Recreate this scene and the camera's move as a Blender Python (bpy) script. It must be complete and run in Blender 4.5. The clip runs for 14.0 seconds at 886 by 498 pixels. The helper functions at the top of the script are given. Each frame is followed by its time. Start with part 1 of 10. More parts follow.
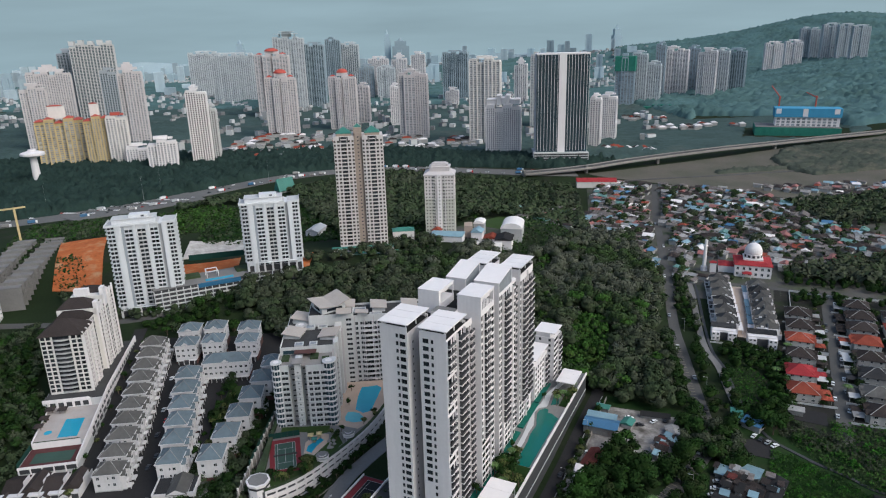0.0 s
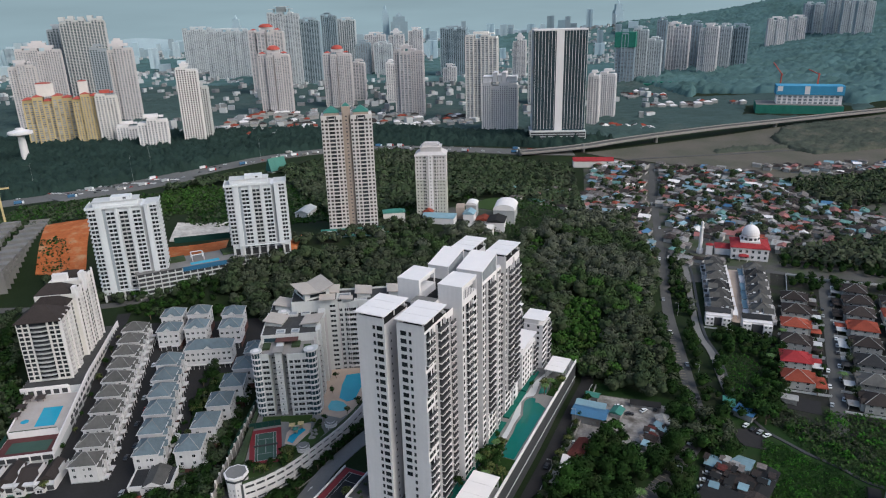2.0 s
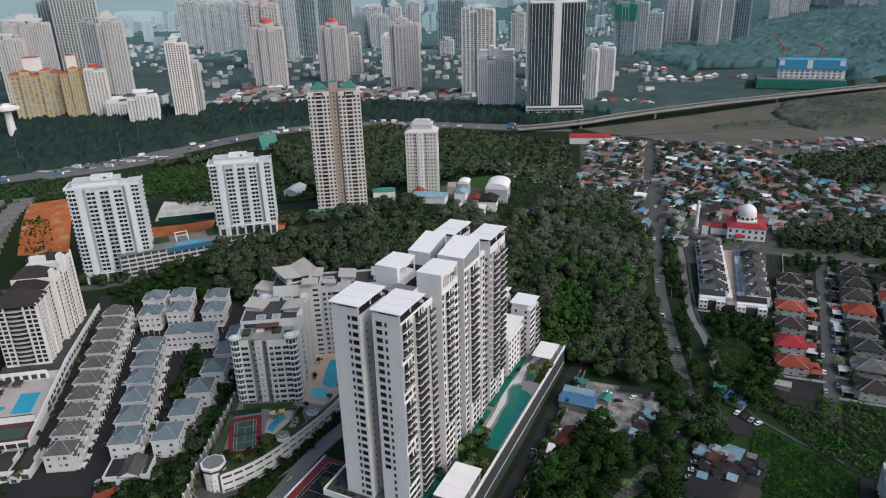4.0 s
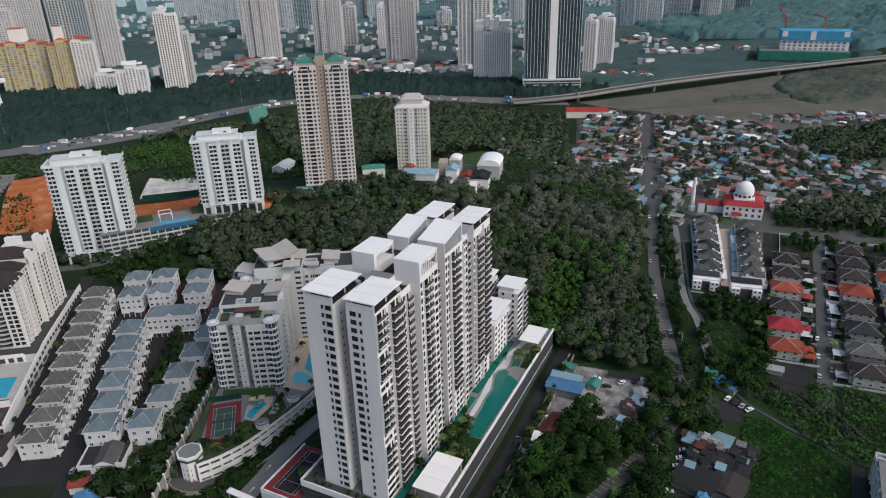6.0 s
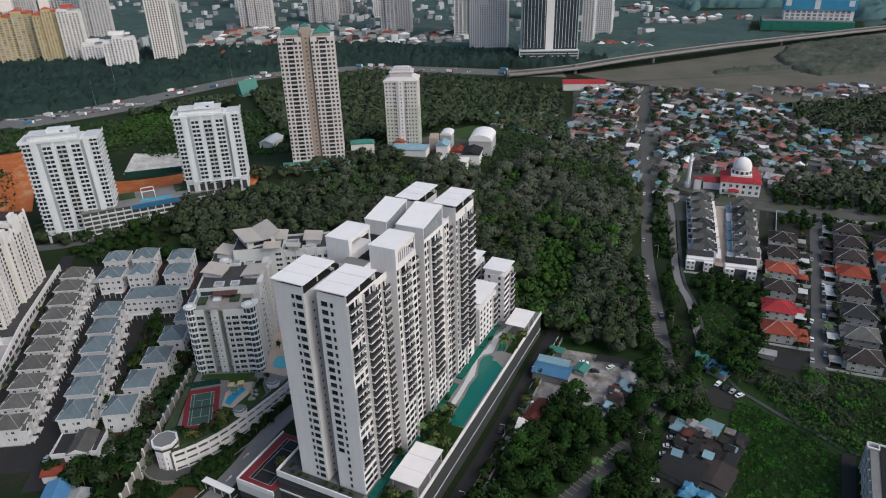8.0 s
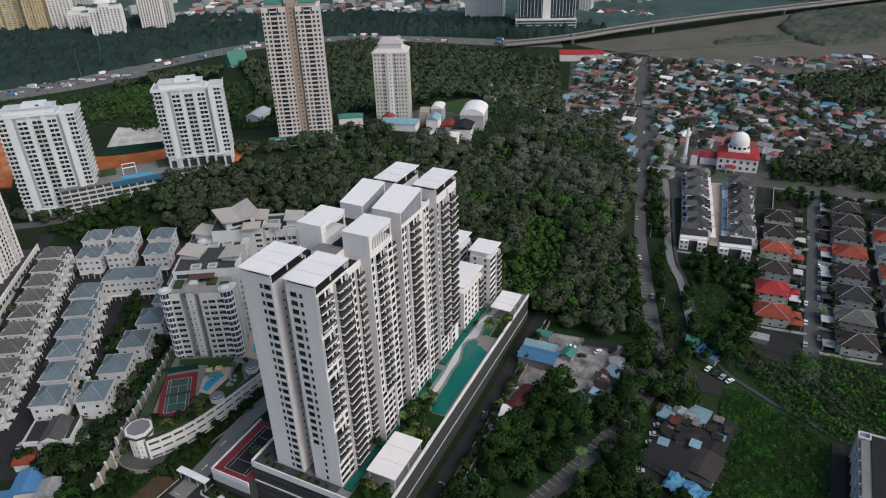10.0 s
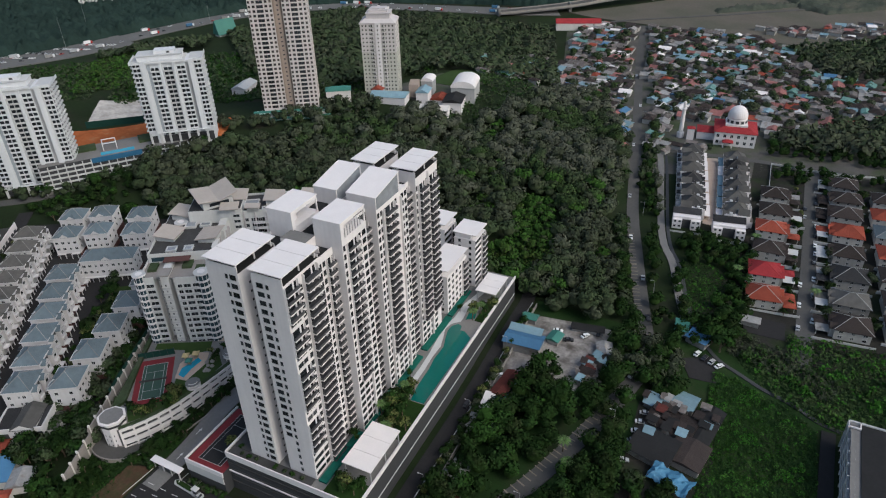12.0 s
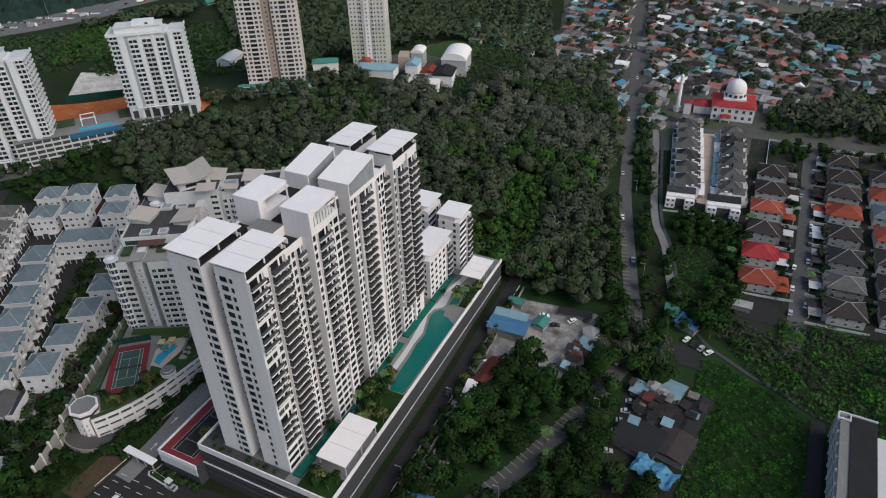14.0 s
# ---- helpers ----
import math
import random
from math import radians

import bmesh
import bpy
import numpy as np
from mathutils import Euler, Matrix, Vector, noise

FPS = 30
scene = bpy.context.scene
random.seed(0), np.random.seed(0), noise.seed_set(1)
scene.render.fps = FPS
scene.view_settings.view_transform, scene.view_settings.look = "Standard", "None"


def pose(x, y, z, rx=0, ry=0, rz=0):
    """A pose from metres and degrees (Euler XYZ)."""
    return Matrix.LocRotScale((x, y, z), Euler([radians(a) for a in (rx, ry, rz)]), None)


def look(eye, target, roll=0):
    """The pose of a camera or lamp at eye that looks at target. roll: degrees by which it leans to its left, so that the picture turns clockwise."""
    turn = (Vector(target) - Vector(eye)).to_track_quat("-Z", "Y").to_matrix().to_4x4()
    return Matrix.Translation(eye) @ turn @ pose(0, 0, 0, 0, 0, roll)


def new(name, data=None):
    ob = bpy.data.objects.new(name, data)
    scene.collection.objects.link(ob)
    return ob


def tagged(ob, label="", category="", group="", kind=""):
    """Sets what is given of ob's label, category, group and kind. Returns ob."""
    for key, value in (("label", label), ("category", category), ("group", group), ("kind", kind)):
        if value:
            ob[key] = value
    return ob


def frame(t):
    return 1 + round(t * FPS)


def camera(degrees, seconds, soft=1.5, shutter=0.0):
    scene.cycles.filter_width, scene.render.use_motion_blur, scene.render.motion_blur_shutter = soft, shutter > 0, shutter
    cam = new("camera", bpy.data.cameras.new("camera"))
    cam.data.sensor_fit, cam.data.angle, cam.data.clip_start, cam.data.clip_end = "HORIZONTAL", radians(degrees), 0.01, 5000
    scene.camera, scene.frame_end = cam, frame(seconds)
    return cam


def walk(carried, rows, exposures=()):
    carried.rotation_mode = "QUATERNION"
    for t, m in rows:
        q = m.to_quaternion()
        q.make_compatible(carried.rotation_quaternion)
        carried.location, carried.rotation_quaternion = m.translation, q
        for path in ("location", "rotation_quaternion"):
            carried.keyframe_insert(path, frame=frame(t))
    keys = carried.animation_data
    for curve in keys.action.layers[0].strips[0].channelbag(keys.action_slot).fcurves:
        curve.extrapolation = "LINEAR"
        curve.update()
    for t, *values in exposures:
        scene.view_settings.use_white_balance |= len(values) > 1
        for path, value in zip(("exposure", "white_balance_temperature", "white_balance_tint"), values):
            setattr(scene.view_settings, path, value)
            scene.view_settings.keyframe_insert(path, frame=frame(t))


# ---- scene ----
cam = camera(66.6, 14.0, soft=1.15)
METRES, EYE, TILT, LEAN, TURN = 92.53, 200.0, 0.0, 0.0, 26.1
ROWS = [
    (0.0, 0.0, 0.0, 0.0, -0.47, -17.62, 1.47),
    (0.5, 0.0206, 0.0295, 0.0003, -0.46, -18.07, 1.47),
    (1.0, 0.0408, 0.0592, 0.0009, -0.45, -18.53, 1.47),
    (1.5, 0.0612, 0.0885, 0.0015, -0.45, -19.02, 1.47),
    (2.0, 0.0819, 0.1181, 0.0021, -0.45, -19.52, 1.48),
    (2.5, 0.1026, 0.1477, 0.0027, -0.44, -20.02, 1.48),
    (3.0, 0.1232, 0.1772, 0.004, -0.44, -20.55, 1.48),
    (5.5, 0.2258, 0.3253, 0.0064, -0.42, -23.41, 1.49),
    (6.0, 0.2455, 0.3549, 0.0078, -0.42, -24.0, 1.48),
    (6.5, 0.2657, 0.3842, 0.0084, -0.42, -24.58, 1.48),
    (7.0, 0.2861, 0.4134, 0.0088, -0.42, -25.18, 1.48),
    (7.5, 0.3066, 0.4427, 0.0091, -0.41, -25.79, 1.47),
    (8.0, 0.3266, 0.4722, 0.0102, -0.41, -26.44, 1.47),
    (10.5, 0.4265, 0.6196, 0.0108, -0.4, -29.61, 1.43),
    (11.0, 0.4467, 0.6485, 0.0116, -0.4, -30.27, 1.43),
    (11.5, 0.4671, 0.6769, 0.011, -0.4, -30.9, 1.44),
    (12.0, 0.4875, 0.7058, 0.0108, -0.39, -31.55, 1.43),
    (12.5, 0.5079, 0.7346, 0.0116, -0.38, -32.23, 1.44),
    (13.0, 0.5276, 0.7641, 0.013, -0.36, -32.92, 1.43),
    (13.5, 0.5481, 0.7929, 0.013, -0.36, -33.57, 1.44),
    (14.0, 0.568, 0.8227, 0.0137, -0.35, -34.19, 1.41),
]
walk(cam, [(t, pose(0, 0, EYE, TILT, LEAN, TURN) @ pose(METRES * x, METRES * y, METRES * z, 90 + pitch, roll, yaw)) for t, x, y, z, yaw, pitch, roll in ROWS],
     exposures=[(0.0, 0.26, 6380, 7), (3.0, 0.22, 6420, 7), (7.0, 0.16, 6480, 7), (11.0, 0.10, 6520, 7), (14.0, 0.06, 6540, 7)])

# ---- light: overcast tropical afternoon ----
SUN_EL, SUN_AZ = radians(42), radians(100)  # azimuth clockwise from +y
world = bpy.data.worlds.new("sky")
scene.world = world
world.use_nodes = True
sky = world.node_tree.nodes.new("ShaderNodeTexSky")
sky.sky_type, sky.sun_disc = "NISHITA", False
sky.sun_elevation, sky.sun_rotation = SUN_EL, SUN_AZ
sky.air_density, sky.dust_density, sky.ozone_density, sky.altitude = 1.2, 3.2, 2.0, 0
back = world.node_tree.nodes["Background"]
back.inputs["Strength"].default_value = 0.15
world.node_tree.links.new(sky.outputs[0], back.inputs["Color"])
sun_data = bpy.data.lights.new("sun", "SUN")
sun_data.energy, sun_data.angle, sun_data.color = 1.5, radians(42), (0.97, 0.965, 0.94)
sun = new("sun", sun_data)
sun.matrix_world = look((0, 0, 0), (-math.sin(SUN_AZ) * math.cos(SUN_EL), -math.cos(SUN_AZ) * math.cos(SUN_EL), -math.sin(SUN_EL)))


# ---- materials ----
def mat(name, color, rough=0.8, var=0.18, big=0.08, fine=1.2, metal=0.0, streak=0.0, jitter=0.0, island=0.0, bump=0.0, wave=None, alt=None, alt_amount=0.5, alt_scale=0.05, spec=None):
    """A painted or natural surface: two scales of mottling in metres, rain streaks, variation per object or per loose piece."""
    m = bpy.data.materials.new(name)
    m.use_nodes = True
    nt = m.node_tree
    n, ln = nt.nodes, nt.links
    b = n["Principled BSDF"]
    b.inputs["Roughness"].default_value, b.inputs["Metallic"].default_value = rough, metal
    b.inputs["Specular IOR Level"].default_value = spec if spec is not None else (0.12 if rough >= 0.8 else 0.3)
    geo = n.new("ShaderNodeNewGeometry")

    def noise_tex(scale, detail=4.0, stretch=None):
        t = n.new("ShaderNodeTexNoise")
        t.inputs["Scale"].default_value, t.inputs["Detail"].default_value = scale, detail
        if stretch:
            mp = n.new("ShaderNodeMapping")
            mp.inputs["Scale"].default_value = stretch
            ln.new(geo.outputs["Position"], mp.inputs["Vector"])
            ln.new(mp.outputs[0], t.inputs["Vector"])
        else:
            ln.new(geo.outputs["Position"], t.inputs["Vector"])
        return t.outputs["Fac"]

    def math_node(op, a, c):
        t = n.new("ShaderNodeMath")
        t.operation = op
        for i, v in enumerate((a, c)):
            if isinstance(v, (int, float)):
                t.inputs[i].default_value = v
            else:
                ln.new(v, t.inputs[i])
        return t.outputs[0]

    def spread(fac, amount):
        return math_node("ADD", math_node("MULTIPLY", fac, 2 * amount), 1 - amount)

    value = math_node("MULTIPLY", spread(noise_tex(big), var * 1.4), spread(noise_tex(fine, 6.0), var))
    if streak:
        value = math_node("MULTIPLY", value, spread(noise_tex(1.0, 5.0, (0.9, 0.9, 0.07)), streak))
    if jitter:
        info = n.new("ShaderNodeObjectInfo")
        value = math_node("MULTIPLY", value, spread(info.outputs["Random"], jitter))
    if island:
        value = math_node("MULTIPLY", value, spread(geo.outputs["Random Per Island"], island))
    base = n.new("ShaderNodeRGB")
    base.outputs[0].default_value = (*color, 1)
    col = base.outputs[0]
    if alt:
        ramp = n.new("ShaderNodeMapRange")
        ramp.inputs["From Min"].default_value, ramp.inputs["From Max"].default_value = 1 - alt_amount - 0.12, 1 - alt_amount + 0.12
        ln.new(noise_tex(alt_scale, 5.0), ramp.inputs["Value"])
        mx = n.new("ShaderNodeMix")
        mx.data_type = "RGBA"
        ln.new(ramp.outputs[0], mx.inputs["Factor"])
        ln.new(col, mx.inputs["A"])
        mx.inputs["B"].default_value = (*alt, 1)
        col = mx.outputs["Result"]
    scaled = n.new("ShaderNodeVectorMath")
    scaled.operation = "SCALE"
    ln.new(col, scaled.inputs[0])
    ln.new(value, scaled.inputs["Scale"])
    ln.new(scaled.outputs[0], b.inputs["Base Color"])
    if bump or wave:
        bp = n.new("ShaderNodeBump")
        bp.inputs["Strength"].default_value, bp.inputs["Distance"].default_value = bump or 0.4, 0.1
        if wave:
            tc = n.new("ShaderNodeTexCoord")
            wv = n.new("ShaderNodeTexWave")
            wv.bands_direction = wave[0]
            wv.inputs["Scale"].default_value, wv.inputs["Distortion"].default_value = wave[1], 0.4
            ln.new(tc.outputs["Object"], wv.inputs["Vector"])
            ln.new(wv.outputs["Fac"], bp.inputs["Height"])
        else:
            ln.new(noise_tex(fine * 2, 6.0), bp.inputs["Height"])
        ln.new(bp.outputs[0], b.inputs["Normal"])
    return m


WHITE = mat("white wall paint", (0.665, 0.63, 0.63), 0.75, 0.06, 0.05, 0.8, streak=0.09)
OFFWHITE = mat("ivory wall paint", (0.60, 0.57, 0.545), 0.8, 0.07, 0.05, 0.8, streak=0.10)
GREYWALL = mat("grey wall paint", (0.36, 0.36, 0.36), 0.8, 0.08, 0.06, 0.8, streak=0.12)
# Also fills openings and recesses, where its darkness stands for shade.
DARKWALL = mat("charcoal paint and opening shade", (0.042, 0.043, 0.046), 0.7, 0.15, 0.06, 0.8, streak=0.12)
BEIGE = mat("beige wall paint", (0.33, 0.265, 0.225), 0.8, 0.08, 0.05, 0.8, streak=0.10)
PINKWHITE = mat("pale rose wall paint", (0.50, 0.465, 0.465), 0.8, 0.06, 0.02, 0.4, streak=0.08)
VILLAWHITE = mat("villa wall paint", (0.53, 0.515, 0.52), 0.8, 0.08, 0.05, 0.8, streak=0.12)
CONDOWHITE = mat("pale grey-white render", (0.55, 0.545, 0.535), 0.8, 0.07, 0.05, 0.8, streak=0.12)
DIMWALL = mat("dim grey house wall", (0.34, 0.33, 0.315), 0.85, 0.15, 0.1, 0.8, streak=0.15, jitter=0.3)
YELLOW = mat("yellow ochre wall paint", (0.46, 0.36, 0.19), 0.8, 0.08, 0.03, 0.4, streak=0.08)
PALEGREY = mat("pale grey wall paint", (0.47, 0.47, 0.47), 0.8, 0.06, 0.02, 0.4, streak=0.08)
COOLGREY = mat("cool grey wall paint", (0.30, 0.33, 0.36), 0.8, 0.08, 0.02, 0.4, streak=0.08)
CREAM = mat("cream wall paint", (0.46, 0.45, 0.40), 0.8, 0.07, 0.03, 0.5, streak=0.08)
PANEL = mat("white metal roofing", (0.72, 0.675, 0.665), 0.45, 0.05, 0.2, 2.0, wave=("X", 0.8), bump=0.12)
CONCRETE = mat("weathered concrete", (0.17, 0.165, 0.16), 0.9, 0.16, 0.1, 1.0, bump=0.2)
POOLDECK = mat("pinkish stone deck", (0.36, 0.325, 0.305), 0.85, 0.14, 0.15, 1.5)
OLDRED = mat("worn dark red court coating", (0.085, 0.032, 0.032), 0.85, 0.25, 0.2, 1.2)
SLABWHITE = mat("cool white wall paint", (0.58, 0.59, 0.61), 0.8, 0.06, 0.05, 0.8, streak=0.10)
ROSEWALL = mat("faint rose wall paint", (0.56, 0.52, 0.51), 0.8, 0.07, 0.05, 0.8, streak=0.10)
DECK = mat("pale stone paving", (0.25, 0.23, 0.215), 0.85, 0.14, 0.15, 1.5)
PLAZA = mat("pinkish brick paving", (0.42, 0.33, 0.27), 0.85, 0.14, 0.15, 1.5)
ASPHALT = mat("worn asphalt", (0.026, 0.025, 0.026), 0.9, 0.2, 0.07, 0.9, bump=0.1)
PALEROAD = mat("sun-bleached asphalt", (0.082, 0.080, 0.077), 0.9, 0.18, 0.05, 0.7, bump=0.1)
# Lighter than the near roads: haze over the highway is in the colour.
HIGHWAYMAT = mat("highway surface paled for haze", (0.13, 0.127, 0.124), 0.9, 0.18, 0.03, 0.4, bump=0.1)
PAINT = mat("road paint", (0.62, 0.61, 0.58), 0.8, 0.25, 0.3, 2.0)
DARKROOF = mat("dark flat roof", (0.022, 0.022, 0.023), 0.9, 0.2, 0.2, 1.0)
BROWNTILE = mat("brown roof tiles", (0.040, 0.032, 0.030), 0.85, 0.2, 0.2, 1.5, jitter=0.25, wave=("Y", 2.2), bump=0.5)
GREYTILE = mat("grey roof tiles", (0.092, 0.089, 0.085), 0.8, 0.22, 0.22, 0.7, jitter=0.12, wave=("Y", 2.2), bump=0.5)
BLUETILE = mat("slate blue roof tiles", (0.105, 0.138, 0.158), 0.7, 0.2, 0.22, 0.7, jitter=0.12, wave=("Y", 2.2), bump=0.5)
REDTILE = mat("orange red roof tiles", (0.24, 0.055, 0.035), 0.85, 0.18, 0.3, 1.5, jitter=0.2, wave=("Y", 2.2), bump=0.5)
GREENROOF = mat("sea green metal roofing", (0.04, 0.16, 0.13), 0.55, 0.12, 0.1, 1.0, wave=("X", 1.5), bump=0.3)
BLUEROOF = mat("blue metal roofing", (0.055, 0.15, 0.27), 0.5, 0.14, 0.2, 1.0, jitter=0.2, wave=("X", 1.5), bump=0.3)
PALEBLUE = mat("faded light blue roofing", (0.17, 0.27, 0.32), 0.55, 0.18, 0.2, 1.0, jitter=0.2, wave=("X", 1.5), bump=0.3)
RUST = mat("rusty corrugated iron", (0.13, 0.112, 0.105), 0.8, 0.25, 0.3, 1.2, jitter=0.35, wave=("X", 2.5), bump=0.4, alt=(0.22, 0.205, 0.20), alt_amount=0.4, alt_scale=0.4)
ZINC = mat("dull zinc roofing", (0.25, 0.245, 0.24), 0.6, 0.2, 0.3, 1.2, jitter=0.3, wave=("X", 2.5), bump=0.4, alt=(0.15, 0.11, 0.09), alt_amount=0.35, alt_scale=0.35)
SOIL = mat("orange laterite soil", (0.36, 0.105, 0.035), 0.95, 0.34, 0.09, 0.45, bump=0.8, alt=(0.30, 0.19, 0.11), alt_amount=0.36, alt_scale=0.09)
RUBBLE = mat("pale rubble", (0.42, 0.39, 0.36), 0.95, 0.4, 0.12, 0.5, bump=0.5)
GRAVEL = mat("grey gravel yard", (0.24, 0.225, 0.215), 0.95, 0.4, 0.2, 0.8, bump=0.4, alt=(0.075, 0.066, 0.057), alt_amount=0.42, alt_scale=0.16)
POOLBLUE = mat("blue pool water", (0.02, 0.27, 0.40), 0.08, 0.08, 0.2, 1.0, bump=0.03, spec=0.5)
PALEPOOL = mat("pale turquoise pool water", (0.08, 0.36, 0.45), 0.08, 0.08, 0.2, 1.0, bump=0.03, spec=0.5)
POOLTEAL = mat("teal pool water", (0.003, 0.108, 0.090), 0.06, 0.08, 0.2, 1.0, bump=0.03, spec=0.5)
HEDGE = mat("clipped turquoise-green planting", (0.01, 0.10, 0.075), 0.85, 0.3, 0.5, 2.5, bump=0.5)
COURTRED = mat("red court coating", (0.16, 0.025, 0.03), 0.8, 0.14, 0.2, 1.2)
COURTGREEN = mat("green court coating", (0.04, 0.075, 0.06), 0.8, 0.14, 0.2, 1.2)
NETGREEN = mat("green mesh screen", (0.03, 0.16, 0.12), 0.9, 0.2, 0.15, 1.2)
CONBLUE = mat("blue safety screen", (0.06, 0.26, 0.42), 0.8, 0.12, 0.1, 0.8)
BARK = mat("tree bark", (0.10, 0.075, 0.055), 0.95, 0.2, 0.5, 3.0)
BROWNBRICK = mat("dark brown brick facing", (0.10, 0.05, 0.045), 0.85, 0.15, 0.2, 1.5)
RAIL = mat("dark balcony railing", (0.06, 0.061, 0.066), 0.5, 0.12, 0.2, 1.0)
CARWHITE = mat("white car paint", (0.70, 0.70, 0.70), 0.3, 0.03)
CARDARK = mat("dark car paint", (0.03, 0.03, 0.035), 0.3, 0.05)
CARRED = mat("red car paint", (0.35, 0.02, 0.02), 0.3, 0.05)
CARSILVER = mat("silver car paint", (0.34, 0.35, 0.36), 0.3, 0.05)
TYRE = mat("tyre rubber", (0.02, 0.02, 0.02), 0.9, 0.1)
GLASS = mat("dark window glass", (0.022, 0.026, 0.03), 0.12, 0.2, 0.3, 0.7, jitter=0.5, spec=0.5)
BLUEGLASS = mat("blue-grey curtain wall glass", (0.030, 0.058, 0.072), 0.15, 0.15, 0.05, 0.5, spec=0.5)
# Much paler than GLASS, so that far panes look softened by haze.
FARGLASS = mat("grey window glass", (0.22, 0.235, 0.255), 0.25, 0.3, 0.05, 0.4, island=0.35, spec=0.5)
FRAME = mat("white window frame", (0.60, 0.60, 0.60), 0.6, 0.05)
DOME = mat("red dome cladding", (0.38, 0.07, 0.05), 0.6, 0.1)
GROUND = mat("scrub and bare earth", (0.013, 0.022, 0.008), 0.95, 0.3, 0.03, 0.6, bump=0.5, alt=(0.028, 0.026, 0.02), alt_amount=0.36, alt_scale=0.035)
GRASS = mat("dark green grass", (0.014, 0.034, 0.009), 0.95, 0.3, 0.06, 1.5, bump=0.5, alt=(0.026, 0.034, 0.016), alt_amount=0.4, alt_scale=0.07)
LAWN = mat("mown grass", (0.035, 0.062, 0.018), 0.95, 0.2, 0.08, 1.5, bump=0.3)
# Embankment and village ground, both lifted a little to carry haze.
DRYGRASS = mat("dry embankment grass", (0.122, 0.108, 0.090), 0.95, 0.25, 0.02, 0.5, bump=0.4, alt=(0.080, 0.078, 0.060), alt_amount=0.5, alt_scale=0.02)
TOWNGROUND = mat("compacted village ground", (0.085, 0.08, 0.074), 0.95, 0.3, 0.06, 0.8, alt=(0.045, 0.06, 0.03), alt_amount=0.45, alt_scale=0.05)
# Paler than NEARLEAF: haze over the hill is put into the colour.
FOREST = mat("forest leaves", (0.040, 0.059, 0.029), 0.9, 0.36, 0.10, 0.9, island=0.16, alt=(0.058, 0.063, 0.043), alt_amount=0.40, alt_scale=0.09, spec=0.08)
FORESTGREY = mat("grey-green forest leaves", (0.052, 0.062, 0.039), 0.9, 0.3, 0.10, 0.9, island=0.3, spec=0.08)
FORESTGREEN = mat("mid green forest leaves", (0.036, 0.062, 0.022), 0.9, 0.3, 0.10, 0.9, island=0.3, spec=0.08)
TARP = mat("faded blue tarpaulin", (0.06, 0.19, 0.31), 0.6, 0.2, 0.3, 1.5)
# Core tones (also NEARCORE, DARKLEAF): leaf colour darkened for shade inside crowns.
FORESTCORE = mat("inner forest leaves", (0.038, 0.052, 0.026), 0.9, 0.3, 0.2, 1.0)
RUSTRED = mat("dark red rusted roofing", (0.10, 0.03, 0.026), 0.8, 0.25, 0.3, 1.2, wave=("X", 2.5), bump=0.4)
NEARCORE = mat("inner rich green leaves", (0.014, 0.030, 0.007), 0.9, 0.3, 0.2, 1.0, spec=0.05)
NEARTOWN = mat("dark yard ground", (0.024, 0.023, 0.020), 0.95, 0.35, 0.1, 0.8, alt=(0.02, 0.032, 0.012), alt_amount=0.42, alt_scale=0.09)
COURTLINE = mat("faded court lines", (0.36, 0.36, 0.35), 0.8, 0.2, 0.3, 2.0)
NEARLEAF = mat("rich green leaves", (0.014, 0.034, 0.008), 0.9, 0.38, 0.12, 0.9, island=0.34, alt=(0.025, 0.032, 0.013), alt_amount=0.38, alt_scale=0.1, spec=0.08)
NEARGRASS = mat("rank field creepers", (0.031, 0.104, 0.014), 0.9, 0.35, 0.1, 0.9, island=0.4, alt=(0.035, 0.058, 0.018), alt_amount=0.4, alt_scale=0.1, spec=0.08)
TOWNSOIL = mat("bare reddish soil", (0.068, 0.040, 0.026), 0.95, 0.3, 0.2, 1.0, bump=0.4, alt=(0.04, 0.045, 0.02), alt_amount=0.45, alt_scale=0.3)
HOARD = mat("dark green hoarding sheet", (0.012, 0.045, 0.036), 0.8, 0.15, 0.2, 1.0)
DEEPBLUE = mat("deep blue deck screen", (0.02, 0.10, 0.19), 0.7, 0.2, 0.2, 1.0)
RUMBLE = mat("worn cream road bars", (0.20, 0.175, 0.14), 0.9, 0.3, 0.3, 2.0)
GLADE = mat("fresh green leaves", (0.034, 0.082, 0.016), 0.9, 0.3, 0.10, 0.9, island=0.3, alt=(0.060, 0.078, 0.022), alt_amount=0.35, alt_scale=0.06, spec=0.08)
# Leaves of the farther trees, paled to imitate haze.
HAZYFOREST = mat("haze-paled grey-green forest leaves", (0.082, 0.090, 0.066), 0.9, 0.3, 0.10, 0.9, island=0.16, alt=(0.058, 0.074, 0.044), alt_amount=0.4, alt_scale=0.05, spec=0.08)
LUSH = mat("bright green leaves", (0.021, 0.056, 0.010), 0.9, 0.3, 0.12, 0.9, island=0.36, alt=(0.018, 0.042, 0.012), alt_amount=0.5, alt_scale=0.08, spec=0.08)
DARKLEAF = mat("dark leaves toned for crown shade", (0.024, 0.034, 0.018), 0.9, 0.3, 0.2, 1.0)
# Skyline tones: the horizon's haze is painted into both colours.
FARBLUE = mat("haze-paled distant facade", (0.33, 0.40, 0.44), 0.9, 0.08, 0.01, 0.1, jitter=0.25)
FARDARK = mat("haze-toned blue-grey facade", (0.28, 0.36, 0.405), 0.9, 0.08, 0.01, 0.1, jitter=0.3)


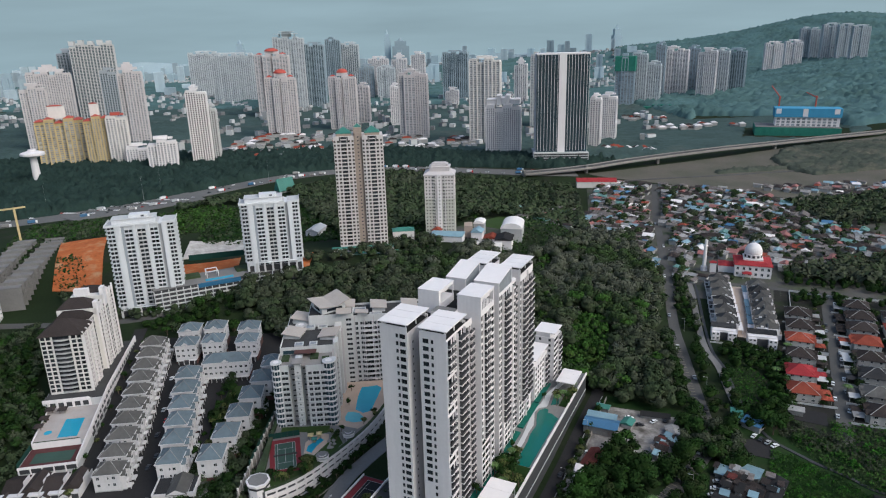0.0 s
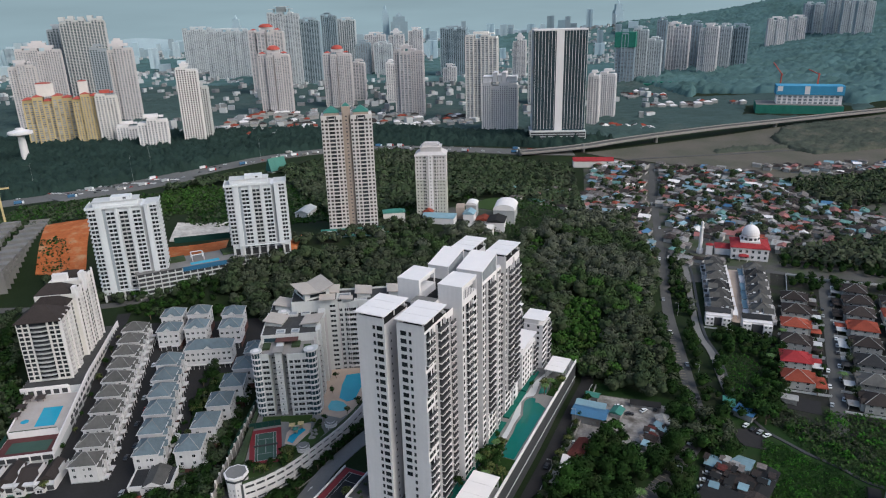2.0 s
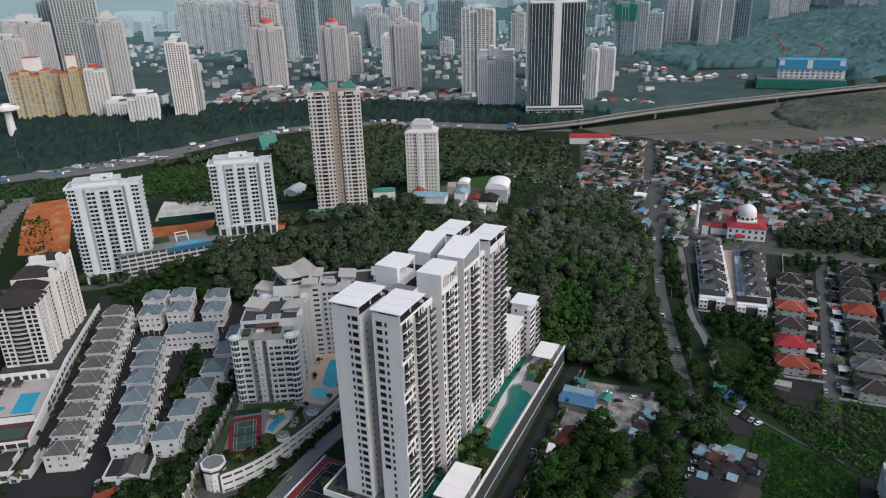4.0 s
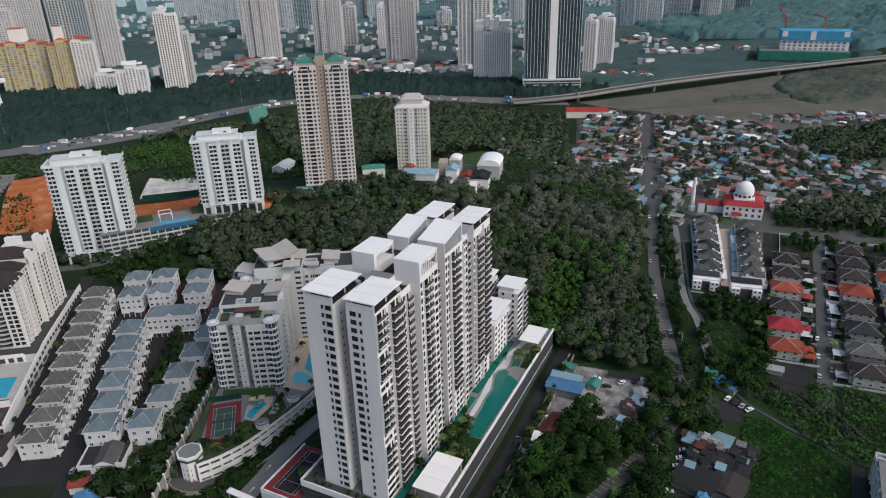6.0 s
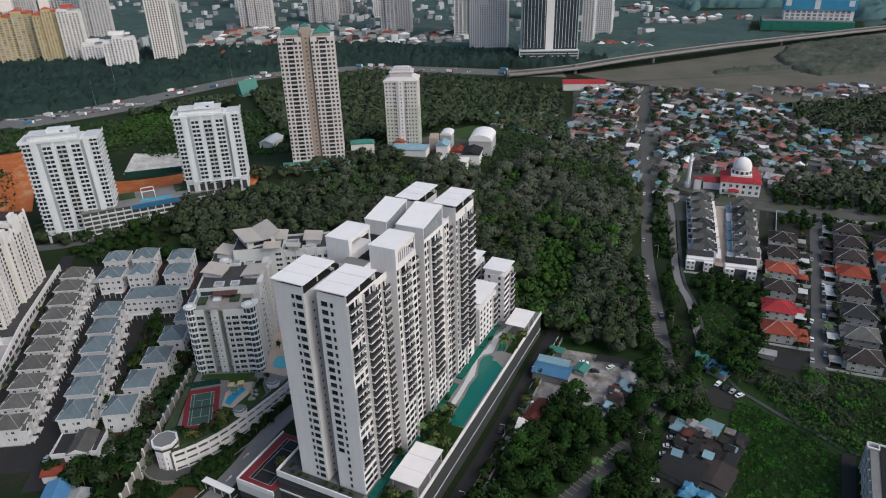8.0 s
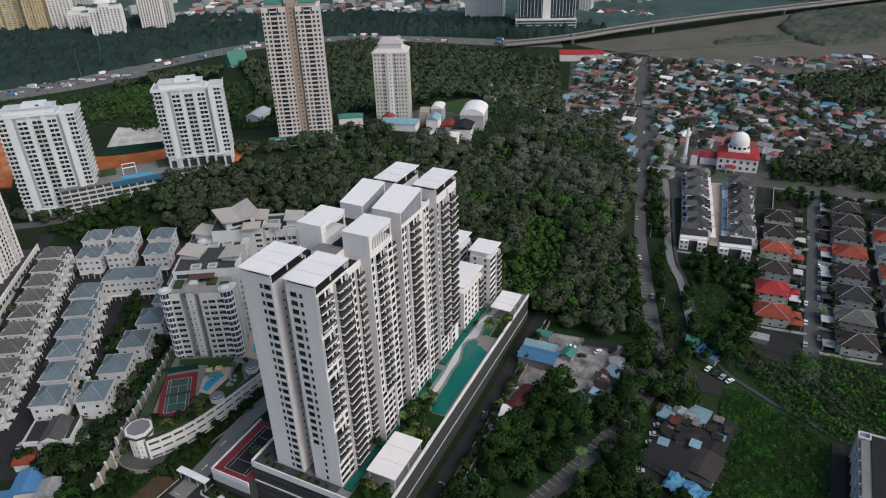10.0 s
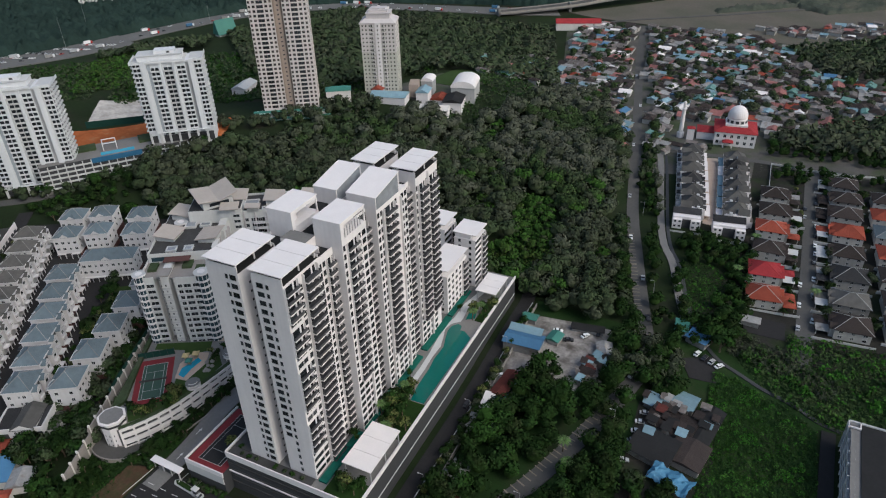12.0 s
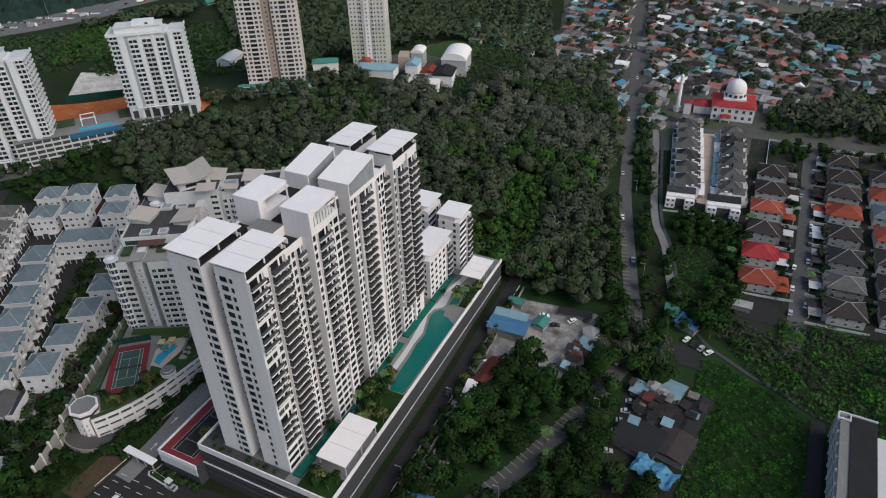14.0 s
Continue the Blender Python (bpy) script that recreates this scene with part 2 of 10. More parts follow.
def haze_sky():
    m = bpy.data.materials.new("hazy sky")
    m.use_nodes = True
    n, ln = m.node_tree.nodes, m.node_tree.links
    n.remove(n["Principled BSDF"])
    e, t, r, g = n.new("ShaderNodeEmission"), n.new("ShaderNodeTexNoise"), n.new("ShaderNodeMapRange"), n.new("ShaderNodeNewGeometry")
    mp = n.new("ShaderNodeMapping")
    mp.inputs["Scale"].default_value = (0.0007, 0.0007, 0.006)
    ln.new(g.outputs["Position"], mp.inputs["Vector"])
    ln.new(mp.outputs[0], t.inputs["Vector"])
    t.inputs["Scale"].default_value, t.inputs["Detail"].default_value = 1.0, 4.0
    ln.new(t.outputs["Fac"], r.inputs["Value"])
    r.inputs["To Min"].default_value, r.inputs["To Max"].default_value = 0.27, 0.42
    e.inputs["Color"].default_value = (0.72, 0.98, 1.12, 1)
    ln.new(r.outputs[0], e.inputs["Strength"])
    ln.new(e.outputs[0], n["Material Output"].inputs["Surface"])
    return m


HAZE = haze_sky()
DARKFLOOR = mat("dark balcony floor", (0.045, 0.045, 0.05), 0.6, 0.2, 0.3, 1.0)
# Pale walls lighten the far land in place of haze.
TOWNWALL = mat("pale town wall", (0.36, 0.365, 0.37), 0.85, 0.1, 0.02, 0.3, island=0.5)
TOWNROOF = mat("mixed town roofs", (0.20, 0.17, 0.16), 0.8, 0.2, 0.03, 0.3, island=0.7, alt=(0.28, 0.13, 0.09), alt_amount=0.3, alt_scale=0.02)
PALM = mat("palm fronds", (0.06, 0.11, 0.03), 0.7, 0.25, 0.3, 1.0, island=0.4)
OLIVE = mat("olive yellow leaves", (0.085, 0.10, 0.025), 0.7, 0.25, 0.3, 1.0, island=0.4)
PALEPLATE = mat("beige metal roof plate", (0.40, 0.35, 0.31), 0.6, 0.08, 0.2, 1.0, wave=("Y", 1.2), bump=0.2)
FADEDRED = mat("faded red roofing", (0.25, 0.10, 0.09), 0.7, 0.2, 0.3, 1.2, jitter=0.3, wave=("X", 2.0), bump=0.4)
SEAROOF = mat("faded sea green roofing", (0.10, 0.21, 0.19), 0.7, 0.2, 0.3, 1.2, jitter=0.3, wave=("X", 2.0), bump=0.4)
CRIMSON = mat("crimson roof tiles", (0.30, 0.035, 0.04), 0.85, 0.15, 0.3, 1.5, wave=("Y", 2.2), bump=0.5)
ROOFGREY = mat("weathered grey flat roof", (0.055, 0.054, 0.054), 0.9, 0.25, 0.15, 0.8)
DARKTILE = mat("charcoal roof tiles", (0.036, 0.036, 0.038), 0.85, 0.2, 0.3, 1.5, jitter=0.3, wave=("Y", 2.2), bump=0.5)
# Far canopy: distance haze is put into its grey-blue green.
CANOPY = mat("haze-tinted far canopy", (0.050, 0.078, 0.074), 0.95, 0.25, 0.02, 0.15, spec=0.05, alt=(0.085, 0.10, 0.09), alt_amount=0.3, alt_scale=0.012)
EMBANKBUSH = mat("grey-green bushes", (0.060, 0.070, 0.056), 0.95, 0.35, 0.03, 0.3, spec=0.05, alt=(0.085, 0.08, 0.062), alt_amount=0.4, alt_scale=0.03)
BELT = mat("dense dark tree belt", (0.020, 0.036, 0.031), 0.95, 0.35, 0.03, 0.3, spec=0.05, bump=0.5)
# Ridge canopy, paled and blued further to carry more haze.
HAZYCANOPY = mat("haze-paled tree canopy", (0.078, 0.140, 0.142), 0.95, 0.24, 0.01, 0.09, spec=0.05, alt=(0.060, 0.108, 0.102), alt_amount=0.45, alt_scale=0.012)
# Facade paints of the farther towers, with haze mixed into their tone.
FARSLAB = mat("haze-tinted grey-blue facade", (0.46, 0.49, 0.51), 0.85, 0.06, 0.02, 0.4, streak=0.08)
FARROSE = mat("haze-paled facade", (0.56, 0.54, 0.545), 0.85, 0.06, 0.02, 0.4, streak=0.08)
FARGLAZE = mat("haze-tinted slate blue facade panels", (0.27, 0.33, 0.37), 0.8, 0.08, 0.02, 0.4, streak=0.08)

# ---- mesh tools ----
class Shape:
    """Collects boxes, prisms and roofs into one mesh."""

    def __init__(self):
        self.v, self.f, self.m = [], [], []

    def quad(self, *pts, mi=0):
        i = len(self.v)
        self.v += [tuple(p) for p in pts]
        self.f.append(tuple(range(i, i + len(pts))))
        self.m.append(mi)

    def box(self, x0, x1, y0, y1, z0, z1, mi=0, top=None, bottom=True):
        i = len(self.v)
        self.v += [(x0, y0, z0), (x1, y0, z0), (x1, y1, z0), (x0, y1, z0), (x0, y0, z1), (x1, y0, z1), (x1, y1, z1), (x0, y1, z1)]
        fs = [(0, 1, 5, 4), (1, 2, 6, 5), (2, 3, 7, 6), (3, 0, 4, 7), (4, 5, 6, 7)] + ([(3, 2, 1, 0)] if bottom else [])
        self.f += [tuple(i + k for k in f) for f in fs]
        self.m += [mi, mi, mi, mi, mi if top is None else top] + ([mi] if bottom else [])
        return self

    def wedge(self, x0, x1, y0, y1, z0, z1, rise):
        """A box whose top rises towards +y."""
        self.box(x0, x1, y0, y1, z0, z1)
        for k in (-2, -1):
            x, y, z = self.v[k]
            self.v[k] = (x, y, z + rise)
        return self

    def prism(self, poly, z0, z1, mi=0, top=None):
        n, i = len(poly), len(self.v)
        self.v += [(x, y, z0) for x, y in poly] + [(x, y, z1) for x, y in poly]
        for k in range(n):
            j = (k + 1) % n
            self.f.append((i + k, i + j, i + n + j, i + n + k))
            self.m.append(mi)
        self.f += [tuple(range(i + n, i + 2 * n)), tuple(reversed(range(i, i + n)))]
        self.m += [mi if top is None else top, mi]
        return self

    def round(self, x, y, r, z0, z1, n=12, mi=0, top=None, r2=None):
        i = len(self.v)
        r2 = r if r2 is None else r2
        for rr, z in ((r, z0), (r2, z1)):
            self.v += [(x + rr * math.cos(2 * math.pi * k / n), y + rr * math.sin(2 * math.pi * k / n), z) for k in range(n)]
        for k in range(n):
            j = (k + 1) % n
            self.f.append((i + k, i + j, i + n + j, i + n + k))
            self.m.append(mi)
        self.f += [tuple(range(i + n, i + 2 * n)), tuple(reversed(range(i, i + n)))]
        self.m += [mi if top is None else top, mi]
        return self

    def dome(self, x, y, z, r, h, n=16, rings=6, mi=0):
        i = len(self.v)
        for a in range(rings):
            e = a / rings * math.pi / 2
            self.v += [(x + r * math.cos(e) * math.cos(2 * math.pi * k / n), y + r * math.cos(e) * math.sin(2 * math.pi * k / n), z + h * math.sin(e)) for k in range(n)]
        self.v.append((x, y, z + h))
        for a in range(rings - 1):
            for k in range(n):
                j = (k + 1) % n
                self.f.append((i + a * n + k, i + a * n + j, i + (a + 1) * n + j, i + (a + 1) * n + k))
                self.m.append(mi)
        for k in range(n):
            self.f.append((i + (rings - 1) * n + k, i + (rings - 1) * n + (k + 1) % n, i + rings * n))
            self.m.append(mi)
        return self

    def hip(self, x0, x1, y0, y1, z, h, mi=0, over=0.5, thick=0.25, gable=False, end=None):
        """A hipped (or gabled) roof with eaves; the ridge runs along the longer side."""
        x0, x1, y0, y1 = x0 - over, x1 + over, y0 - over, y1 + over
        w, d = x1 - x0, y1 - y0
        self.box(x0, x1, y0, y1, z - thick, z, mi)
        i = len(self.v)
        if d >= w:
            c, e = (x0 + x1) / 2, (0 if gable else w / 2)
            a, b = (c, y0 + e, z + h), (c, y1 - e, z + h)
            self.v += [(x0, y0, z), (x1, y0, z), (x1, y1, z), (x0, y1, z), a, b]
            fs = [(0, 1, 4), (1, 2, 5, 4), (2, 3, 5), (3, 0, 4, 5)]
        else:
            c, e = (y0 + y1) / 2, (0 if gable else d / 2)
            a, b = (x0 + e, c, z + h), (x1 - e, c, z + h)
            self.v += [(x0, y0, z), (x1, y0, z), (x1, y1, z), (x0, y1, z), a, b]
            fs = [(0, 1, 5, 4), (1, 2, 5), (2, 3, 4, 5), (3, 0, 4)]
        self.f += [tuple(i + k for k in f) for f in fs]
        self.m += [mi if len(f) == 4 or end is None else end for f in fs]
        return self

    def slope(self, x0, x1, y0, y1, za, zb, thick=0.3, mi=0, axis="y"):
        """A tilted slab: za at the low-coordinate edge, zb at the other."""
        hs = (za, za, zb, zb) if axis == "y" else (za, zb, zb, za)
        c = [(x0, y0), (x1, y0), (x1, y1), (x0, y1)]
        i = len(self.v)
        self.v += [(x, y, h - thick) for (x, y), h in zip(c, hs)] + [(x, y, h) for (x, y), h in zip(c, hs)]
        self.f += [tuple(i + k for k in f) for f in ((0, 1, 5, 4), (1, 2, 6, 5), (2, 3, 7, 6), (3, 0, 4, 7), (4, 5, 6, 7), (3, 2, 1, 0))]
        self.m += [mi] * 6
        return self

    def add(self, other, m):
        i = len(self.v)
        self.v += [tuple(m @ Vector(p)) for p in other.v]
        self.f += [tuple(i + k for k in f) for f in other.f]
        self.m += other.m
        return self

    def mesh(self, name, mats):
        me = bpy.data.meshes.new(name)
        me.from_pydata(self.v, [], self.f)
        for q in mats if isinstance(mats, (list, tuple)) else [mats]:
            me.materials.append(q)
        me.polygons.foreach_set("material_index", self.m)
        me.update()
        return me


def thing(name, m, label, category, group="", kind=""):
    ob = new(name)
    ob.empty_display_size = 1
    ob.matrix_world = m
    return tagged(ob, label, category, group, kind)


def part(name, shape, material, parent, label="", m=None, kind=""):
    """One mesh under a thing or a part. shape: a Shape, or a mesh that is shared."""
    ob = new(name, shape.mesh(name, material) if isinstance(shape, Shape) else shape)
    ob.parent = parent
    if m is not None:
        ob.matrix_basis = m
    return tagged(ob, label, kind=kind)


def solo(name, shape, material, label, category, group="", kind="", m=None):
    ob = new(name, shape.mesh(name, material) if isinstance(shape, Shape) else shape)
    if m is not None:
        ob.matrix_world = m
    return tagged(ob, label, category, group, kind)


def fast_mesh(name, verts, quads, mats, mi=None, flat=True, normals=None):
    me = bpy.data.meshes.new(name)
    n, k = quads.shape
    me.vertices.add(len(verts))
    me.vertices.foreach_set("co", np.ascontiguousarray(verts, dtype=np.float32).ravel())
    me.loops.add(n * k)
    me.loops.foreach_set("vertex_index", np.ascontiguousarray(quads, dtype=np.int32).ravel())
    me.polygons.add(n)
    me.polygons.foreach_set("loop_start", np.arange(0, n * k, k, dtype=np.int32))
    for q in mats:
        me.materials.append(q)
    if mi is not None:
        me.polygons.foreach_set("material_index", np.ascontiguousarray(mi, dtype=np.int32))
    me.update(calc_edges=True)
    if normals is not None:
        at = me.attributes.new("custom_normal", "FLOAT_VECTOR", "POINT")
        at.data.foreach_set("vector", np.ascontiguousarray(normals, dtype=np.float32).ravel())
    elif flat:
        me.shade_flat()
    return me


WINDOWS = {}


def window_shape(w, h, bars=1):
    """A framed pane standing 8 cm proud, looking towards -y, with its sill's middle at the origin."""
    s, f, d = Shape(), 0.09, 0.08
    a, b = w / 2, w / 2 - f
    s.quad((-b, -0.03, f), (b, -0.03, f), (b, -0.03, h - f), (-b, -0.03, h - f), mi=1)
    s.quad((-a, -d, 0), (a, -d, 0), (b, -d, f), (-b, -d, f))
    s.quad((a, -d, 0), (a, -d, h), (b, -d, h - f), (b, -d, f))
    s.quad((a, -d, h), (-a, -d, h), (-b, -d, h - f), (b, -d, h - f))
    s.quad((-a, -d, h), (-a, -d, 0), (-b, -d, f), (-b, -d, h - f))
    s.quad((-a, 0, 0), (a, 0, 0), (a, -d, 0), (-a, -d, 0))
    s.quad((-a, -d, h), (a, -d, h), (a, 0, h), (-a, 0, h))
    s.quad((-a, 0, 0), (-a, -d, 0), (-a, -d, h), (-a, 0, h))
    s.quad((a, -d, 0), (a, 0, 0), (a, 0, h), (a, -d, h))
    for k in range(1, bars):
        x = -b + 2 * b * k / bars
        s.quad((x - 0.04, -0.06, f), (x + 0.04, -0.06, f), (x + 0.04, -0.06, h - f), (x - 0.04, -0.06, h - f))
    return s


def on_wall(p0, p1, along, z):
    """The pose of a piece on the wall from p0 to p1 (plan points, counter-clockwise round the building)."""
    a = math.atan2(p1[1] - p0[1], p1[0] - p0[0])
    return Matrix.Translation((p0[0] + along * math.cos(a), p0[1] + along * math.sin(a), z)) @ Matrix.Rotation(a, 4, "Z")


def grid_spots(p0, p1, z0, floors, fh, cols, skip=()):
    """cols: (along, w, h, sill). Returns window spots (w, h, pose), storey by storey."""
    return [(w, h, on_wall(p0, p1, s, z0 + i * fh + sill)) for i in range(floors) if i not in skip for s, w, h, sill in cols]


def even_cols(length, count, w, h, sill, margin=0.0):
    step = (length - 2 * margin) / count
    return [(margin + step * (k + 0.5), w, h, sill) for k in range(count)]


def put_windows(parent, spots, limit=300, frame_mat=None, glass_mat=None, bars=2):
    fm, gm = frame_mat or FRAME, glass_mat or GLASS
    rest = Shape()
    for k, (w, h, m) in enumerate(spots):
        key = (round(w, 2), round(h, 2), bars, fm.name, gm.name)
        if k < limit:
            if key not in WINDOWS:
                WINDOWS[key] = window_shape(w, h, bars).mesh("window", [fm, gm])
            part("window", WINDOWS[key], None, parent, m=m)
        else:
            rest.add(window_shape(w, h, bars), m)
    if rest.f:
        part("window", rest, [fm, gm], parent, kind="stuff")


# ---- the lie of the land ----
HILLS = np.array([
    (-230, 170, 2), (-200, 215, 6), (-240, 235, 6), (-312, 290, 11), (-285, 300, 12), (-274, 266, 9), (-296, 275, 10.5), (-268, 284, 11.5), (-345, 280, 14), (-300, 160, 0), (-290, 190, 4),
    (-400, 290, 15), (-340, 350, 22), (-325, 395, 32), (-295, 440, 33), (-250, 500, 34), (-215, 550, 29), (-200, 400, 24), (-160, 340, 13),
])
VALES = np.array([
    (-130, 175, 3), (-70, 200, 6), (-70, 330, 8), (-28, 384, 7), (-31, 466, 4), (-70, 610, 1), (5, 590, 2), (-126, 733, 0), (-183, 867, 6), (29, 289, 1),
    (40, 400, 2), (61, 540, 3), (150, 300, 2), (-100, 470, 12), (-650, 600, 15), (-520, 380, 34), (-900, 560, 18), (-300, 950, 13), (100, 900, 4), (-60, 250, 5),
])
FARS = np.array([(-800, 900, 15), (-1200, 1300, 15), (-600, 1700, 18), (0, 1300, 14), (300, 1500, 28), (-1800, 800, 15), (500, 600, 15), (0, -300, 5), (-600, 100, 12), (-160, 260, 8)])
KNOTS = np.concatenate([HILLS, VALES, FARS]).astype(float)


def ground_z(x, y):
    """The terrain's height: a smooth blend of levels fitted to the camera's view, with the wooded ridge to the
    north-east.
    """
    x, y = np.asarray(x, float), np.asarray(y, float)
    d2 = (x[..., None] - KNOTS[:, 0]) ** 2 + (y[..., None] - KNOTS[:, 1]) ** 2
    w = 1.0 / (d2 + 300.0) ** 1.6
    z = (w * KNOTS[:, 2]).sum(-1) / w.sum(-1)
    for cx, cy, sx, sy, h in ((500, 2400, 550, 700, 90), (300, 3650, 1500, 520, 150), (230, 3600, 380, 420, 70)):
        z = z + h * np.exp(-((x - cx) / sx) ** 2 - ((y - cy) / sy) ** 2)
    return z


def gz(x, y):
    return float(ground_z(x, y))


def inside(poly, x, y):
    x, y = np.asarray(x), np.asarray(y)
    hit = np.zeros(x.shape, bool)
    j = len(poly) - 1
    for i in range(len(poly)):
        (xi, yi), (xj, yj) = poly[i], poly[j]
        hit ^= ((yi > y) != (yj > y)) & (x < (xj - xi) * (y - yi) / (yj - yi + 1e-9) + xi)
        j = i
    return hit


def patch(name, a, b, c, d, material, label, category, lift=0.25, step=5.0, kind="structure", level=None):
    """A four-cornered piece of ground cover that follows the land, with an edge that goes down into it."""
    a, b, c, d = (np.array(q, float) for q in (a, b, c, d))
    nu = max(1, int(max(np.hypot(*(b - a)), np.hypot(*(c - d))) / step))
    nv = max(1, int(max(np.hypot(*(d - a)), np.hypot(*(c - b))) / step))
    u, v = np.meshgrid(np.linspace(0, 1, nu + 1), np.linspace(0, 1, nv + 1))
    xy = (a * (1 - u[..., None]) + b * u[..., None]) * (1 - v[..., None]) + (d * (1 - u[..., None]) + c * u[..., None]) * v[..., None]
    z = ground_z(xy[..., 0], xy[..., 1]) + lift if level is None else np.full(u.shape, level)
    verts = np.concatenate([xy, z[..., None]], -1).reshape(-1, 3)
    idx = np.arange(len(verts)).reshape(nv + 1, nu + 1)
    quads = np.stack([idx[:-1, :-1], idx[:-1, 1:], idx[1:, 1:], idx[1:, :-1]], -1).reshape(-1, 4)
    rim = np.concatenate([idx[0], idx[1:, -1], idx[-1, -2::-1], idx[-2:0:-1, 0]])
    low = verts[rim] - (0, 0, 1.0)
    k = len(verts) + np.arange(len(rim))
    side = np.stack([rim, k, np.roll(k, -1), np.roll(rim, -1)], -1)
    return solo(name, fast_mesh(name, np.concatenate([verts, low]), np.concatenate([quads, side]), [material]), None, label, category, kind=kind)


def ribbon_points(points, step):
    out = []
    for (x0, y0), (x1, y1) in zip(points, points[1:]):
        n = max(1, int(math.hypot(x1 - x0, y1 - y0) / step))
        out += [(x0 + (x1 - x0) * k / n, y0 + (y1 - y0) * k / n) for k in range(n)]
    return np.array(out + [points[-1]], float)


def smooth_line(points, times=2):
    for _ in range(times):
        out = [points[0]]
        for (x0, y0), (x1, y1) in zip(points, points[1:]):
            out += [(0.75 * x0 + 0.25 * x1, 0.75 * y0 + 0.25 * y1), (0.25 * x0 + 0.75 * x1, 0.25 * y0 + 0.75 * y1)]
        points = out + [points[-1]]
    return points


def strip(points, width, lift=0.35, shift=0.0, step=5.0, level=None, drop=1.0, across=2):
    """Vertices and faces of a road-like strip that follows the land."""
    p = ribbon_points(points, step)
    t = np.gradient(p, axis=0)
    t /= np.linalg.norm(t, axis=1, keepdims=True) + 1e-9
    nrm = np.stack([t[:, 1], -t[:, 0]], 1)
    offs = np.linspace(-width / 2, width / 2, across + 1) + shift
    xy = p[:, None] + nrm[:, None] * offs[None, :, None]
    if level is None:
        z = ground_z(xy[..., 0], xy[..., 1]) + lift
        z = np.repeat(z.mean(1, keepdims=True), across + 1, 1) * 0.5 + z * 0.5
    else:
        z = np.repeat(np.interp(np.linspace(0, 1, len(p)), np.linspace(0, 1, len(level)), level)[:, None], across + 1, 1)
    top = np.concatenate([xy, z[..., None]], -1)
    lo_a, lo_b = top[:, :1] - (0, 0, drop), top[:, -1:] - (0, 0, drop)
    ring = np.concatenate([lo_a, top, lo_b], 1)
    idx = np.arange(ring.shape[0] * ring.shape[1]).reshape(ring.shape[:2])
    quads = np.stack([idx[:-1, :-1], idx[:-1, 1:], idx[1:, 1:], idx[1:, :-1]], -1).reshape(-1, 4)
    return ring.reshape(-1, 3), quads[:, ::-1]


def road(name, points, width, material, label, category="road", **kw):
    v, f = strip(points, width, **kw)
    return solo(name, fast_mesh(name, v, f, [material]), None, label, category, kind="structure")


def uv(u, v):
    """Plan coordinates of the villa estate (turned by 31.5 degrees) into the world's."""
    c, s = math.cos(radians(31.5)), math.sin(radians(31.5))
    return (c * u - s * v, s * u + c * v)


# ---- ground, roads, open areas ----
def ground_sheet():
    def lines(lo, hi, step, far_lo, far_hi):
        a = np.arange(lo, hi + step, step)
        left = lo - np.cumsum(np.geomspace(step, 150, 60))
        right = a[-1] + np.cumsum(np.geomspace(step, 150, 60))
        return np.concatenate([left[left > far_lo][::-1], a, right[right < far_hi]])
    xs, ys = lines(-480, 200, 6, -4800, 4800), lines(90, 900, 6, -1500, 4900)
    X, Y = np.meshgrid(xs, ys)
    Z = ground_z(X, Y)
    v = np.stack([X, Y, Z], -1).reshape(-1, 3)
    i = np.arange(len(v)).reshape(X.shape)
    q = np.stack([i[:-1, :-1], i[:-1, 1:], i[1:, 1:], i[1:, :-1]], -1).reshape(-1, 4)
    solo("ground", fast_mesh("ground", v, q, [GROUND], flat=False), None, "scrubby green and brown ground that rolls to the horizon", "ground", kind="structure")


ground_sheet()
MAIN_ROAD = smooth_line([(-130, 900), (-112, 790), (-92, 690), (-66, 560), (-46, 450), (-31, 392), (-18, 345), (-9, 318), (-14, 295), (-24, 260), (-36, 228), (-60, 180), (-90, 120)])
road("road", MAIN_ROAD, 7, PALEROAD, "worn grey two-lane village road with yellow rumble bars")
road("road", [(-73, 150), (-71, 190), (-70.5, 332), (-74, 352)], 6.5, ASPHALT, "dark service road beside the condominium podium")
road("road", smooth_line([uv(-111, 250), uv(-112, 268), uv(-123, 348), uv(-131, 420), uv(-133, 440)]), 9, ASPHALT, "dark estate street between two rows of villas")
road("road", smooth_line([uv(-148, 240), uv(-150, 300), uv(-158, 380), uv(-166, 440)]), 8, ASPHALT, "dark lane beside the villa row and podium wall")
road("road", smooth_line([(-470, 250), (-418, 276), (-382, 298), (-360, 340), (-330, 372), (-300, 388)]), 8, PALEROAD, "grey street below the white apartment blocks")
HIGHWAY = smooth_line([(-760, 380), (-700, 447), (-663, 540), (-640, 640), (-600, 760), (-508, 850), (-390, 880), (-300, 890), (-240, 920)])
road("road", HIGHWAY, 34, HIGHWAYMAT, "wide grey highway with parked and moving cars", lift=0.6)
VIADUCT = smooth_line([(-300, 872), (-232, 922), (-190, 981), (-121, 1057), (-24, 1151), (176, 1359), (420, 1560)])
road("road", smooth_line([(50, 340), (51, 360), (52, 430), (51, 515), (52, 560)]), 8, PALEROAD, "grey cul-de-sac between village houses")
road("road", smooth_line([(-50, 548), (0, 560), (60, 555), (140, 560)]), 6, PALEROAD, "narrow grey lane past the terraces")
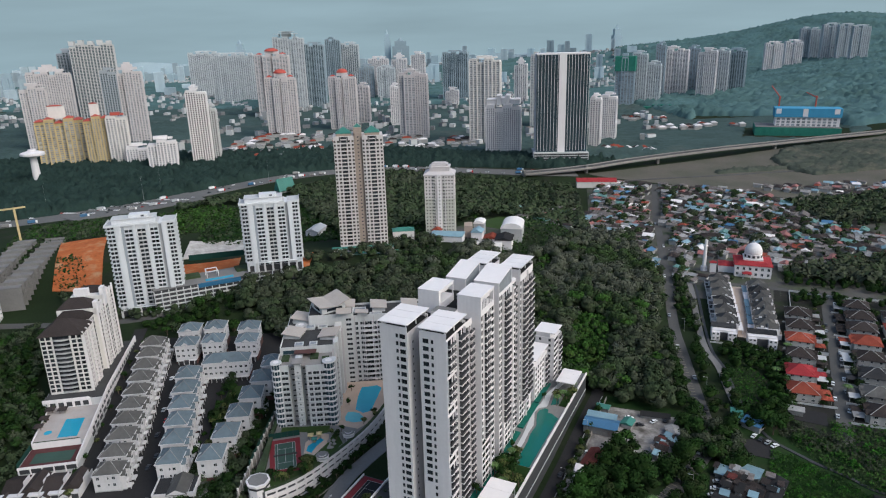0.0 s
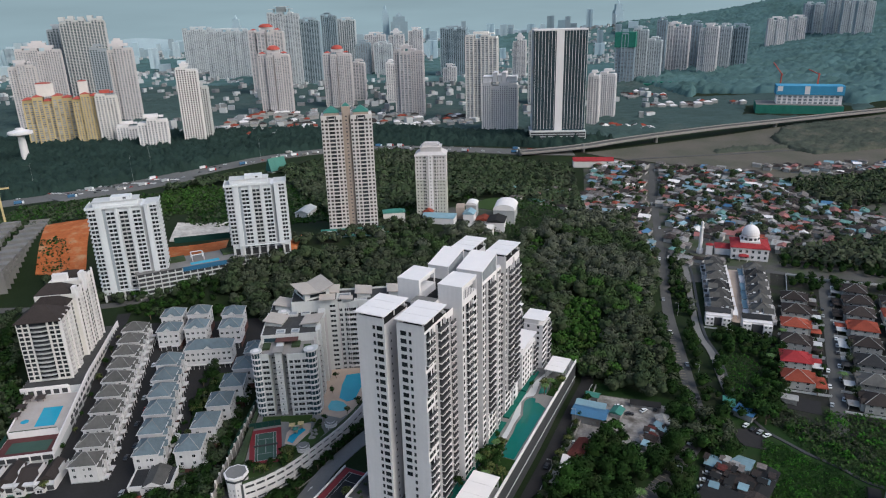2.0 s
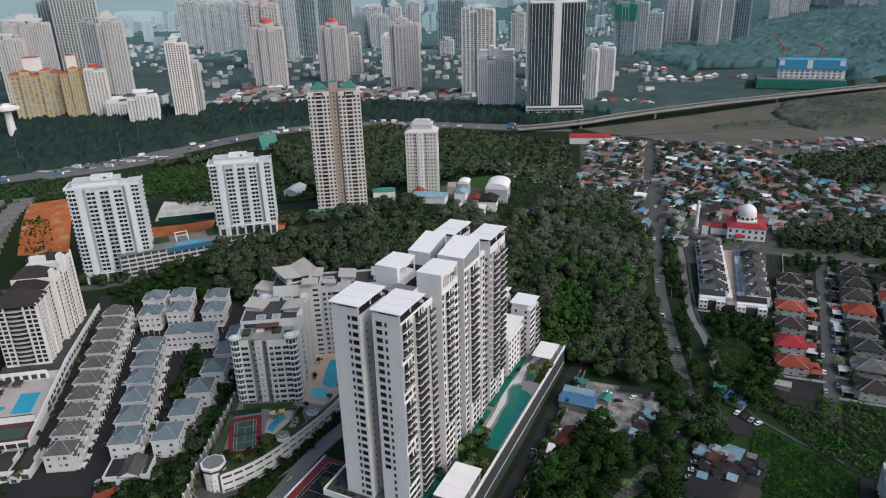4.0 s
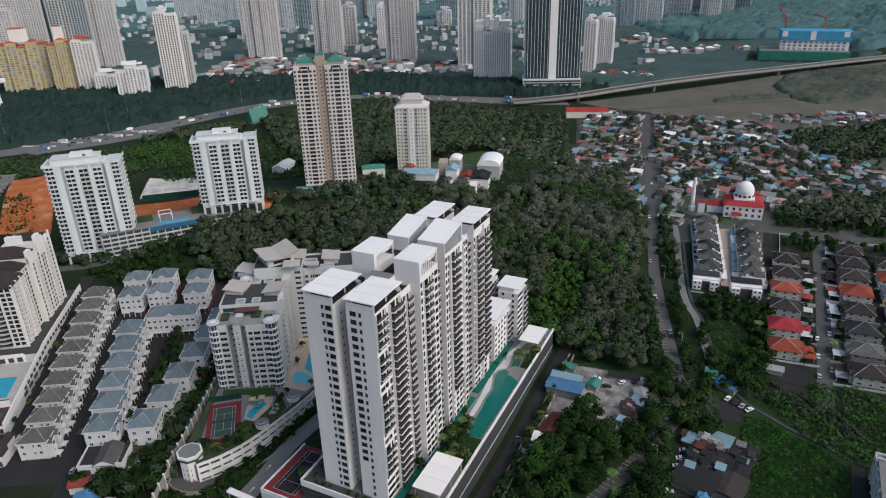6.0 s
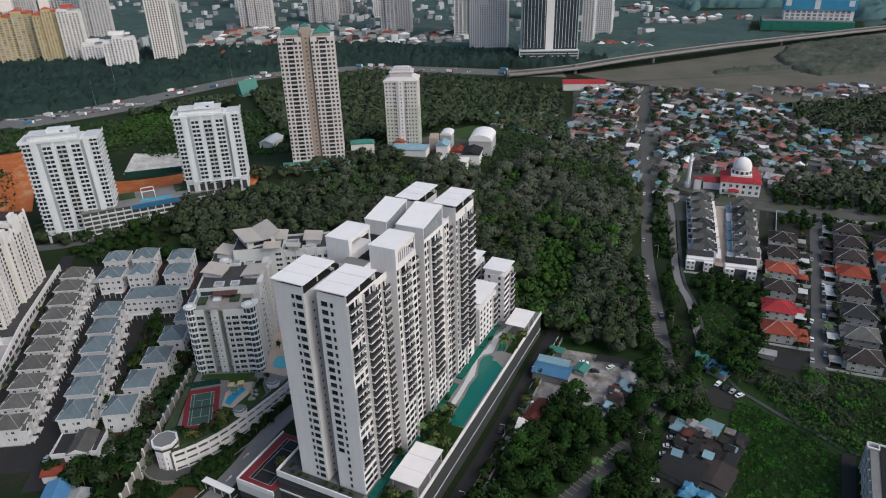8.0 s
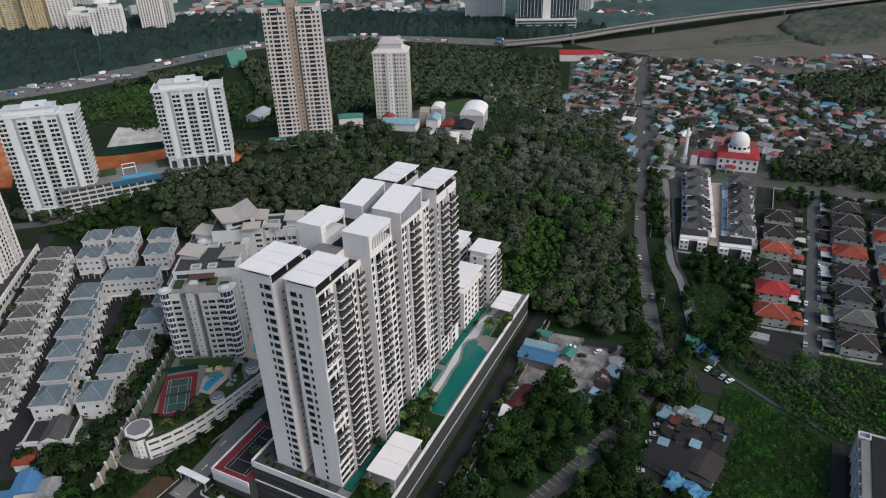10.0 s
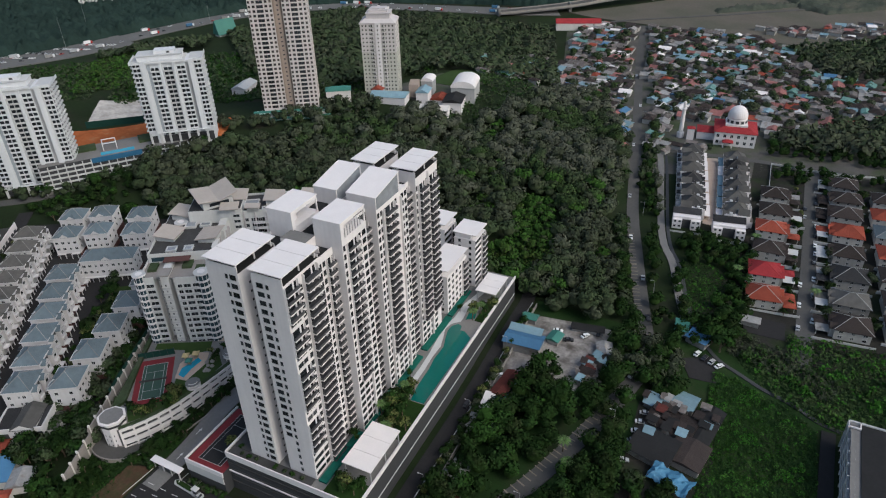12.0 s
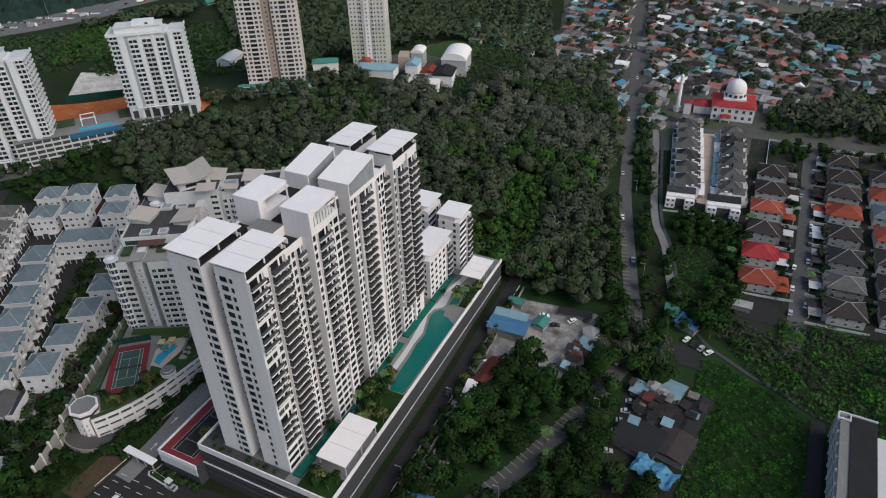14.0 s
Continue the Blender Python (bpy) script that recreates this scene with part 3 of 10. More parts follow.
road("road", smooth_line([(-158, 176), (-157.2, 197), (-158.8, 213), (-158, 226), (-152, 262), (-152, 300)]), 7.6, CONCRETE, "grey concrete access road between two condominiums")
road("road", smooth_line([(-160, 166), (-150, 165), (-110, 160), (-60, 168)]), 9, ASPHALT, "dark estate entrance road")
road("canal", smooth_line([(-60, 600), (-50, 560), (-42, 523), (-32, 468), (-22, 415), (-13, 398), (-6, 370), (2, 346)]), 4.0, CONCRETE, "grey concrete storm canal beside the village road", category="canal", lift=0.5)
road("canal", smooth_line([(-55, 600), (-46, 560), (-38, 523), (-28, 468), (-18.4, 415), (-9, 396), (-2.6, 370), (5, 347), (16, 331), (27.5, 325.6), (37, 320), (48, 316.5), (58, 309), (68, 307)]), 1.8, DARKWALL, "dark narrow drain along a wall", category="drain", lift=0.45)
patch("estate_paving", uv(-146, 262), uv(-74, 262), uv(-62, 424), uv(-166, 424), ASPHALT, "dark estate paving between the villas", "paving", lift=0.15)
patch("yard", (-172.5, 163), (-163.4, 163), (-162.6, 183.5), (-171.5, 179.5), TOWNSOIL, "bare reddish soil by the gate", "yard", lift=0.6)
patch("ground_cover", (-196, 150), (-172, 150), (-172, 181), (-190, 182), GRASS, "dark overgrown hollow below a wall", "ground", lift=0.3)
patch("bank", (-176, 180), (-162.3, 183.5), (-161.4, 198), (-165, 204), GRASS, "dark planted bank beside the access road", "bank", lift=0.9)
patch("yard", (3, 324.8), (15.8, 332), (18.6, 316.3), (8, 315), ASPHALT, "dark parking yard by a car port", "yard", lift=0.35)
patch("yard", (18.6, 370), (43, 370), (43, 356), (20, 355), ASPHALT, "dark dead-end parking yard", "yard", lift=0.35)
patch("field", (16, 322), (20, 195), (58, 205), (57, 308), GRASS, "rank green overgrown field", "field")
patch("yard", (-74, 285), (-33, 283), (-28, 328), (-72, 322), GRAVEL, "pale gravel yard with tyre marks", "yard")
patch("yard", (-68, 262), (-56, 264), (-54, 285), (-71, 285), GRAVEL, "dusty gravel yard by a fence", "yard")
patch("yard", (-6, 235), (24, 240), (22, 300), (-8, 292), NEARTOWN, "bare trodden yard of a workshop", "yard")
patch("yard", (-163, 140), (-110, 140), (-118, 186), (-161.6, 184), ASPHALT, "dark asphalt car park with white bays", "car park")
patch("yard", (-418, 352), (-372, 385), (-392, 412), (-440, 376), SOIL, "bare orange construction site", "building site", lift=0.8)
patch("yard", (-482, 303), (-452, 322), (-528, 392), (-552, 364), SOIL, "bare orange laterite earthworks", "building site", lift=0.8)
patch("yard", (-438, 392), (-400, 428), (-420, 458), (-462, 425), RUBBLE, "heap of pale broken rubble", "building site", lift=1.4)
patch("yard", (-330, 380), (-312, 400), (-330, 430), (-350, 410), SOIL, "strip of bare orange soil", "building site", lift=0.8)
patch("field", (-440, 430), (-330, 480), (-420, 600), (-540, 540), GRASS, "green overgrown plot", "field", lift=0.4)
patch("embankment", (-225, 925), (100, 860), (330, 1120), (-90, 1075), DRYGRASS, "dry brown grassy embankment", "embankment", lift=0.5, step=12)
patch("embankment", (-90, 1075), (330, 1120), (420, 1500), (100, 1270), DRYGRASS, "dry brown grassy slope below the elevated road", "embankment", lift=0.5, step=12)
road("road", smooth_line([(-170, 905), (-143, 924), (-60, 972), (24, 1032), (60, 1050)]), 5, PALEROAD, "pale dirt track across an embankment", lift=0.9)
patch("village_ground", (-150, 640), (-60, 500), (110, 560), (60, 900), TOWNGROUND, "trodden earth between village houses", "ground", lift=0.15)
patch("village_ground", (60, 900), (-150, 640), (-215, 880), (-60, 910), TOWNGROUND, "trodden earth between village houses", "ground", lift=0.15)
patch("village_ground", (20, 340), (150, 350), (150, 560), (15, 560), NEARTOWN, "trodden earth between village houses", "ground", lift=0.15)
patch("village_ground", (110, 560), (230, 640), (240, 1000), (60, 900), TOWNGROUND, "trodden earth between village houses", "ground", lift=0.15)
patch("car_park", (-720, 470), (-660, 455), (-615, 600), (-665, 620), HIGHWAYMAT, "open car park beside the highway", "car park", lift=0.9)
patch("yard", (-262, 520), (-215, 505), (-195, 575), (-240, 590), TOWNGROUND, "school yard", "yard", lift=0.3)
patch("field", (-240, 560), (-205, 555), (-195, 610), (-235, 615), LAWN, "mown school playing field", "field", lift=0.5)


road("road", smooth_line([(61, 306), (60, 280), (59, 230), (58, 180)]), 5, ASPHALT, "narrow dark lane beside a low block")
patch("ground_cover", (-66, 150), (30, 170), (24, 335), (-66, 335), GRASS, "dark green undergrowth below trees", "ground", lift=0.1)
patch("ground_cover", (22, 306), (140, 306), (140, 372), (0, 350), GRASS, "green rough grass by a drain", "ground", lift=0.1)

# ---- trees and woods ----
RNG = np.random.default_rng(7)


def leaf_cards(centres, normals, size, rng, flat=0.55, bend=0.16):
    """Small bent four-sided leaf clumps at the centres, lying roughly across the normals."""
    n = len(centres)
    nn = normals + rng.normal(0, flat, (n, 3))
    nn /= np.linalg.norm(nn, axis=1, keepdims=True) + 1e-9
    t = np.cross(nn, rng.normal(0, 1, (n, 3)))
    t /= np.linalg.norm(t, axis=1, keepdims=True) + 1e-9
    b = np.cross(nn, t)
    s = size * rng.uniform(0.6, 1.35, (n, 1))
    corners = []
    for a, c in ((-1, -0.7), (0.8, -1), (1, 0.8), (-0.75, 1)):
        k = rng.uniform(0.65, 1.2, (n, 1))
        corners.append(centres + (t * a + b * c) * s * k * 0.5 + nn * rng.normal(0, bend, (n, 1)) * s)
    v = np.stack(corners, 1).reshape(-1, 3)
    return v, np.arange(4 * n).reshape(n, 4)


def crown_points(radius, height, cards, rng, lobes=7):
    """Points and outward directions on the upper sides of several overlapping lobes."""
    ang = rng.uniform(0, 2 * math.pi, lobes)
    rad = radius * np.sqrt(rng.uniform(0.05, 0.75, lobes)) * 0.8
    lc = np.stack([rad * np.cos(ang), rad * np.sin(ang), height * (0.75 - 0.55 * (rad / radius) ** 2) + rng.normal(0, 0.08, lobes) * height], 1)
    lc[0] = (0, 0, height * 0.72)
    lr = radius * rng.uniform(0.38, 0.6, lobes)
    pick = rng.integers(0, lobes, cards)
    d = rng.normal(0, 1, (cards, 3))
    d[:, 2] = np.abs(d[:, 2]) * 1.0 - 0.25
    d /= np.linalg.norm(d, axis=1, keepdims=True)
    p = lc[pick] + d * lr[pick, None] * np.array([1, 1, 0.8]) * rng.uniform(0.82, 1.08, (cards, 1))
    return p, d, lc, lr


def core_ball(lc, lr):
    """Inner masses that close the gaps between the leaves; crown shade is put into their darker tone."""
    v, q = [], []
    for c, r in zip(lc, lr):
        i = len(v)
        rings = [(-0.6, 0.5), (0.0, 0.8), (0.55, 0.55)]
        for zz, rr in rings:
            v += [(c[0] + r * rr * math.cos(k * math.pi / 3), c[1] + r * rr * math.sin(k * math.pi / 3), c[2] + r * 0.75 * zz) for k in range(6)]
        for a in range(2):
            for k in range(6):
                q.append((i + a * 6 + k, i + a * 6 + (k + 1) % 6, i + a * 6 + 6 + (k + 1) % 6, i + a * 6 + 6 + k))
        q += [(i + 12, i + 13, i + 14, i + 15), (i + 12, i + 15, i + 16, i + 17)]
    return np.array(v, float), np.array(q)


def crown_normals(p, d, h):
    """Leaf normals that follow the roundness of the crown and of its lobes, one for each of a clump's four corners."""
    c = p - np.array([0, 0, h * 0.25])
    n = d + 0.7 * c / (np.linalg.norm(c, axis=1, keepdims=True) + 1e-9) + np.array([0, 0, 0.25])
    n = n + np.random.default_rng(len(p)).normal(0, 0.22, n.shape)
    n = np.repeat(n / (np.linalg.norm(n, axis=1, keepdims=True) + 1e-9), 4, axis=0)
    return n


def wood(name, polys, spacing, radius, cards, size, mats, label, avoid=(), rise=0.55, seed=1, tops=(4.0, 9.0), core=1, bright=0.07, lush=()):
    """A stretch of woodland as one mass of leaf clumps over inner crowns toned darker for shade."""
    rng = np.random.default_rng(seed)
    vs, qs, ms, ns, base = [], [], [], [], 0
    for poly in polys:
        xs, ys = [p[0] for p in poly], [p[1] for p in poly]
        gx, gy = np.meshgrid(np.arange(min(xs), max(xs), spacing), np.arange(min(ys), max(ys), spacing * 0.87))
        gx = gx + (np.arange(gx.shape[0]) % 2)[:, None] * spacing / 2
        gx, gy = (g.ravel() + rng.uniform(-0.38, 0.38, g.size) * spacing for g in (gx, gy))
        keep = inside(poly, gx, gy)
        for other in avoid:
            keep &= ~inside(other, gx, gy)
        gx, gy = gx[keep], gy[keep]
        gzs = ground_z(gx, gy)
        for x, y, z in zip(gx, gy, gzs):
            young = any(bool(inside(q, np.array(x), np.array(y))) for q in lush)
            r = radius * rng.uniform(0.65, 1.4) * (0.62 if young else 1.0)
            h = r * rng.uniform(1.1, 1.6)
            trunk = rng.uniform(*tops) * (0.3 if young else 1.0)
            # beyond about y 455 some crowns take the haze-paled leaves
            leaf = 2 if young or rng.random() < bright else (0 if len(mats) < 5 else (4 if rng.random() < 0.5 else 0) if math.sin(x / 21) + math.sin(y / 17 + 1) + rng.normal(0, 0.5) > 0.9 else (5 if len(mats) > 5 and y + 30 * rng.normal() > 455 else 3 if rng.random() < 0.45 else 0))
            p, d, lc, lr = crown_points(r, h, int(cards * (r / radius) ** 2), rng, lobes=6)
            off = np.array([x, y, z + trunk * rise])
            v, q = leaf_cards(p + off, d, size, rng, 0.3)
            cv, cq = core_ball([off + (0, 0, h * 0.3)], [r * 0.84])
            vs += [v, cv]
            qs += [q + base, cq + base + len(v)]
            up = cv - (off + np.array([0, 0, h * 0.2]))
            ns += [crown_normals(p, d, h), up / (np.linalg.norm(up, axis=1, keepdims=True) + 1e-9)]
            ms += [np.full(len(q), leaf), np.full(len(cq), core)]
            base += len(v) + len(cv)
    v, q, m = np.concatenate(vs), np.concatenate(qs), np.concatenate(ms)
    return solo(name, fast_mesh(name, v, q, mats, m, normals=np.concatenate(ns)), None, label, "woodland", kind="stuff")


def mask_town(x, y):
    """Where the distant land is built over rather than wooded."""
    return np.sin(x * 0.006) + np.sin(y * 0.005 + 1)


def canopy(name, polys, step, height, material, label, seed=9, scale=1.0, avoid=(), open_town=False):
    """Far woodland as one continuous, bumpy roof of rounded crowns that comes down to the ground at its edge."""
    rng = np.random.default_rng(seed)
    vs, qs, base = [], [], 0
    for poly in polys:
        xs, ys = [p[0] for p in poly], [p[1] for p in poly]
        gx, gy = np.meshgrid(np.arange(min(xs) - step, max(xs) + 2 * step, step), np.arange(min(ys) - step, max(ys) + 2 * step, step))
        gx, gy = gx + rng.uniform(-0.35, 0.35, gx.shape) * step, gy + rng.uniform(-0.35, 0.35, gy.shape) * step
        ok = inside(poly, gx, gy)
        for other in avoid:
            ok &= ~inside(other, gx, gy)
        b = 0
        for k, (w, g) in enumerate(((31, 0.8), (17, 0.8), (10, 0.7))):
            w = w * scale
            wx, wy = gx + 0.4 * w * np.sin(gy / w * 1.7 + k), gy + 0.4 * w * np.sin(gx / w * 1.3 + 2 * k)
            b = b + g * np.abs(np.sin(wx * math.pi / w + k * 1.3) * np.sin(wy * math.pi / w + k * 0.7))
        top = height * (0.35 + 0.42 * b + rng.normal(0, 0.17, gx.shape))
        if open_town:
            top = top * (0.22 + 0.78 / (1 + np.exp((mask_town(gx, gy) + 0.35) * 9)))
        z = ground_z(gx, gy) + np.where(ok, top, -1.5)
        idx = np.arange(gx.size).reshape(gx.shape)
        cell = ok[:-1, :-1] | ok[:-1, 1:] | ok[1:, 1:] | ok[1:, :-1]
        quads = np.stack([idx[:-1, :-1], idx[:-1, 1:], idx[1:, 1:], idx[1:, :-1]], -1)[cell]
        used, renum = np.unique(quads, return_inverse=True)
        vs.append(np.stack([gx, gy, z], -1).reshape(-1, 3)[used])
        qs.append(renum.reshape(-1, 4) + base)
        base += len(used)
    return solo(name, fast_mesh(name, np.concatenate(vs), np.concatenate(qs), [material], flat=False), None, label, "woodland", kind="stuff")


def grove(name, polys, count, size, height, mats, label, seed=9, avoid=()):
    """Woodland at middle distance: a bumpy roof of leaf clumps over a closed dark layer."""
    rng = np.random.default_rng(seed)
    ps, ns, ms = [], [], []
    area = [abs(sum(a[0] * b[1] - b[0] * a[1] for a, b in zip(q, q[1:] + q[:1]))) / 2 for q in polys]

    def bump(x, y):
        b = 0
        for k, (w, g) in enumerate(((26, 1.0), (15, 0.8), (9, 0.55))):
            wx, wy = x + 0.35 * w * np.sin(y / w * 1.7 + k), y + 0.35 * w * np.sin(x / w * 1.3 + 2 * k)
            b = b + g * np.abs(np.sin(wx * math.pi / w + k * 1.3) * np.sin(wy * math.pi / w + k * 0.7))
        return b * height * 0.5
    for poly, ar in zip(polys, area):
        xs, ys = [p[0] for p in poly], [p[1] for p in poly]
        n = int(count * (max(xs) - min(xs)) * (max(ys) - min(ys)) / sum(area))
        x, y = rng.uniform(min(xs), max(xs), n), rng.uniform(min(ys), max(ys), n)
        keep = inside(poly, x, y)
        for other in avoid:
            keep &= ~inside(other, x, y)
        x, y = x[keep], y[keep]
        e, b0 = 0.8, bump(x, y)
        nn = np.stack([-(bump(x + e, y) - b0) / e, -(bump(x, y + e) - b0) / e, np.ones_like(x)], 1)
        ps.append(np.stack([x, y, ground_z(x, y) + b0 + height * 0.25 + rng.normal(0, 0.06, len(x)) * height], 1))
        ns.append(nn / np.linalg.norm(nn, axis=1, keepdims=True))
        ms.append((np.sin(x / 37.0) + np.sin(y / 29.0) + rng.normal(0, 0.5, len(x)) > 1.3).astype(int))
    v, q = leaf_cards(np.concatenate(ps), np.concatenate(ns), size, rng, 0.22)
    return solo(name, fast_mesh(name, v, q, mats, np.concatenate(ms), normals=np.repeat(np.concatenate(ns), 4, axis=0)), None, label, "woodland", kind="stuff")


def scrub(name, poly, count, size, mats, label, seed=3, height=1.6, avoid=()):
    """Low tangled growth: leaf clumps heaped in mounds on the ground."""
    rng = np.random.default_rng(seed)
    xs, ys = [p[0] for p in poly], [p[1] for p in poly]
    x, y = rng.uniform(min(xs), max(xs), count), rng.uniform(min(ys), max(ys), count)
    keep = inside(poly, x, y)
    for other in avoid:
        keep &= ~inside(other, x, y)
    x, y = x[keep], y[keep]
    bumps = sum(np.maximum(0, np.sin(x * a + c) * np.sin(y * b + c * 1.7)) for a, b, c in ((0.21, 0.26, 1.0), (0.53, 0.47, 2.2), (1.1, 0.9, 4.0)))
    z = ground_z(x, y) + 0.3 + bumps * height * rng.uniform(0.5, 1.0, len(x)) * 0.7
    n = np.tile((0, 0, 1.0), (len(x), 1))
    v, q = leaf_cards(np.stack([x, y, z], 1), n, size, rng, flat=0.7)
    return solo(name, fast_mesh(name, v, q, mats, (bumps > 0.9).astype(int)), None, label, "undergrowth", kind="stuff")


FOREST_HILL = [(-335, 335), (-335, 360), (-300, 385), (-262, 425), (-225, 470), (-200, 492), (-172, 490), (-150, 560), (-150, 620), (-110, 640), (-80, 560), (-60, 480), (-54, 425), (-38, 375), (-30, 334), (-32, 328),
               (-62, 327), (-84, 336), (-120, 338), (-160, 345), (-200, 330), (-235, 312), (-262, 312), (-300, 322)]
GLADES = [[(-106, 430), (-92, 430), (-80, 408), (-71, 378), (-64, 360), (-82, 345), (-100, 344), (-105, 362), (-97, 384), (-107, 404)], [(-164, 518), (-152, 520), (-142, 480), (-158, 478)], [(-130, 408), (-118, 408), (-118, 394), (-130, 394)]]
ROAD_BAND = [(x + (4.6 if y > 345 or y < 270 else 1.2), y) for x, y in MAIN_ROAD] + [(x - (5.5 if y > 345 or y < 270 else 1.2), y) for x, y in reversed(MAIN_ROAD)]
YARDS = [[(-74, 287), (-50, 292), (-44, 300), (-36, 288), (-26, 287), (-26, 330), (-73, 324)], [(-69, 258), (-55, 260), (-53, 290), (-71, 290)], [(-9, 230), (26, 235), (24, 302), (-10, 295)], ROAD_BAND]
wood("woodland", [FOREST_HILL], 6.7, 5.0, 215, 1.05, [FOREST, FORESTCORE, GLADE, FORESTGREY, FORESTGREEN, HAZYFOREST], "dense dark green forest of rounded crowns on a hill", seed=11, tops=(1, 11), bright=0.04, lush=GLADES)
scrub("undergrowth", GLADES[0], 9000, 1.1, [GLADE, LUSH], "fresh green undergrowth in a forest glade", seed=98, height=3.5)
wood("woodland", [[(-66, 170), (-64, 240), (-50, 286), (-28, 282), (-22, 330), (-2, 330), (10, 304), (-6, 292), (-10, 236), (16, 226), (30, 180)]], 6.0, 4.3, 300, 0.68, [NEARLEAF, NEARCORE, LUSH],
     "thick green trees round a gravel yard", avoid=YARDS, seed=12, tops=(2, 6), bright=0.2)
wood("woodland", [[(-4, 330), (14, 336), (24, 346), (26, 385), (12, 362), (-2, 345)]], 6, 3.2, 150, 0.75, [NEARLEAF, NEARCORE, LUSH], "green trees along a drain", avoid=[ROAD_BAND], seed=14, tops=(1, 5), bright=0.4)
wood("woodland", [[(-30, 335), (-14, 335), (-30, 400), (-48, 440), (-50, 425)], [(-12, 332), (-6, 335), (-20, 385), (-29, 430), (-33, 430), (-24, 385)]], 6.2, 3.2, 150, 0.75, [NEARLEAF, NEARCORE, LUSH], "dark roadside trees that overhang the road", avoid=[ROAD_BAND], seed=69, tops=(1, 5))
wood("woodland", [[(-52, 452), (-30, 445), (-52, 540), (-66, 548)], [(-36, 444), (-33, 444), (-46, 505), (-54, 545), (-57, 540)]], 6.5, 2.4, 130, 0.8, [NEARLEAF, NEARCORE, LUSH], "roadside trees beside a storm canal", avoid=[ROAD_BAND], seed=70, tops=(1, 5))
wood("woodland", [[(-29, 440), (-26, 440), (-38, 505), (-50, 560), (-56, 560), (-42, 505)]], 10, 3.6, 190, 0.8, [HAZYFOREST, FORESTCORE, FORESTGREEN], "grey-green trees between a road and a canal", avoid=[ROAD_BAND], seed=99, tops=(2, 5), bright=0.25)
SITE = [(-45, 1290), (125, 1300), (125, 1400), (-45, 1400)]
grove("woodland", [[(-330, 478), (-270, 525), (-245, 600), (-150, 640), (-220, 840), (-480, 820), (-540, 660), (-430, 560)],
                   [(20, 850), (60, 760), (150, 800), (260, 960), (200, 1010), (90, 900)], [(20, 600), (40, 575), (110, 590), (180, 660), (150, 700), (60, 640)],
                   [(-606, 540), (-590, 530), (-560, 580), (-520, 600), (-540, 640), (-580, 620)]],
      88000, 2.2, 8, [FOREST, FORESTGREY], "broad dark woodland between the towers and the village", seed=15)
scrub("undergrowth", [(-604, 545), (-585, 575), (-530, 560), (-470, 480), (-488, 422), (-540, 470)], 15000, 1.9, [FORESTGREEN, GLADE], "green rank growth on a plot beside the highway", seed=103, height=3.0)
HIGHWAY_BAND = [(x + 20, y - 6) for x, y in HIGHWAY] + [(x - 20, y + 6) for x, y in reversed(HIGHWAY)]
canopy("woodland", [[(-1150, 520), (-960, 440), (-800, 400), (-690, 470), (-650, 600), (-630, 700), (-520, 860), (-430, 900), (-240, 935), (-200, 1010), (-430, 990), (-560, 990), (-820, 860), (-1100, 700)]],
       3.2, 12, BELT, "broad dark belt of woodland by the highway", seed=16, scale=0.9, avoid=[HIGHWAY_BAND])
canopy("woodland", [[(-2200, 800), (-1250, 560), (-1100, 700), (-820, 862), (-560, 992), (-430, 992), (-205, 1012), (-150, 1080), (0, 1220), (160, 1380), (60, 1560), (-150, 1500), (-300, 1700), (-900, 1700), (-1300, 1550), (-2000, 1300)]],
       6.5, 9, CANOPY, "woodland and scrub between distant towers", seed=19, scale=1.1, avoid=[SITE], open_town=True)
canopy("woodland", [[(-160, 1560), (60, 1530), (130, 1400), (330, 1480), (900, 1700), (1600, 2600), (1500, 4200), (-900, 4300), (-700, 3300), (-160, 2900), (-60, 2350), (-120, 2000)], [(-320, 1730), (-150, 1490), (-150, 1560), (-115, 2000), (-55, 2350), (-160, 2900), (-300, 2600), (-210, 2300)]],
       7.5, 15, HAZYCANOPY, "wooded ridge beyond the elevated road", seed=65, scale=1.0, avoid=[SITE])
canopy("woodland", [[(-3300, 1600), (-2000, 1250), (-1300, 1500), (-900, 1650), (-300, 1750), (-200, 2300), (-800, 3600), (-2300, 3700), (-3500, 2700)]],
       12.0, 10, HAZYCANOPY, "patches of woodland among distant towers", seed=66, scale=1.8, open_town=True)
canopy("woodland", [[(23, 1184), (120, 1262), (210, 1290), (300, 1130), (145, 1079), (60, 1020), (30, 1040), (5, 1100)], [(-60, 985), (-30, 1005), (24, 1045), (30, 1062), (-20, 1035), (-66, 996)]], 3.6, 5.5, EMBANKBUSH, "grey-green bushes on an embankment", seed=104, scale=0.6)
FIELD = [(16.5, 313), (16.5, 322), (26, 322.5), (36, 317), (47, 313.5), (57, 304), (58, 205), (20, 200), (18.5, 256), (17.5, 292)]
scrub("undergrowth", FIELD, 30000, 0.55, [LUSH, NEARGRASS], "tangled bright green creepers over a field", seed=17)

scrub("undergrowth", [(-1, 352), (10, 352), (14, 395), (8, 406), (-6, 404), (-7, 380)], 2600, 0.6, [LUSH, NEARGRASS], "bright green clearing of rank grass", seed=81, height=0.8)
scrub("undergrowth", [(-455, 425), (-335, 470), (-300, 470), (-420, 620), (-560, 560)], 16000, 2.0, [LUSH, FOREST], "rank green scrub on an empty plot", seed=71, height=3.5)
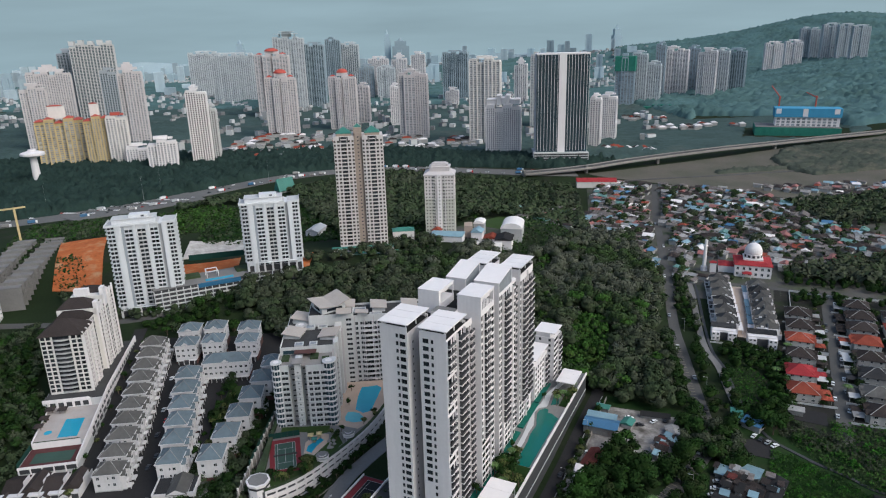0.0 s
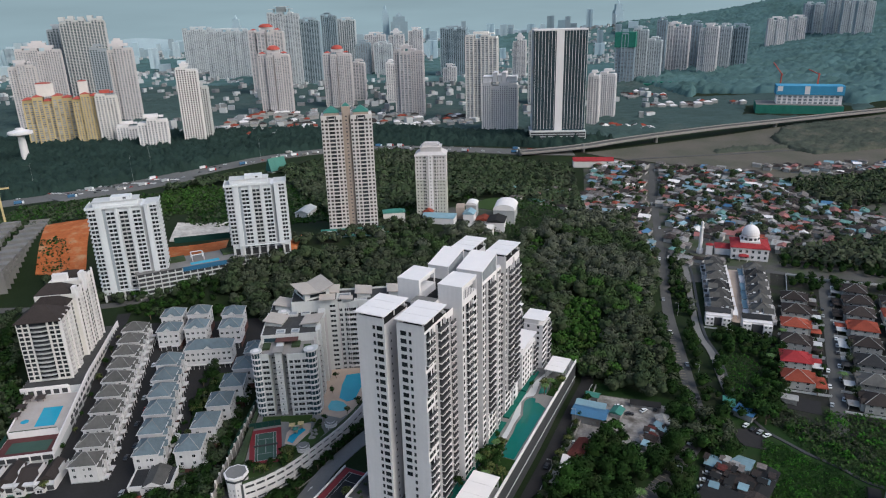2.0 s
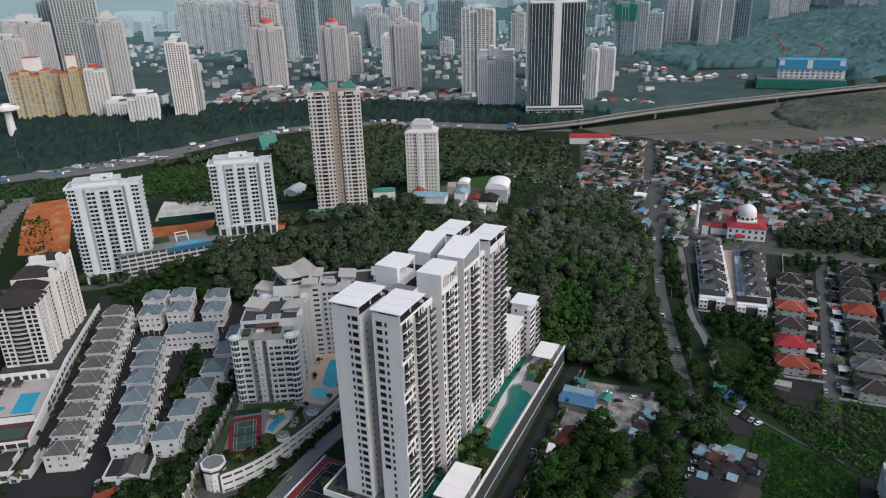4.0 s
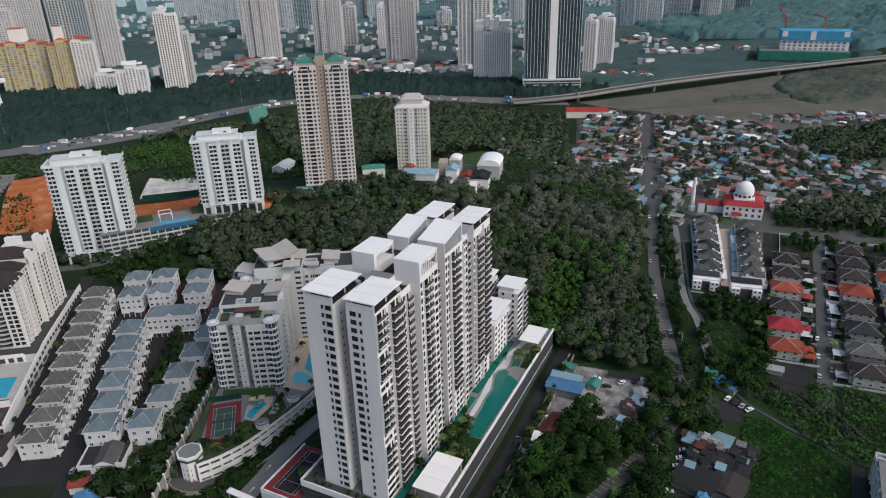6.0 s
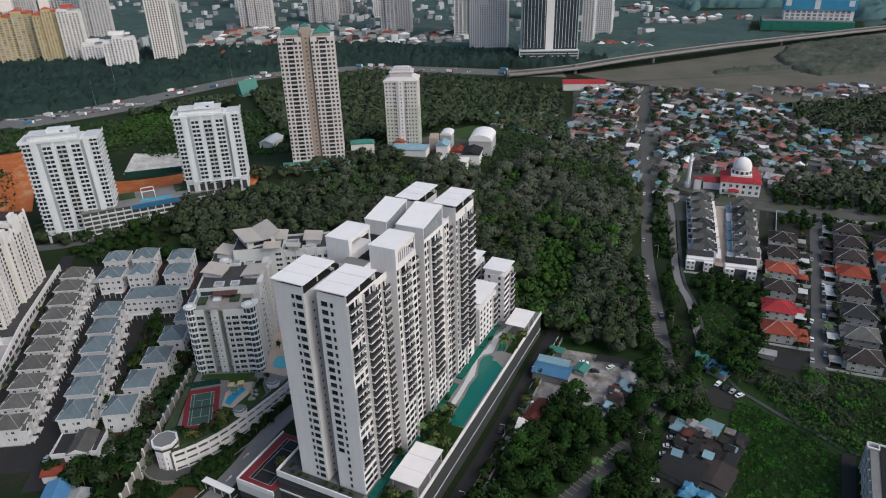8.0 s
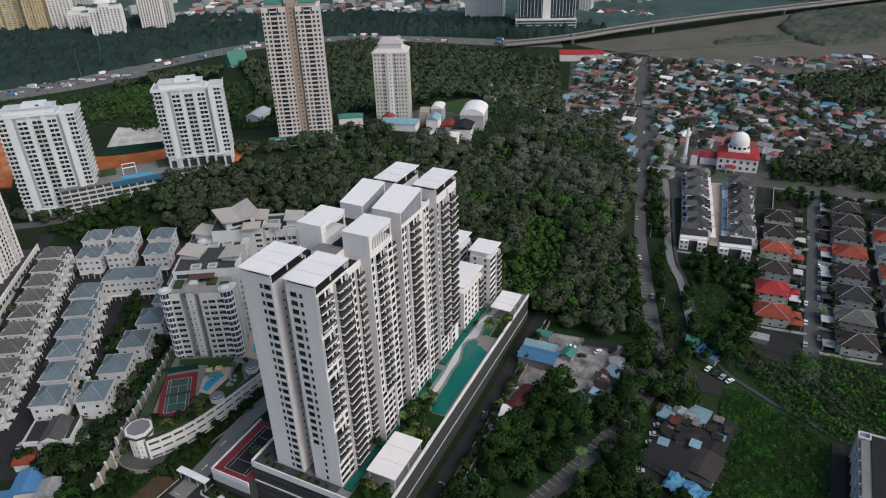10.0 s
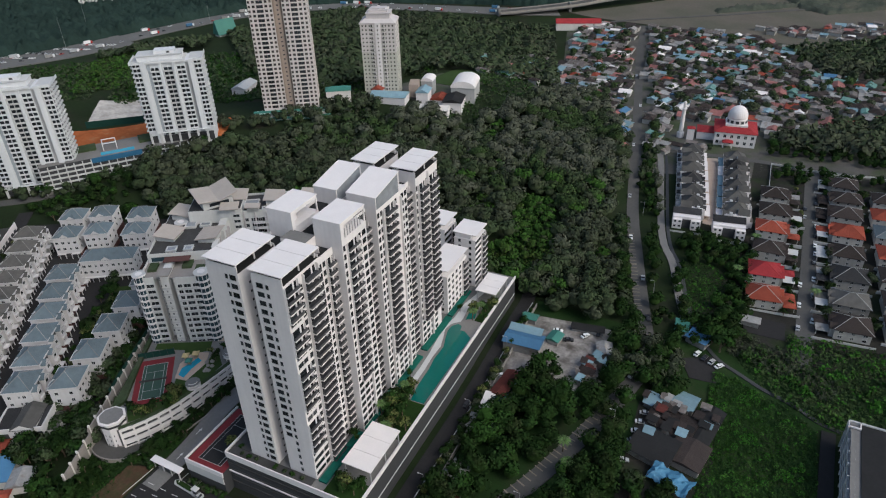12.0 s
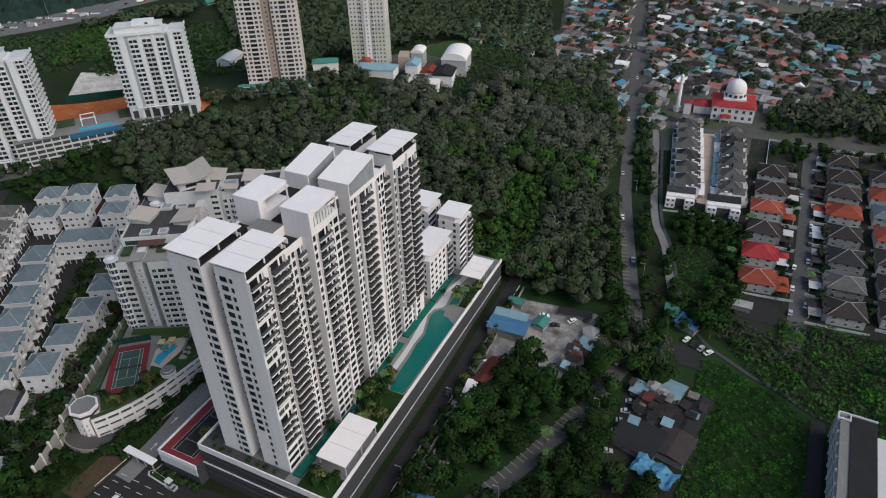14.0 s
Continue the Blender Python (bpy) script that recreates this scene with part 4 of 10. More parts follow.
scrub("undergrowth", [(-560, 300), (-470, 420), (-560, 560), (-680, 420)], 14000, 2.0, [FOREST, LUSH], "weedy scrub beside earthworks", seed=72, height=2.5, avoid=[[(-490, 285), (-435, 330), (-520, 405), (-570, 350)]])
scrub("undergrowth", [(-300, 470), (-240, 460), (-200, 500), (-250, 600), (-330, 520)], 9000, 1.5, [FOREST, LUSH], "garden shrubs and trees round low halls", seed=73, height=4.0, avoid=[[(-262, 475), (-195, 475), (-195, 570), (-262, 570)]])
scrub("undergrowth", [(-195, 490), (-160, 500), (-150, 620), (-240, 640), (-196, 575)], 5000, 1.5, [FOREST, LUSH], "shrubs behind the white halls", seed=74, height=5.0)
scrub("undergrowth", [(-482, 303), (-462, 316), (-500, 350), (-520, 338)], 900, 1.8, [FOREST, LUSH], "weeds creeping over bare soil", seed=76, height=2.0)

# ---- the white condominium, its podium and pool ----
def balcony_shape(w, d):
    """A projecting balcony looking towards -y: slab, dark railing on three sides, dark door behind."""
    s = Shape()
    s.box(-w / 2, w / 2, -d, 0, -0.42, 0.06, mi=0, top=3)
    o, i = -0.06, 0.12
    s.prism([(-w / 2 - o, 0), (-w / 2 - o, -d - o), (w / 2 + o, -d - o), (w / 2 + o, 0), (w / 2 - i, 0), (w / 2 - i, -d + i), (-w / 2 + i, -d + i), (-w / 2 + i, 0)], 0.06, 0.92, mi=1)
    for a in (-w / 2, w / 2 - 0.14):
        s.box(a, a + 0.14, -d * 0.45, -0.02, 0.06, 2.63, mi=0)
    s.box(w * 0.12, w * 0.12 + 0.7, -0.14, -0.02, 0.06, 2.63, mi=0)
    s.quad((-w * 0.42, -0.04, 0), (w * 0.42, -0.04, 0), (w * 0.42, -0.04, 2.3), (-w * 0.42, -0.04, 2.3), mi=2)
    return s


BALCONIES = {}


def put_balconies(parent, p0, p1, along, z0, floors, fh, w, d, limit=99, rail=None, gaps=()):
    key = (w, d, (rail or RAIL).name)
    if key not in BALCONIES:
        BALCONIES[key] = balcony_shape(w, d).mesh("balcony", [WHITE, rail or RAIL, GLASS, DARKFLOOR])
    rest = Shape()
    for i in range(floors):
        if i in gaps:
            continue
        m = on_wall(p0, p1, along, z0 + i * fh)
        if i < limit:
            part("balcony", BALCONIES[key], None, parent, m=m)
        else:
            rest.add(balcony_shape(w, d), m)
    if rest.f:
        part("balcony", rest, [WHITE, rail or RAIL, GLASS, DARKFLOOR], parent, kind="stuff")


DECK_Z, FH = 21.0, 3.05


def white_condominium():
    c = thing("condominium", pose(0, 0, 0), "tall white condominium slab with flat roof plates and dark balconies", "apartment building")
    # y0, y1, west half, east half, wall top, roof plate
    blocks = [
        (193.5, 210.3, (-121.5, -110.2), (-105.3, -94.6), 98.0, 101.4), (218.6, 232.2, (-118.6, -109.4), (-101.6, -91.8), 99.5, 105.2),
        (240.2, 260.6, (-116.6, -107.6), (-103.8, -92.8), 98.6, 103.2), (268.2, 285.4, (-119.2, -110.0), (-102.8, -93.4), 97.5, 100.9)]
    for k, (y0, y1, west, east, top, plate) in enumerate(blocks):
        for half, (x0, x1) in enumerate((west, east)):
            wall = Shape().box(x0, x1, y0, y1, DECK_Z, top)
            if k in (1, 2):  # hooded top storey, open to the north-east
                yb, rise = (y1 - 0.2, 0.0) if k == 1 else (255.7, 2.7)
                hood = Shape().box(x0, x1 - 0.02, y0, y0 + 0.35, top, plate - 0.3).wedge(x0, x0 + 0.35, y0 + 0.35, yb, top, plate - 0.3, rise)
                hood.box(x0 + 0.35, x1 - 2.8, y0 + 3.0, y1 - 7.5, top, plate - 0.3)
                hood.box(x1 - 0.35, x1 - 0.02, yb - 0.5, yb, top, plate + rise - 0.4)
                if k == 1:
                    hood.box(x1 - 0.35, x1 - 0.02, y0 + 0.35, y0 + 1.6, top, plate - 0.3).box(x1 - 0.35, x1 - 0.02, y0 + 1.6, yb - 0.5, plate - 1.4, plate - 0.3)
                else:
                    part("gable_glazing", Shape().wedge(x1 - 0.3, x1 - 0.12, y0 + 0.35, yb - 0.5, top, plate - 0.35, rise * 0.96), FARGLASS, c, "grey glazed gable under the rising roof")
                part("hood", hood, WHITE, c, "white hood walls of the top storey")
                for i in range(7 if k == 1 and half else 0):
                    yy = y0 + 2.2 + i * (y1 - y0 - 3.6) / 7
                    part("screen_bar", Shape().box(x1 - 0.3, x1 - 0.1, yy, yy + 0.14, top, top + 3.2), GREYWALL, c)
            else:
                for a, b, d, e, hi in ((x0, x0 + 0.2, y0, y1, top + 1.0), (x0 + 0.2, x1, y0, y0 + 0.2, plate - 1.2), (x0 + 0.2, x1, y1 - 0.2, y1, top + 1.0)):
                    part("parapet", Shape().box(a, b, d, e, top, hi), WHITE, c, "white roof parapet")
                for px in (x0 + 0.6, x1 - 1.0):
                    for py in (y0 + 0.6, (y0 + y1) / 2, y1 - 0.9):
                        part("roof_post", Shape().box(px, px + 0.35, py, py + 0.35, top, plate - 0.4), WHITE, c)
                part("terrace", Shape().box(x0 + 0.2, x1, y0 + 0.2, y1 - 0.2, top, top + 0.06), DARKROOF, c, "dark roof terrace")
            part("wall", wall, WHITE, c, "white painted wall")
            n = 3 if k in (0, 3) else 1
            ov = 0.5 if k in (0, 3) else 0.1
            for i in range(n):
                a = y0 - ov + (y1 - y0 + 2 * ov) * i / n
                b = y0 - ov + (y1 - y0 + 2 * ov) * (i + 1) / n - (0.14 if n > 1 else 0)
                part("roof_plate", Shape().slope(x0 - ov, x1 + ov, a, 255.9 if k == 2 else b, plate, plate + (2.75 if k == 2 else 0.0), 0.32), PANEL, c, "white metal roof plate")
        # charcoal core: the gap's shade is in its colour
        part("core", Shape().box(west[1], east[0], y0 + (11.5 if k == 0 else 4.0), y1 - 0.5, DECK_Z, top - 3, top=1), [DARKWALL, DARKROOF], c, "core toned dark for the shade between the halves")
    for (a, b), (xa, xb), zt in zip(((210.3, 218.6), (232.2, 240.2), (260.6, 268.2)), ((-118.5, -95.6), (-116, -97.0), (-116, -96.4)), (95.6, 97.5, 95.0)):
        # only the middle link is charcoal, painted for its deep slot's shade
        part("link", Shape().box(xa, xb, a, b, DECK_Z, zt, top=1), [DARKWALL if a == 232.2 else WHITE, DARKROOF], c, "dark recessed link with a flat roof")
        if a < 215:
            part("lift_room", Shape().box(-110.5, -101.5, a + 3.2, b + 0.4, zt, zt + 3.4, top=1), [WHITE, CONCRETE], c, "white lift machine room")
            part("terrace_wall", Shape().box(-101.4, -98.0, a + 4.8, a + 5.1, zt, zt + 1.6), WHITE, c)
        part("parapet", Shape().box(xb - 0.2, xb, a, b, zt, zt + 1.0), WHITE, c)
        part("parapet", Shape().box(xa, xa + 0.2, a, b, zt, zt + 1.0), WHITE, c)
    south = grid_spots((-121.5, 193.5), (-110.2, 193.5), DECK_Z + 0.6, 25, FH, [(9.4, 2.3, 1.75, 0.7), (7.1, 0.95, 1.55, 0.8)])
    south += grid_spots((-105.3, 193.5), (-94.6, 193.5), DECK_Z + 0.6 + 5 * FH, 20, FH, [(2.6, 2.3, 1.75, 0.7), (5.2, 0.95, 1.55, 0.8)])
    south += grid_spots((-105.3, 193.5), (-94.6, 193.5), DECK_Z + 0.6, 5, FH, [(5.2, 0.95, 1.55, 0.8)])
    east = []
    upper = ([(7.3, 1.5, 1.9, 0.5), (15.9, 1.2, 1.9, 0.5)], [(0.9, 1.1, 1.9, 0.5), (9.4, 1.4, 1.9, 0.5), (11.9, 2.0, 1.9, 0.5)],
             [(1.0, 1.2, 1.9, 0.5), (2.9, 1.2, 1.9, 0.5), (12.4, 1.2, 1.9, 0.5), (16.9, 1.8, 1.9, 0.5), (19.2, 1.4, 1.9, 0.5)], [(0.7, 0.9, 1.9, 0.5), (8.2, 1.3, 1.9, 0.5), (16.3, 1.3, 1.9, 0.5)])
    lower = ([(2.9, 4.9, 1.6, 0.7), (6.9, 2.2, 1.9, 0.5), (9.35, 2.2, 1.9, 0.5)], [(1.7, 2.6, 1.8, 0.6), (4.9, 2.6, 1.8, 0.6), (8.1, 2.6, 1.8, 0.6), (11.4, 2.6, 1.8, 0.6)],
             [(1.8, 2.4, 1.8, 0.6), (4.9, 2.4, 1.8, 0.6), (8.9, 2.4, 1.8, 0.6), (12.2, 2.4, 1.8, 0.6), (15.4, 2.4, 1.8, 0.6), (18.6, 2.2, 1.8, 0.6)], [(1.8, 2.4, 1.8, 0.6), (5.0, 2.4, 1.8, 0.6), (8.9, 2.4, 1.8, 0.6), (12.5, 2.4, 1.8, 0.6)])
    for (y0, y1, w, e, top, plate), up, low, n in zip(blocks, upper, lower, (4, 7, 5, 4)):
        total = int((top - DECK_Z - 1) / FH)
        east += grid_spots((e[1], y0), (e[1], y1), DECK_Z + 0.6 + n * FH, total - n, FH, up) + grid_spots((e[1], y0), (e[1], y1), DECK_Z + 0.6, n, FH, low)
    for i in (8, 9, 15, 16, 20):
        east += grid_spots((-94.6, 193.5), (-94.6, 210.3), DECK_Z + 0.6 + i * FH, 1, FH, [(1.9, 2.4, 1.7, 0.6), (4.4, 1.9, 1.7, 0.6)])
    east += grid_spots((-95.6, 210.3), (-95.6, 218.6), DECK_Z + 0.6, 24, FH, [(1.3, 1.6, 1.9, 0.5), (3.4, 1.3, 1.9, 0.5)])
    west = []
    for (y0, y1, w, e, top, plate) in blocks:
        west += grid_spots((w[0], y1), (w[0], y0), DECK_Z + 0.8, 24, FH, even_cols(y1 - y0, 4, 1.8, 1.6, 0.8))
    put_windows(c, south + east + west, 300, DARKWALL)
    B, C, D, F = (-94.6, -91.8, -92.8, -93.4)
    put_balconies(c, (B, 193.5), (B, 210.3), 3.1, DECK_Z + 0.5 + 4 * FH, 21, FH, 6.0, 1.3, 99, gaps=(4, 5, 11, 12, 16))
    put_balconies(c, (B, 193.5), (B, 210.3), 11.7, DECK_Z + 0.5, 25, FH, 6.8, 2.2, 99)
    put_balconies(c, (-95.6, 210.3), (-95.6, 218.6), 6.2, DECK_Z + 0.5, 24, FH, 3.6, 1.6, 24)
    put_balconies(c, (C, 218.6), (C, 232.2), 5.1, DECK_Z + 0.5 + 7 * FH, 18, FH, 6.0, 1.3, 99)
    put_balconies(c, (-97, 232.2), (-97, 240.2), 4.0, DECK_Z + 0.5, 24, FH, 7.2, 2.4, 24)
    put_balconies(c, (D, 240.2), (D, 260.6), 7.6, DECK_Z + 0.5 + 5 * FH, 20, FH, 7.0, 1.9, 99)
    put_balconies(c, (-96.4, 260.6), (-96.4, 268.2), 3.8, DECK_Z + 0.5, 24, FH, 6.4, 2.2, 24)
    put_balconies(c, (F, 268.2), (F, 285.4), 4.3, DECK_Z + 0.5 + 4 * FH, 20, FH, 5.8, 2.0, 99)
    put_balconies(c, (F, 268.2), (F, 285.4), 12.2, DECK_Z + 0.5 + 4 * FH, 20, FH, 6.0, 2.0, 99)
    for x, y, za in ((C, 226.9, 0), (D, 243.6, 0), (D, 255.5, 0), (F, 276.9, 0)):
        part("fin", Shape().box(x, x + 0.9, y - 0.15, y + 0.15, DECK_Z, 97), WHITE, c, "white vertical fin")
    ledge = Shape().box(-0.9, 0.9, -0.55, 0, 0, 0.12).box(-0.5, 0.5, -0.45, -0.05, 0.12, 0.75).mesh("ledge", DARKWALL)
    hole = Shape().box(-0.35, 0.35, -0.04, 0.02, 0, 0.8).mesh("vent", DARKWALL)
    for i in range(24):
        part("vent", hole, None, c, m=on_wall((-110.2, 193.5), (-110.2, 205), 4.2, DECK_Z + 1.4 + i * FH))
    for i in range(25):
        part("ledge", ledge, None, c, m=on_wall((-105.3, 198.0), (-105.3, 193.5), 2.6, DECK_Z + 1.2 + i * FH))
        part("ledge", ledge, None, c, m=on_wall((-121.5, 196.5), (-121.5, 193.5), 1.4, DECK_Z + 1.2 + i * FH))


white_condominium()


def annex():
    for name, x0, x1, y0, y1, top, plate in (("apartment_block", -103.5, -93.5, 292, 312, 40.5, 44), ("apartment_block", -101.5, -91, 316.5, 328, 45.8, 48.8), ("apartment_block", -118, -107, 318, 330, 47, 50.0)):
        c = thing(name, pose(0, 0, 0), "low white apartment block with a flat white roof plate", "apartment building")
        wall = Shape().box(x0, x1, y0, y1, DECK_Z - 14, top)
        wall.box(x0 + 0.3, x1 - 2.5, y0 + 0.3, y1 - 0.3, top, plate - 0.4)
        part("wall", wall, WHITE, c)
        part("roof", Shape().slope(x0 - 0.6, x1 + 0.6, y0 - 0.6, y1 + 0.6, plate, plate, 0.35), PANEL, c, "white metal roof plate")
        n = int((top - DECK_Z) / FH)
        put_windows(c, grid_spots((x1, y0), (x1, y1), DECK_Z + 0.5, n, FH, even_cols(y1 - y0 - 5, 4, 1.8, 1.5, 0.8)) + grid_spots((x0, y0), (x1, y0), DECK_Z + 0.5, n, FH, even_cols(x1 - x0, 2, 1.2, 1.5, 0.8)), 90, DARKWALL)
        put_balconies(c, (x1, y0), (x1, y1), y1 - y0 - 2.8, DECK_Z + 0.6, n, FH, 4.4, 1.6)
    link = Shape().box(-116, -103.5, 285.5, 318, DECK_Z - 14, 36)
    solo("link_block", link, DARKWALL, "dark low link block behind the apartment blocks", "building")


annex()


def podium():
    c = thing("podium", pose(0, 0, 0), "long podium car park with white parapets and dark louvred sides", "podium")
    x0, x1, y0, y1 = -130.0, -76.8, 189.5, 331.0
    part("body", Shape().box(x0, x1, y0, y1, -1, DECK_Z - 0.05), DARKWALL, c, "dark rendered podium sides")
    for a, b, d, e, lo, hi in ((x0, x1 - 0.15, y0 - 0.25, y0 + 0.15, -1.6, 1.1), (x1 - 0.15, x1 + 0.35, y0 - 0.25, y1, -0.6, 1.0), (x0 - 0.25, x0 + 0.15, y0 + 0.15, y1, -1.6, 1.1), (x0, x1, y0 - 0.3, y0 + 0.1, -8.5, -7.9)):
        part("parapet", Shape().box(a, b, d, e, DECK_Z + lo, DECK_Z + hi), WHITE, c, "white painted parapet")
    for i in range(4):
        z = DECK_Z - 4.3 - i * 3.0
        part("slab_band", Shape().box(x0, x1, y0 - 0.22, y0, z, z + 0.35), ROOFGREY, c)
    part("ledge", Shape().box(x1, x1 + 0.25, y0 - 0.3, y1, DECK_Z - 9.2, DECK_Z - 9.0), PALEGREY, c, "thin pale ledge")
    part("deck", Shape().box(x0, x1, y0, y1, DECK_Z - 0.05, DECK_Z), CONCRETE, c, "grey paved pool deck")
    pool = Shape()
    pts = [(-83.7, 238.5), (-78.3, 238.7), (-77.9, 281), (-82, 284), (-84, 284), (-84.6, 287), (-86.6, 287.6), (-88.5, 285), (-88.8, 281.8), (-87.4, 276.5), (-85.7, 271), (-86, 263), (-85.2, 256.7), (-84.9, 246)]
    pool.prism(pts, DECK_Z, DECK_Z + 0.12)
    part("pool", pool, POOLTEAL, c, "long irregular teal swimming pool")
    part("pool", Shape().prism([(-84.9, 291.7), (-81.5, 294), (-83.3, 301), (-86.1, 301.8)], DECK_Z, DECK_Z + 0.12), POOLTEAL, c, "small teal wading pool")
    part("path", Shape().prism([(-88.5, 221), (-86.5, 221), (-86.4, 240), (-86.6, 256), (-87.2, 264), (-87.0, 271), (-88.6, 277), (-90.2, 282), (-89.4, 286.5), (-86.4, 289.4), (-86.2, 291.5), (-87.6, 302), (-85.5, 312), (-83.5, 322), (-86, 322), (-88, 312), (-90.2, 302), (-90, 291), (-92.6, 282), (-90.6, 276), (-89.2, 264), (-88.8, 256), (-88.6, 240)], DECK_Z, DECK_Z + 0.06), PALEGREY, c, "winding pale path")
    for a, b, d, e in ((-129.6, -95, 189.9, 193.2), (-129.6, -122.5, 193.3, 215), (-90, -77.2, 190.2, 198), (-88, -77.2, 219.5, 226), (-81, -77.2, 292.5, 312), (-89.5, -77.2, 226.2, 238), (-90, -85.5, 238.2, 244)):
        part("planting_bed", Shape().box(a, b, d, e, DECK_Z, DECK_Z + 0.35), ROOFGREY if a < -125 else NEARLEAF, c, "dark planting bed")
    part("pool", Shape().prism([(-92.4, 222), (-90.6, 222), (-90.4, 232), (-91.6, 240), (-92.4, 240)], DECK_Z, DECK_Z + 0.12), POOLTEAL, c, "narrow teal pool channel")
    for a, b, w in ((193, 217, 3.0), (219, 240, 2.6), (243, 262, 3.2), (266, 290, 3.0), (291, 312, 2.6)):
        part("planter", Shape().box(-93.6, -93.6 + w, a, b, DECK_Z, DECK_Z + 0.7), HEDGE, c, "turquoise-green planting strip")
    lower = thing("court_terrace", pose(0, 0, 0), "lower terrace with a red tennis court beside the podium", "tennis court")
    q = [(-147, 186), (-130.3, 186), (-130.3, 214), (-147, 214)]
    part("body", Shape().prism(q, -1, 13.6), DARKWALL, lower)
    part("wall_band", Shape().box(-147.25, -130.3, 185.75, 186, 8.6, 12.4).box(-147.25, -147, 186, 214, 8.6, 12.4), PALEGREY, lower, "pale grey wall band")
    part("surface", Shape().box(-146.5, -130.5, 186.5, 213.5, 13.6, 13.65), COURTRED, lower, "red coated court surround")
    part("court", Shape().box(-143.5, -133.2, 188.5, 211.5, 13.65, 13.68), DARKROOF, lower, "dark coated playing court")
    ln = Shape()
    for a, b, d, e in ((-143.5, -133.2, 188.5, 188.65), (-143.5, -133.2, 211.35, 211.5), (-143.5, -143.35, 188.5, 211.5), (-133.35, -133.2, 188.5, 211.5), (-142.1, -141.98, 188.5, 211.5), (-134.7, -134.58, 188.5, 211.5), (-142, -134.6, 194, 194.12), (-142, -134.6, 206, 206.12)):
        ln.box(a, b, d, e, 13.68, 13.70)
    part("line", ln, COURTLINE, lower, "white court lines")
    part("parapet", Shape().box(-147.2, -130, 185.7, 186.1, 12.4, 14.4).box(-147.3, -146.9, 186.1, 214, 12.4, 14.4), WHITE, lower)


podium()


def pool_canopy(x0, x1, y0, y1, z, label):
    c = thing("canopy", pose(0, 0, 0), label, "canopy")
    n = 3
    for i in range(n):
        a = y0 + (y1 - y0) * i / n
        part("roof_panel", Shape().slope(x0, x1, a, y0 + (y1 - y0) * (i + 1) / n - 0.15, z, z + 0.05, 0.3), PANEL, c)
    for x in (x0 + 0.6, x1 - 0.9):
        for y in (y0 + 0.6, (y0 + y1) / 2, y1 - 0.9):
            part("post", Shape().box(x, x + 0.35, y, y + 0.35, DECK_Z, z - 0.3), GREYWALL, c)


pool_canopy(-88, -76.9, 199, 219, 26.8, "white flat pavilion roof on slim posts by the pool deck")
pool_canopy(-86.8, -76.9, 306.5, 322, 26.8, "weathered white pavilion roof at the far end of the deck")


# ---- villa estate (in its own turned plan) ----
ESTATE = Matrix.Rotation(radians(31.5), 4, "Z")


def roof_caps(x0, x1, y0, y1, z, h, t=0.09):
    """Mortared caps along the ridge and the four hips of a hipped roof."""
    w, d = x1 - x0, y1 - y0
    e = min(w, d) / 2
    a, b = (Vector((x0 + e, (y0 + y1) / 2, z + h)), Vector((x1 - e, (y0 + y1) / 2, z + h))) if w > d else (Vector(((x0 + x1) / 2, y0 + e, z + h)), Vector(((x0 + x1) / 2, y1 - e, z + h)))
    near, far = ([(x0, y0), (x0, y1)], [(x1, y0), (x1, y1)]) if w > d else ([(x0, y0), (x1, y0)], [(x0, y1), (x1, y1)])
    lines = [(a, b)] + [(Vector((*p, z)), a) for p in near] + [(Vector((*p, z)), b) for p in far]
    s = Shape()
    for p, q in lines:
        L = (q - p).length
        if L > 0.2:
            s.add(Shape().box(-t, t, -t, t, 0, L), Matrix.Translation(p) @ (q - p).to_track_quat("Z", "Y").to_matrix().to_4x4())
    return s


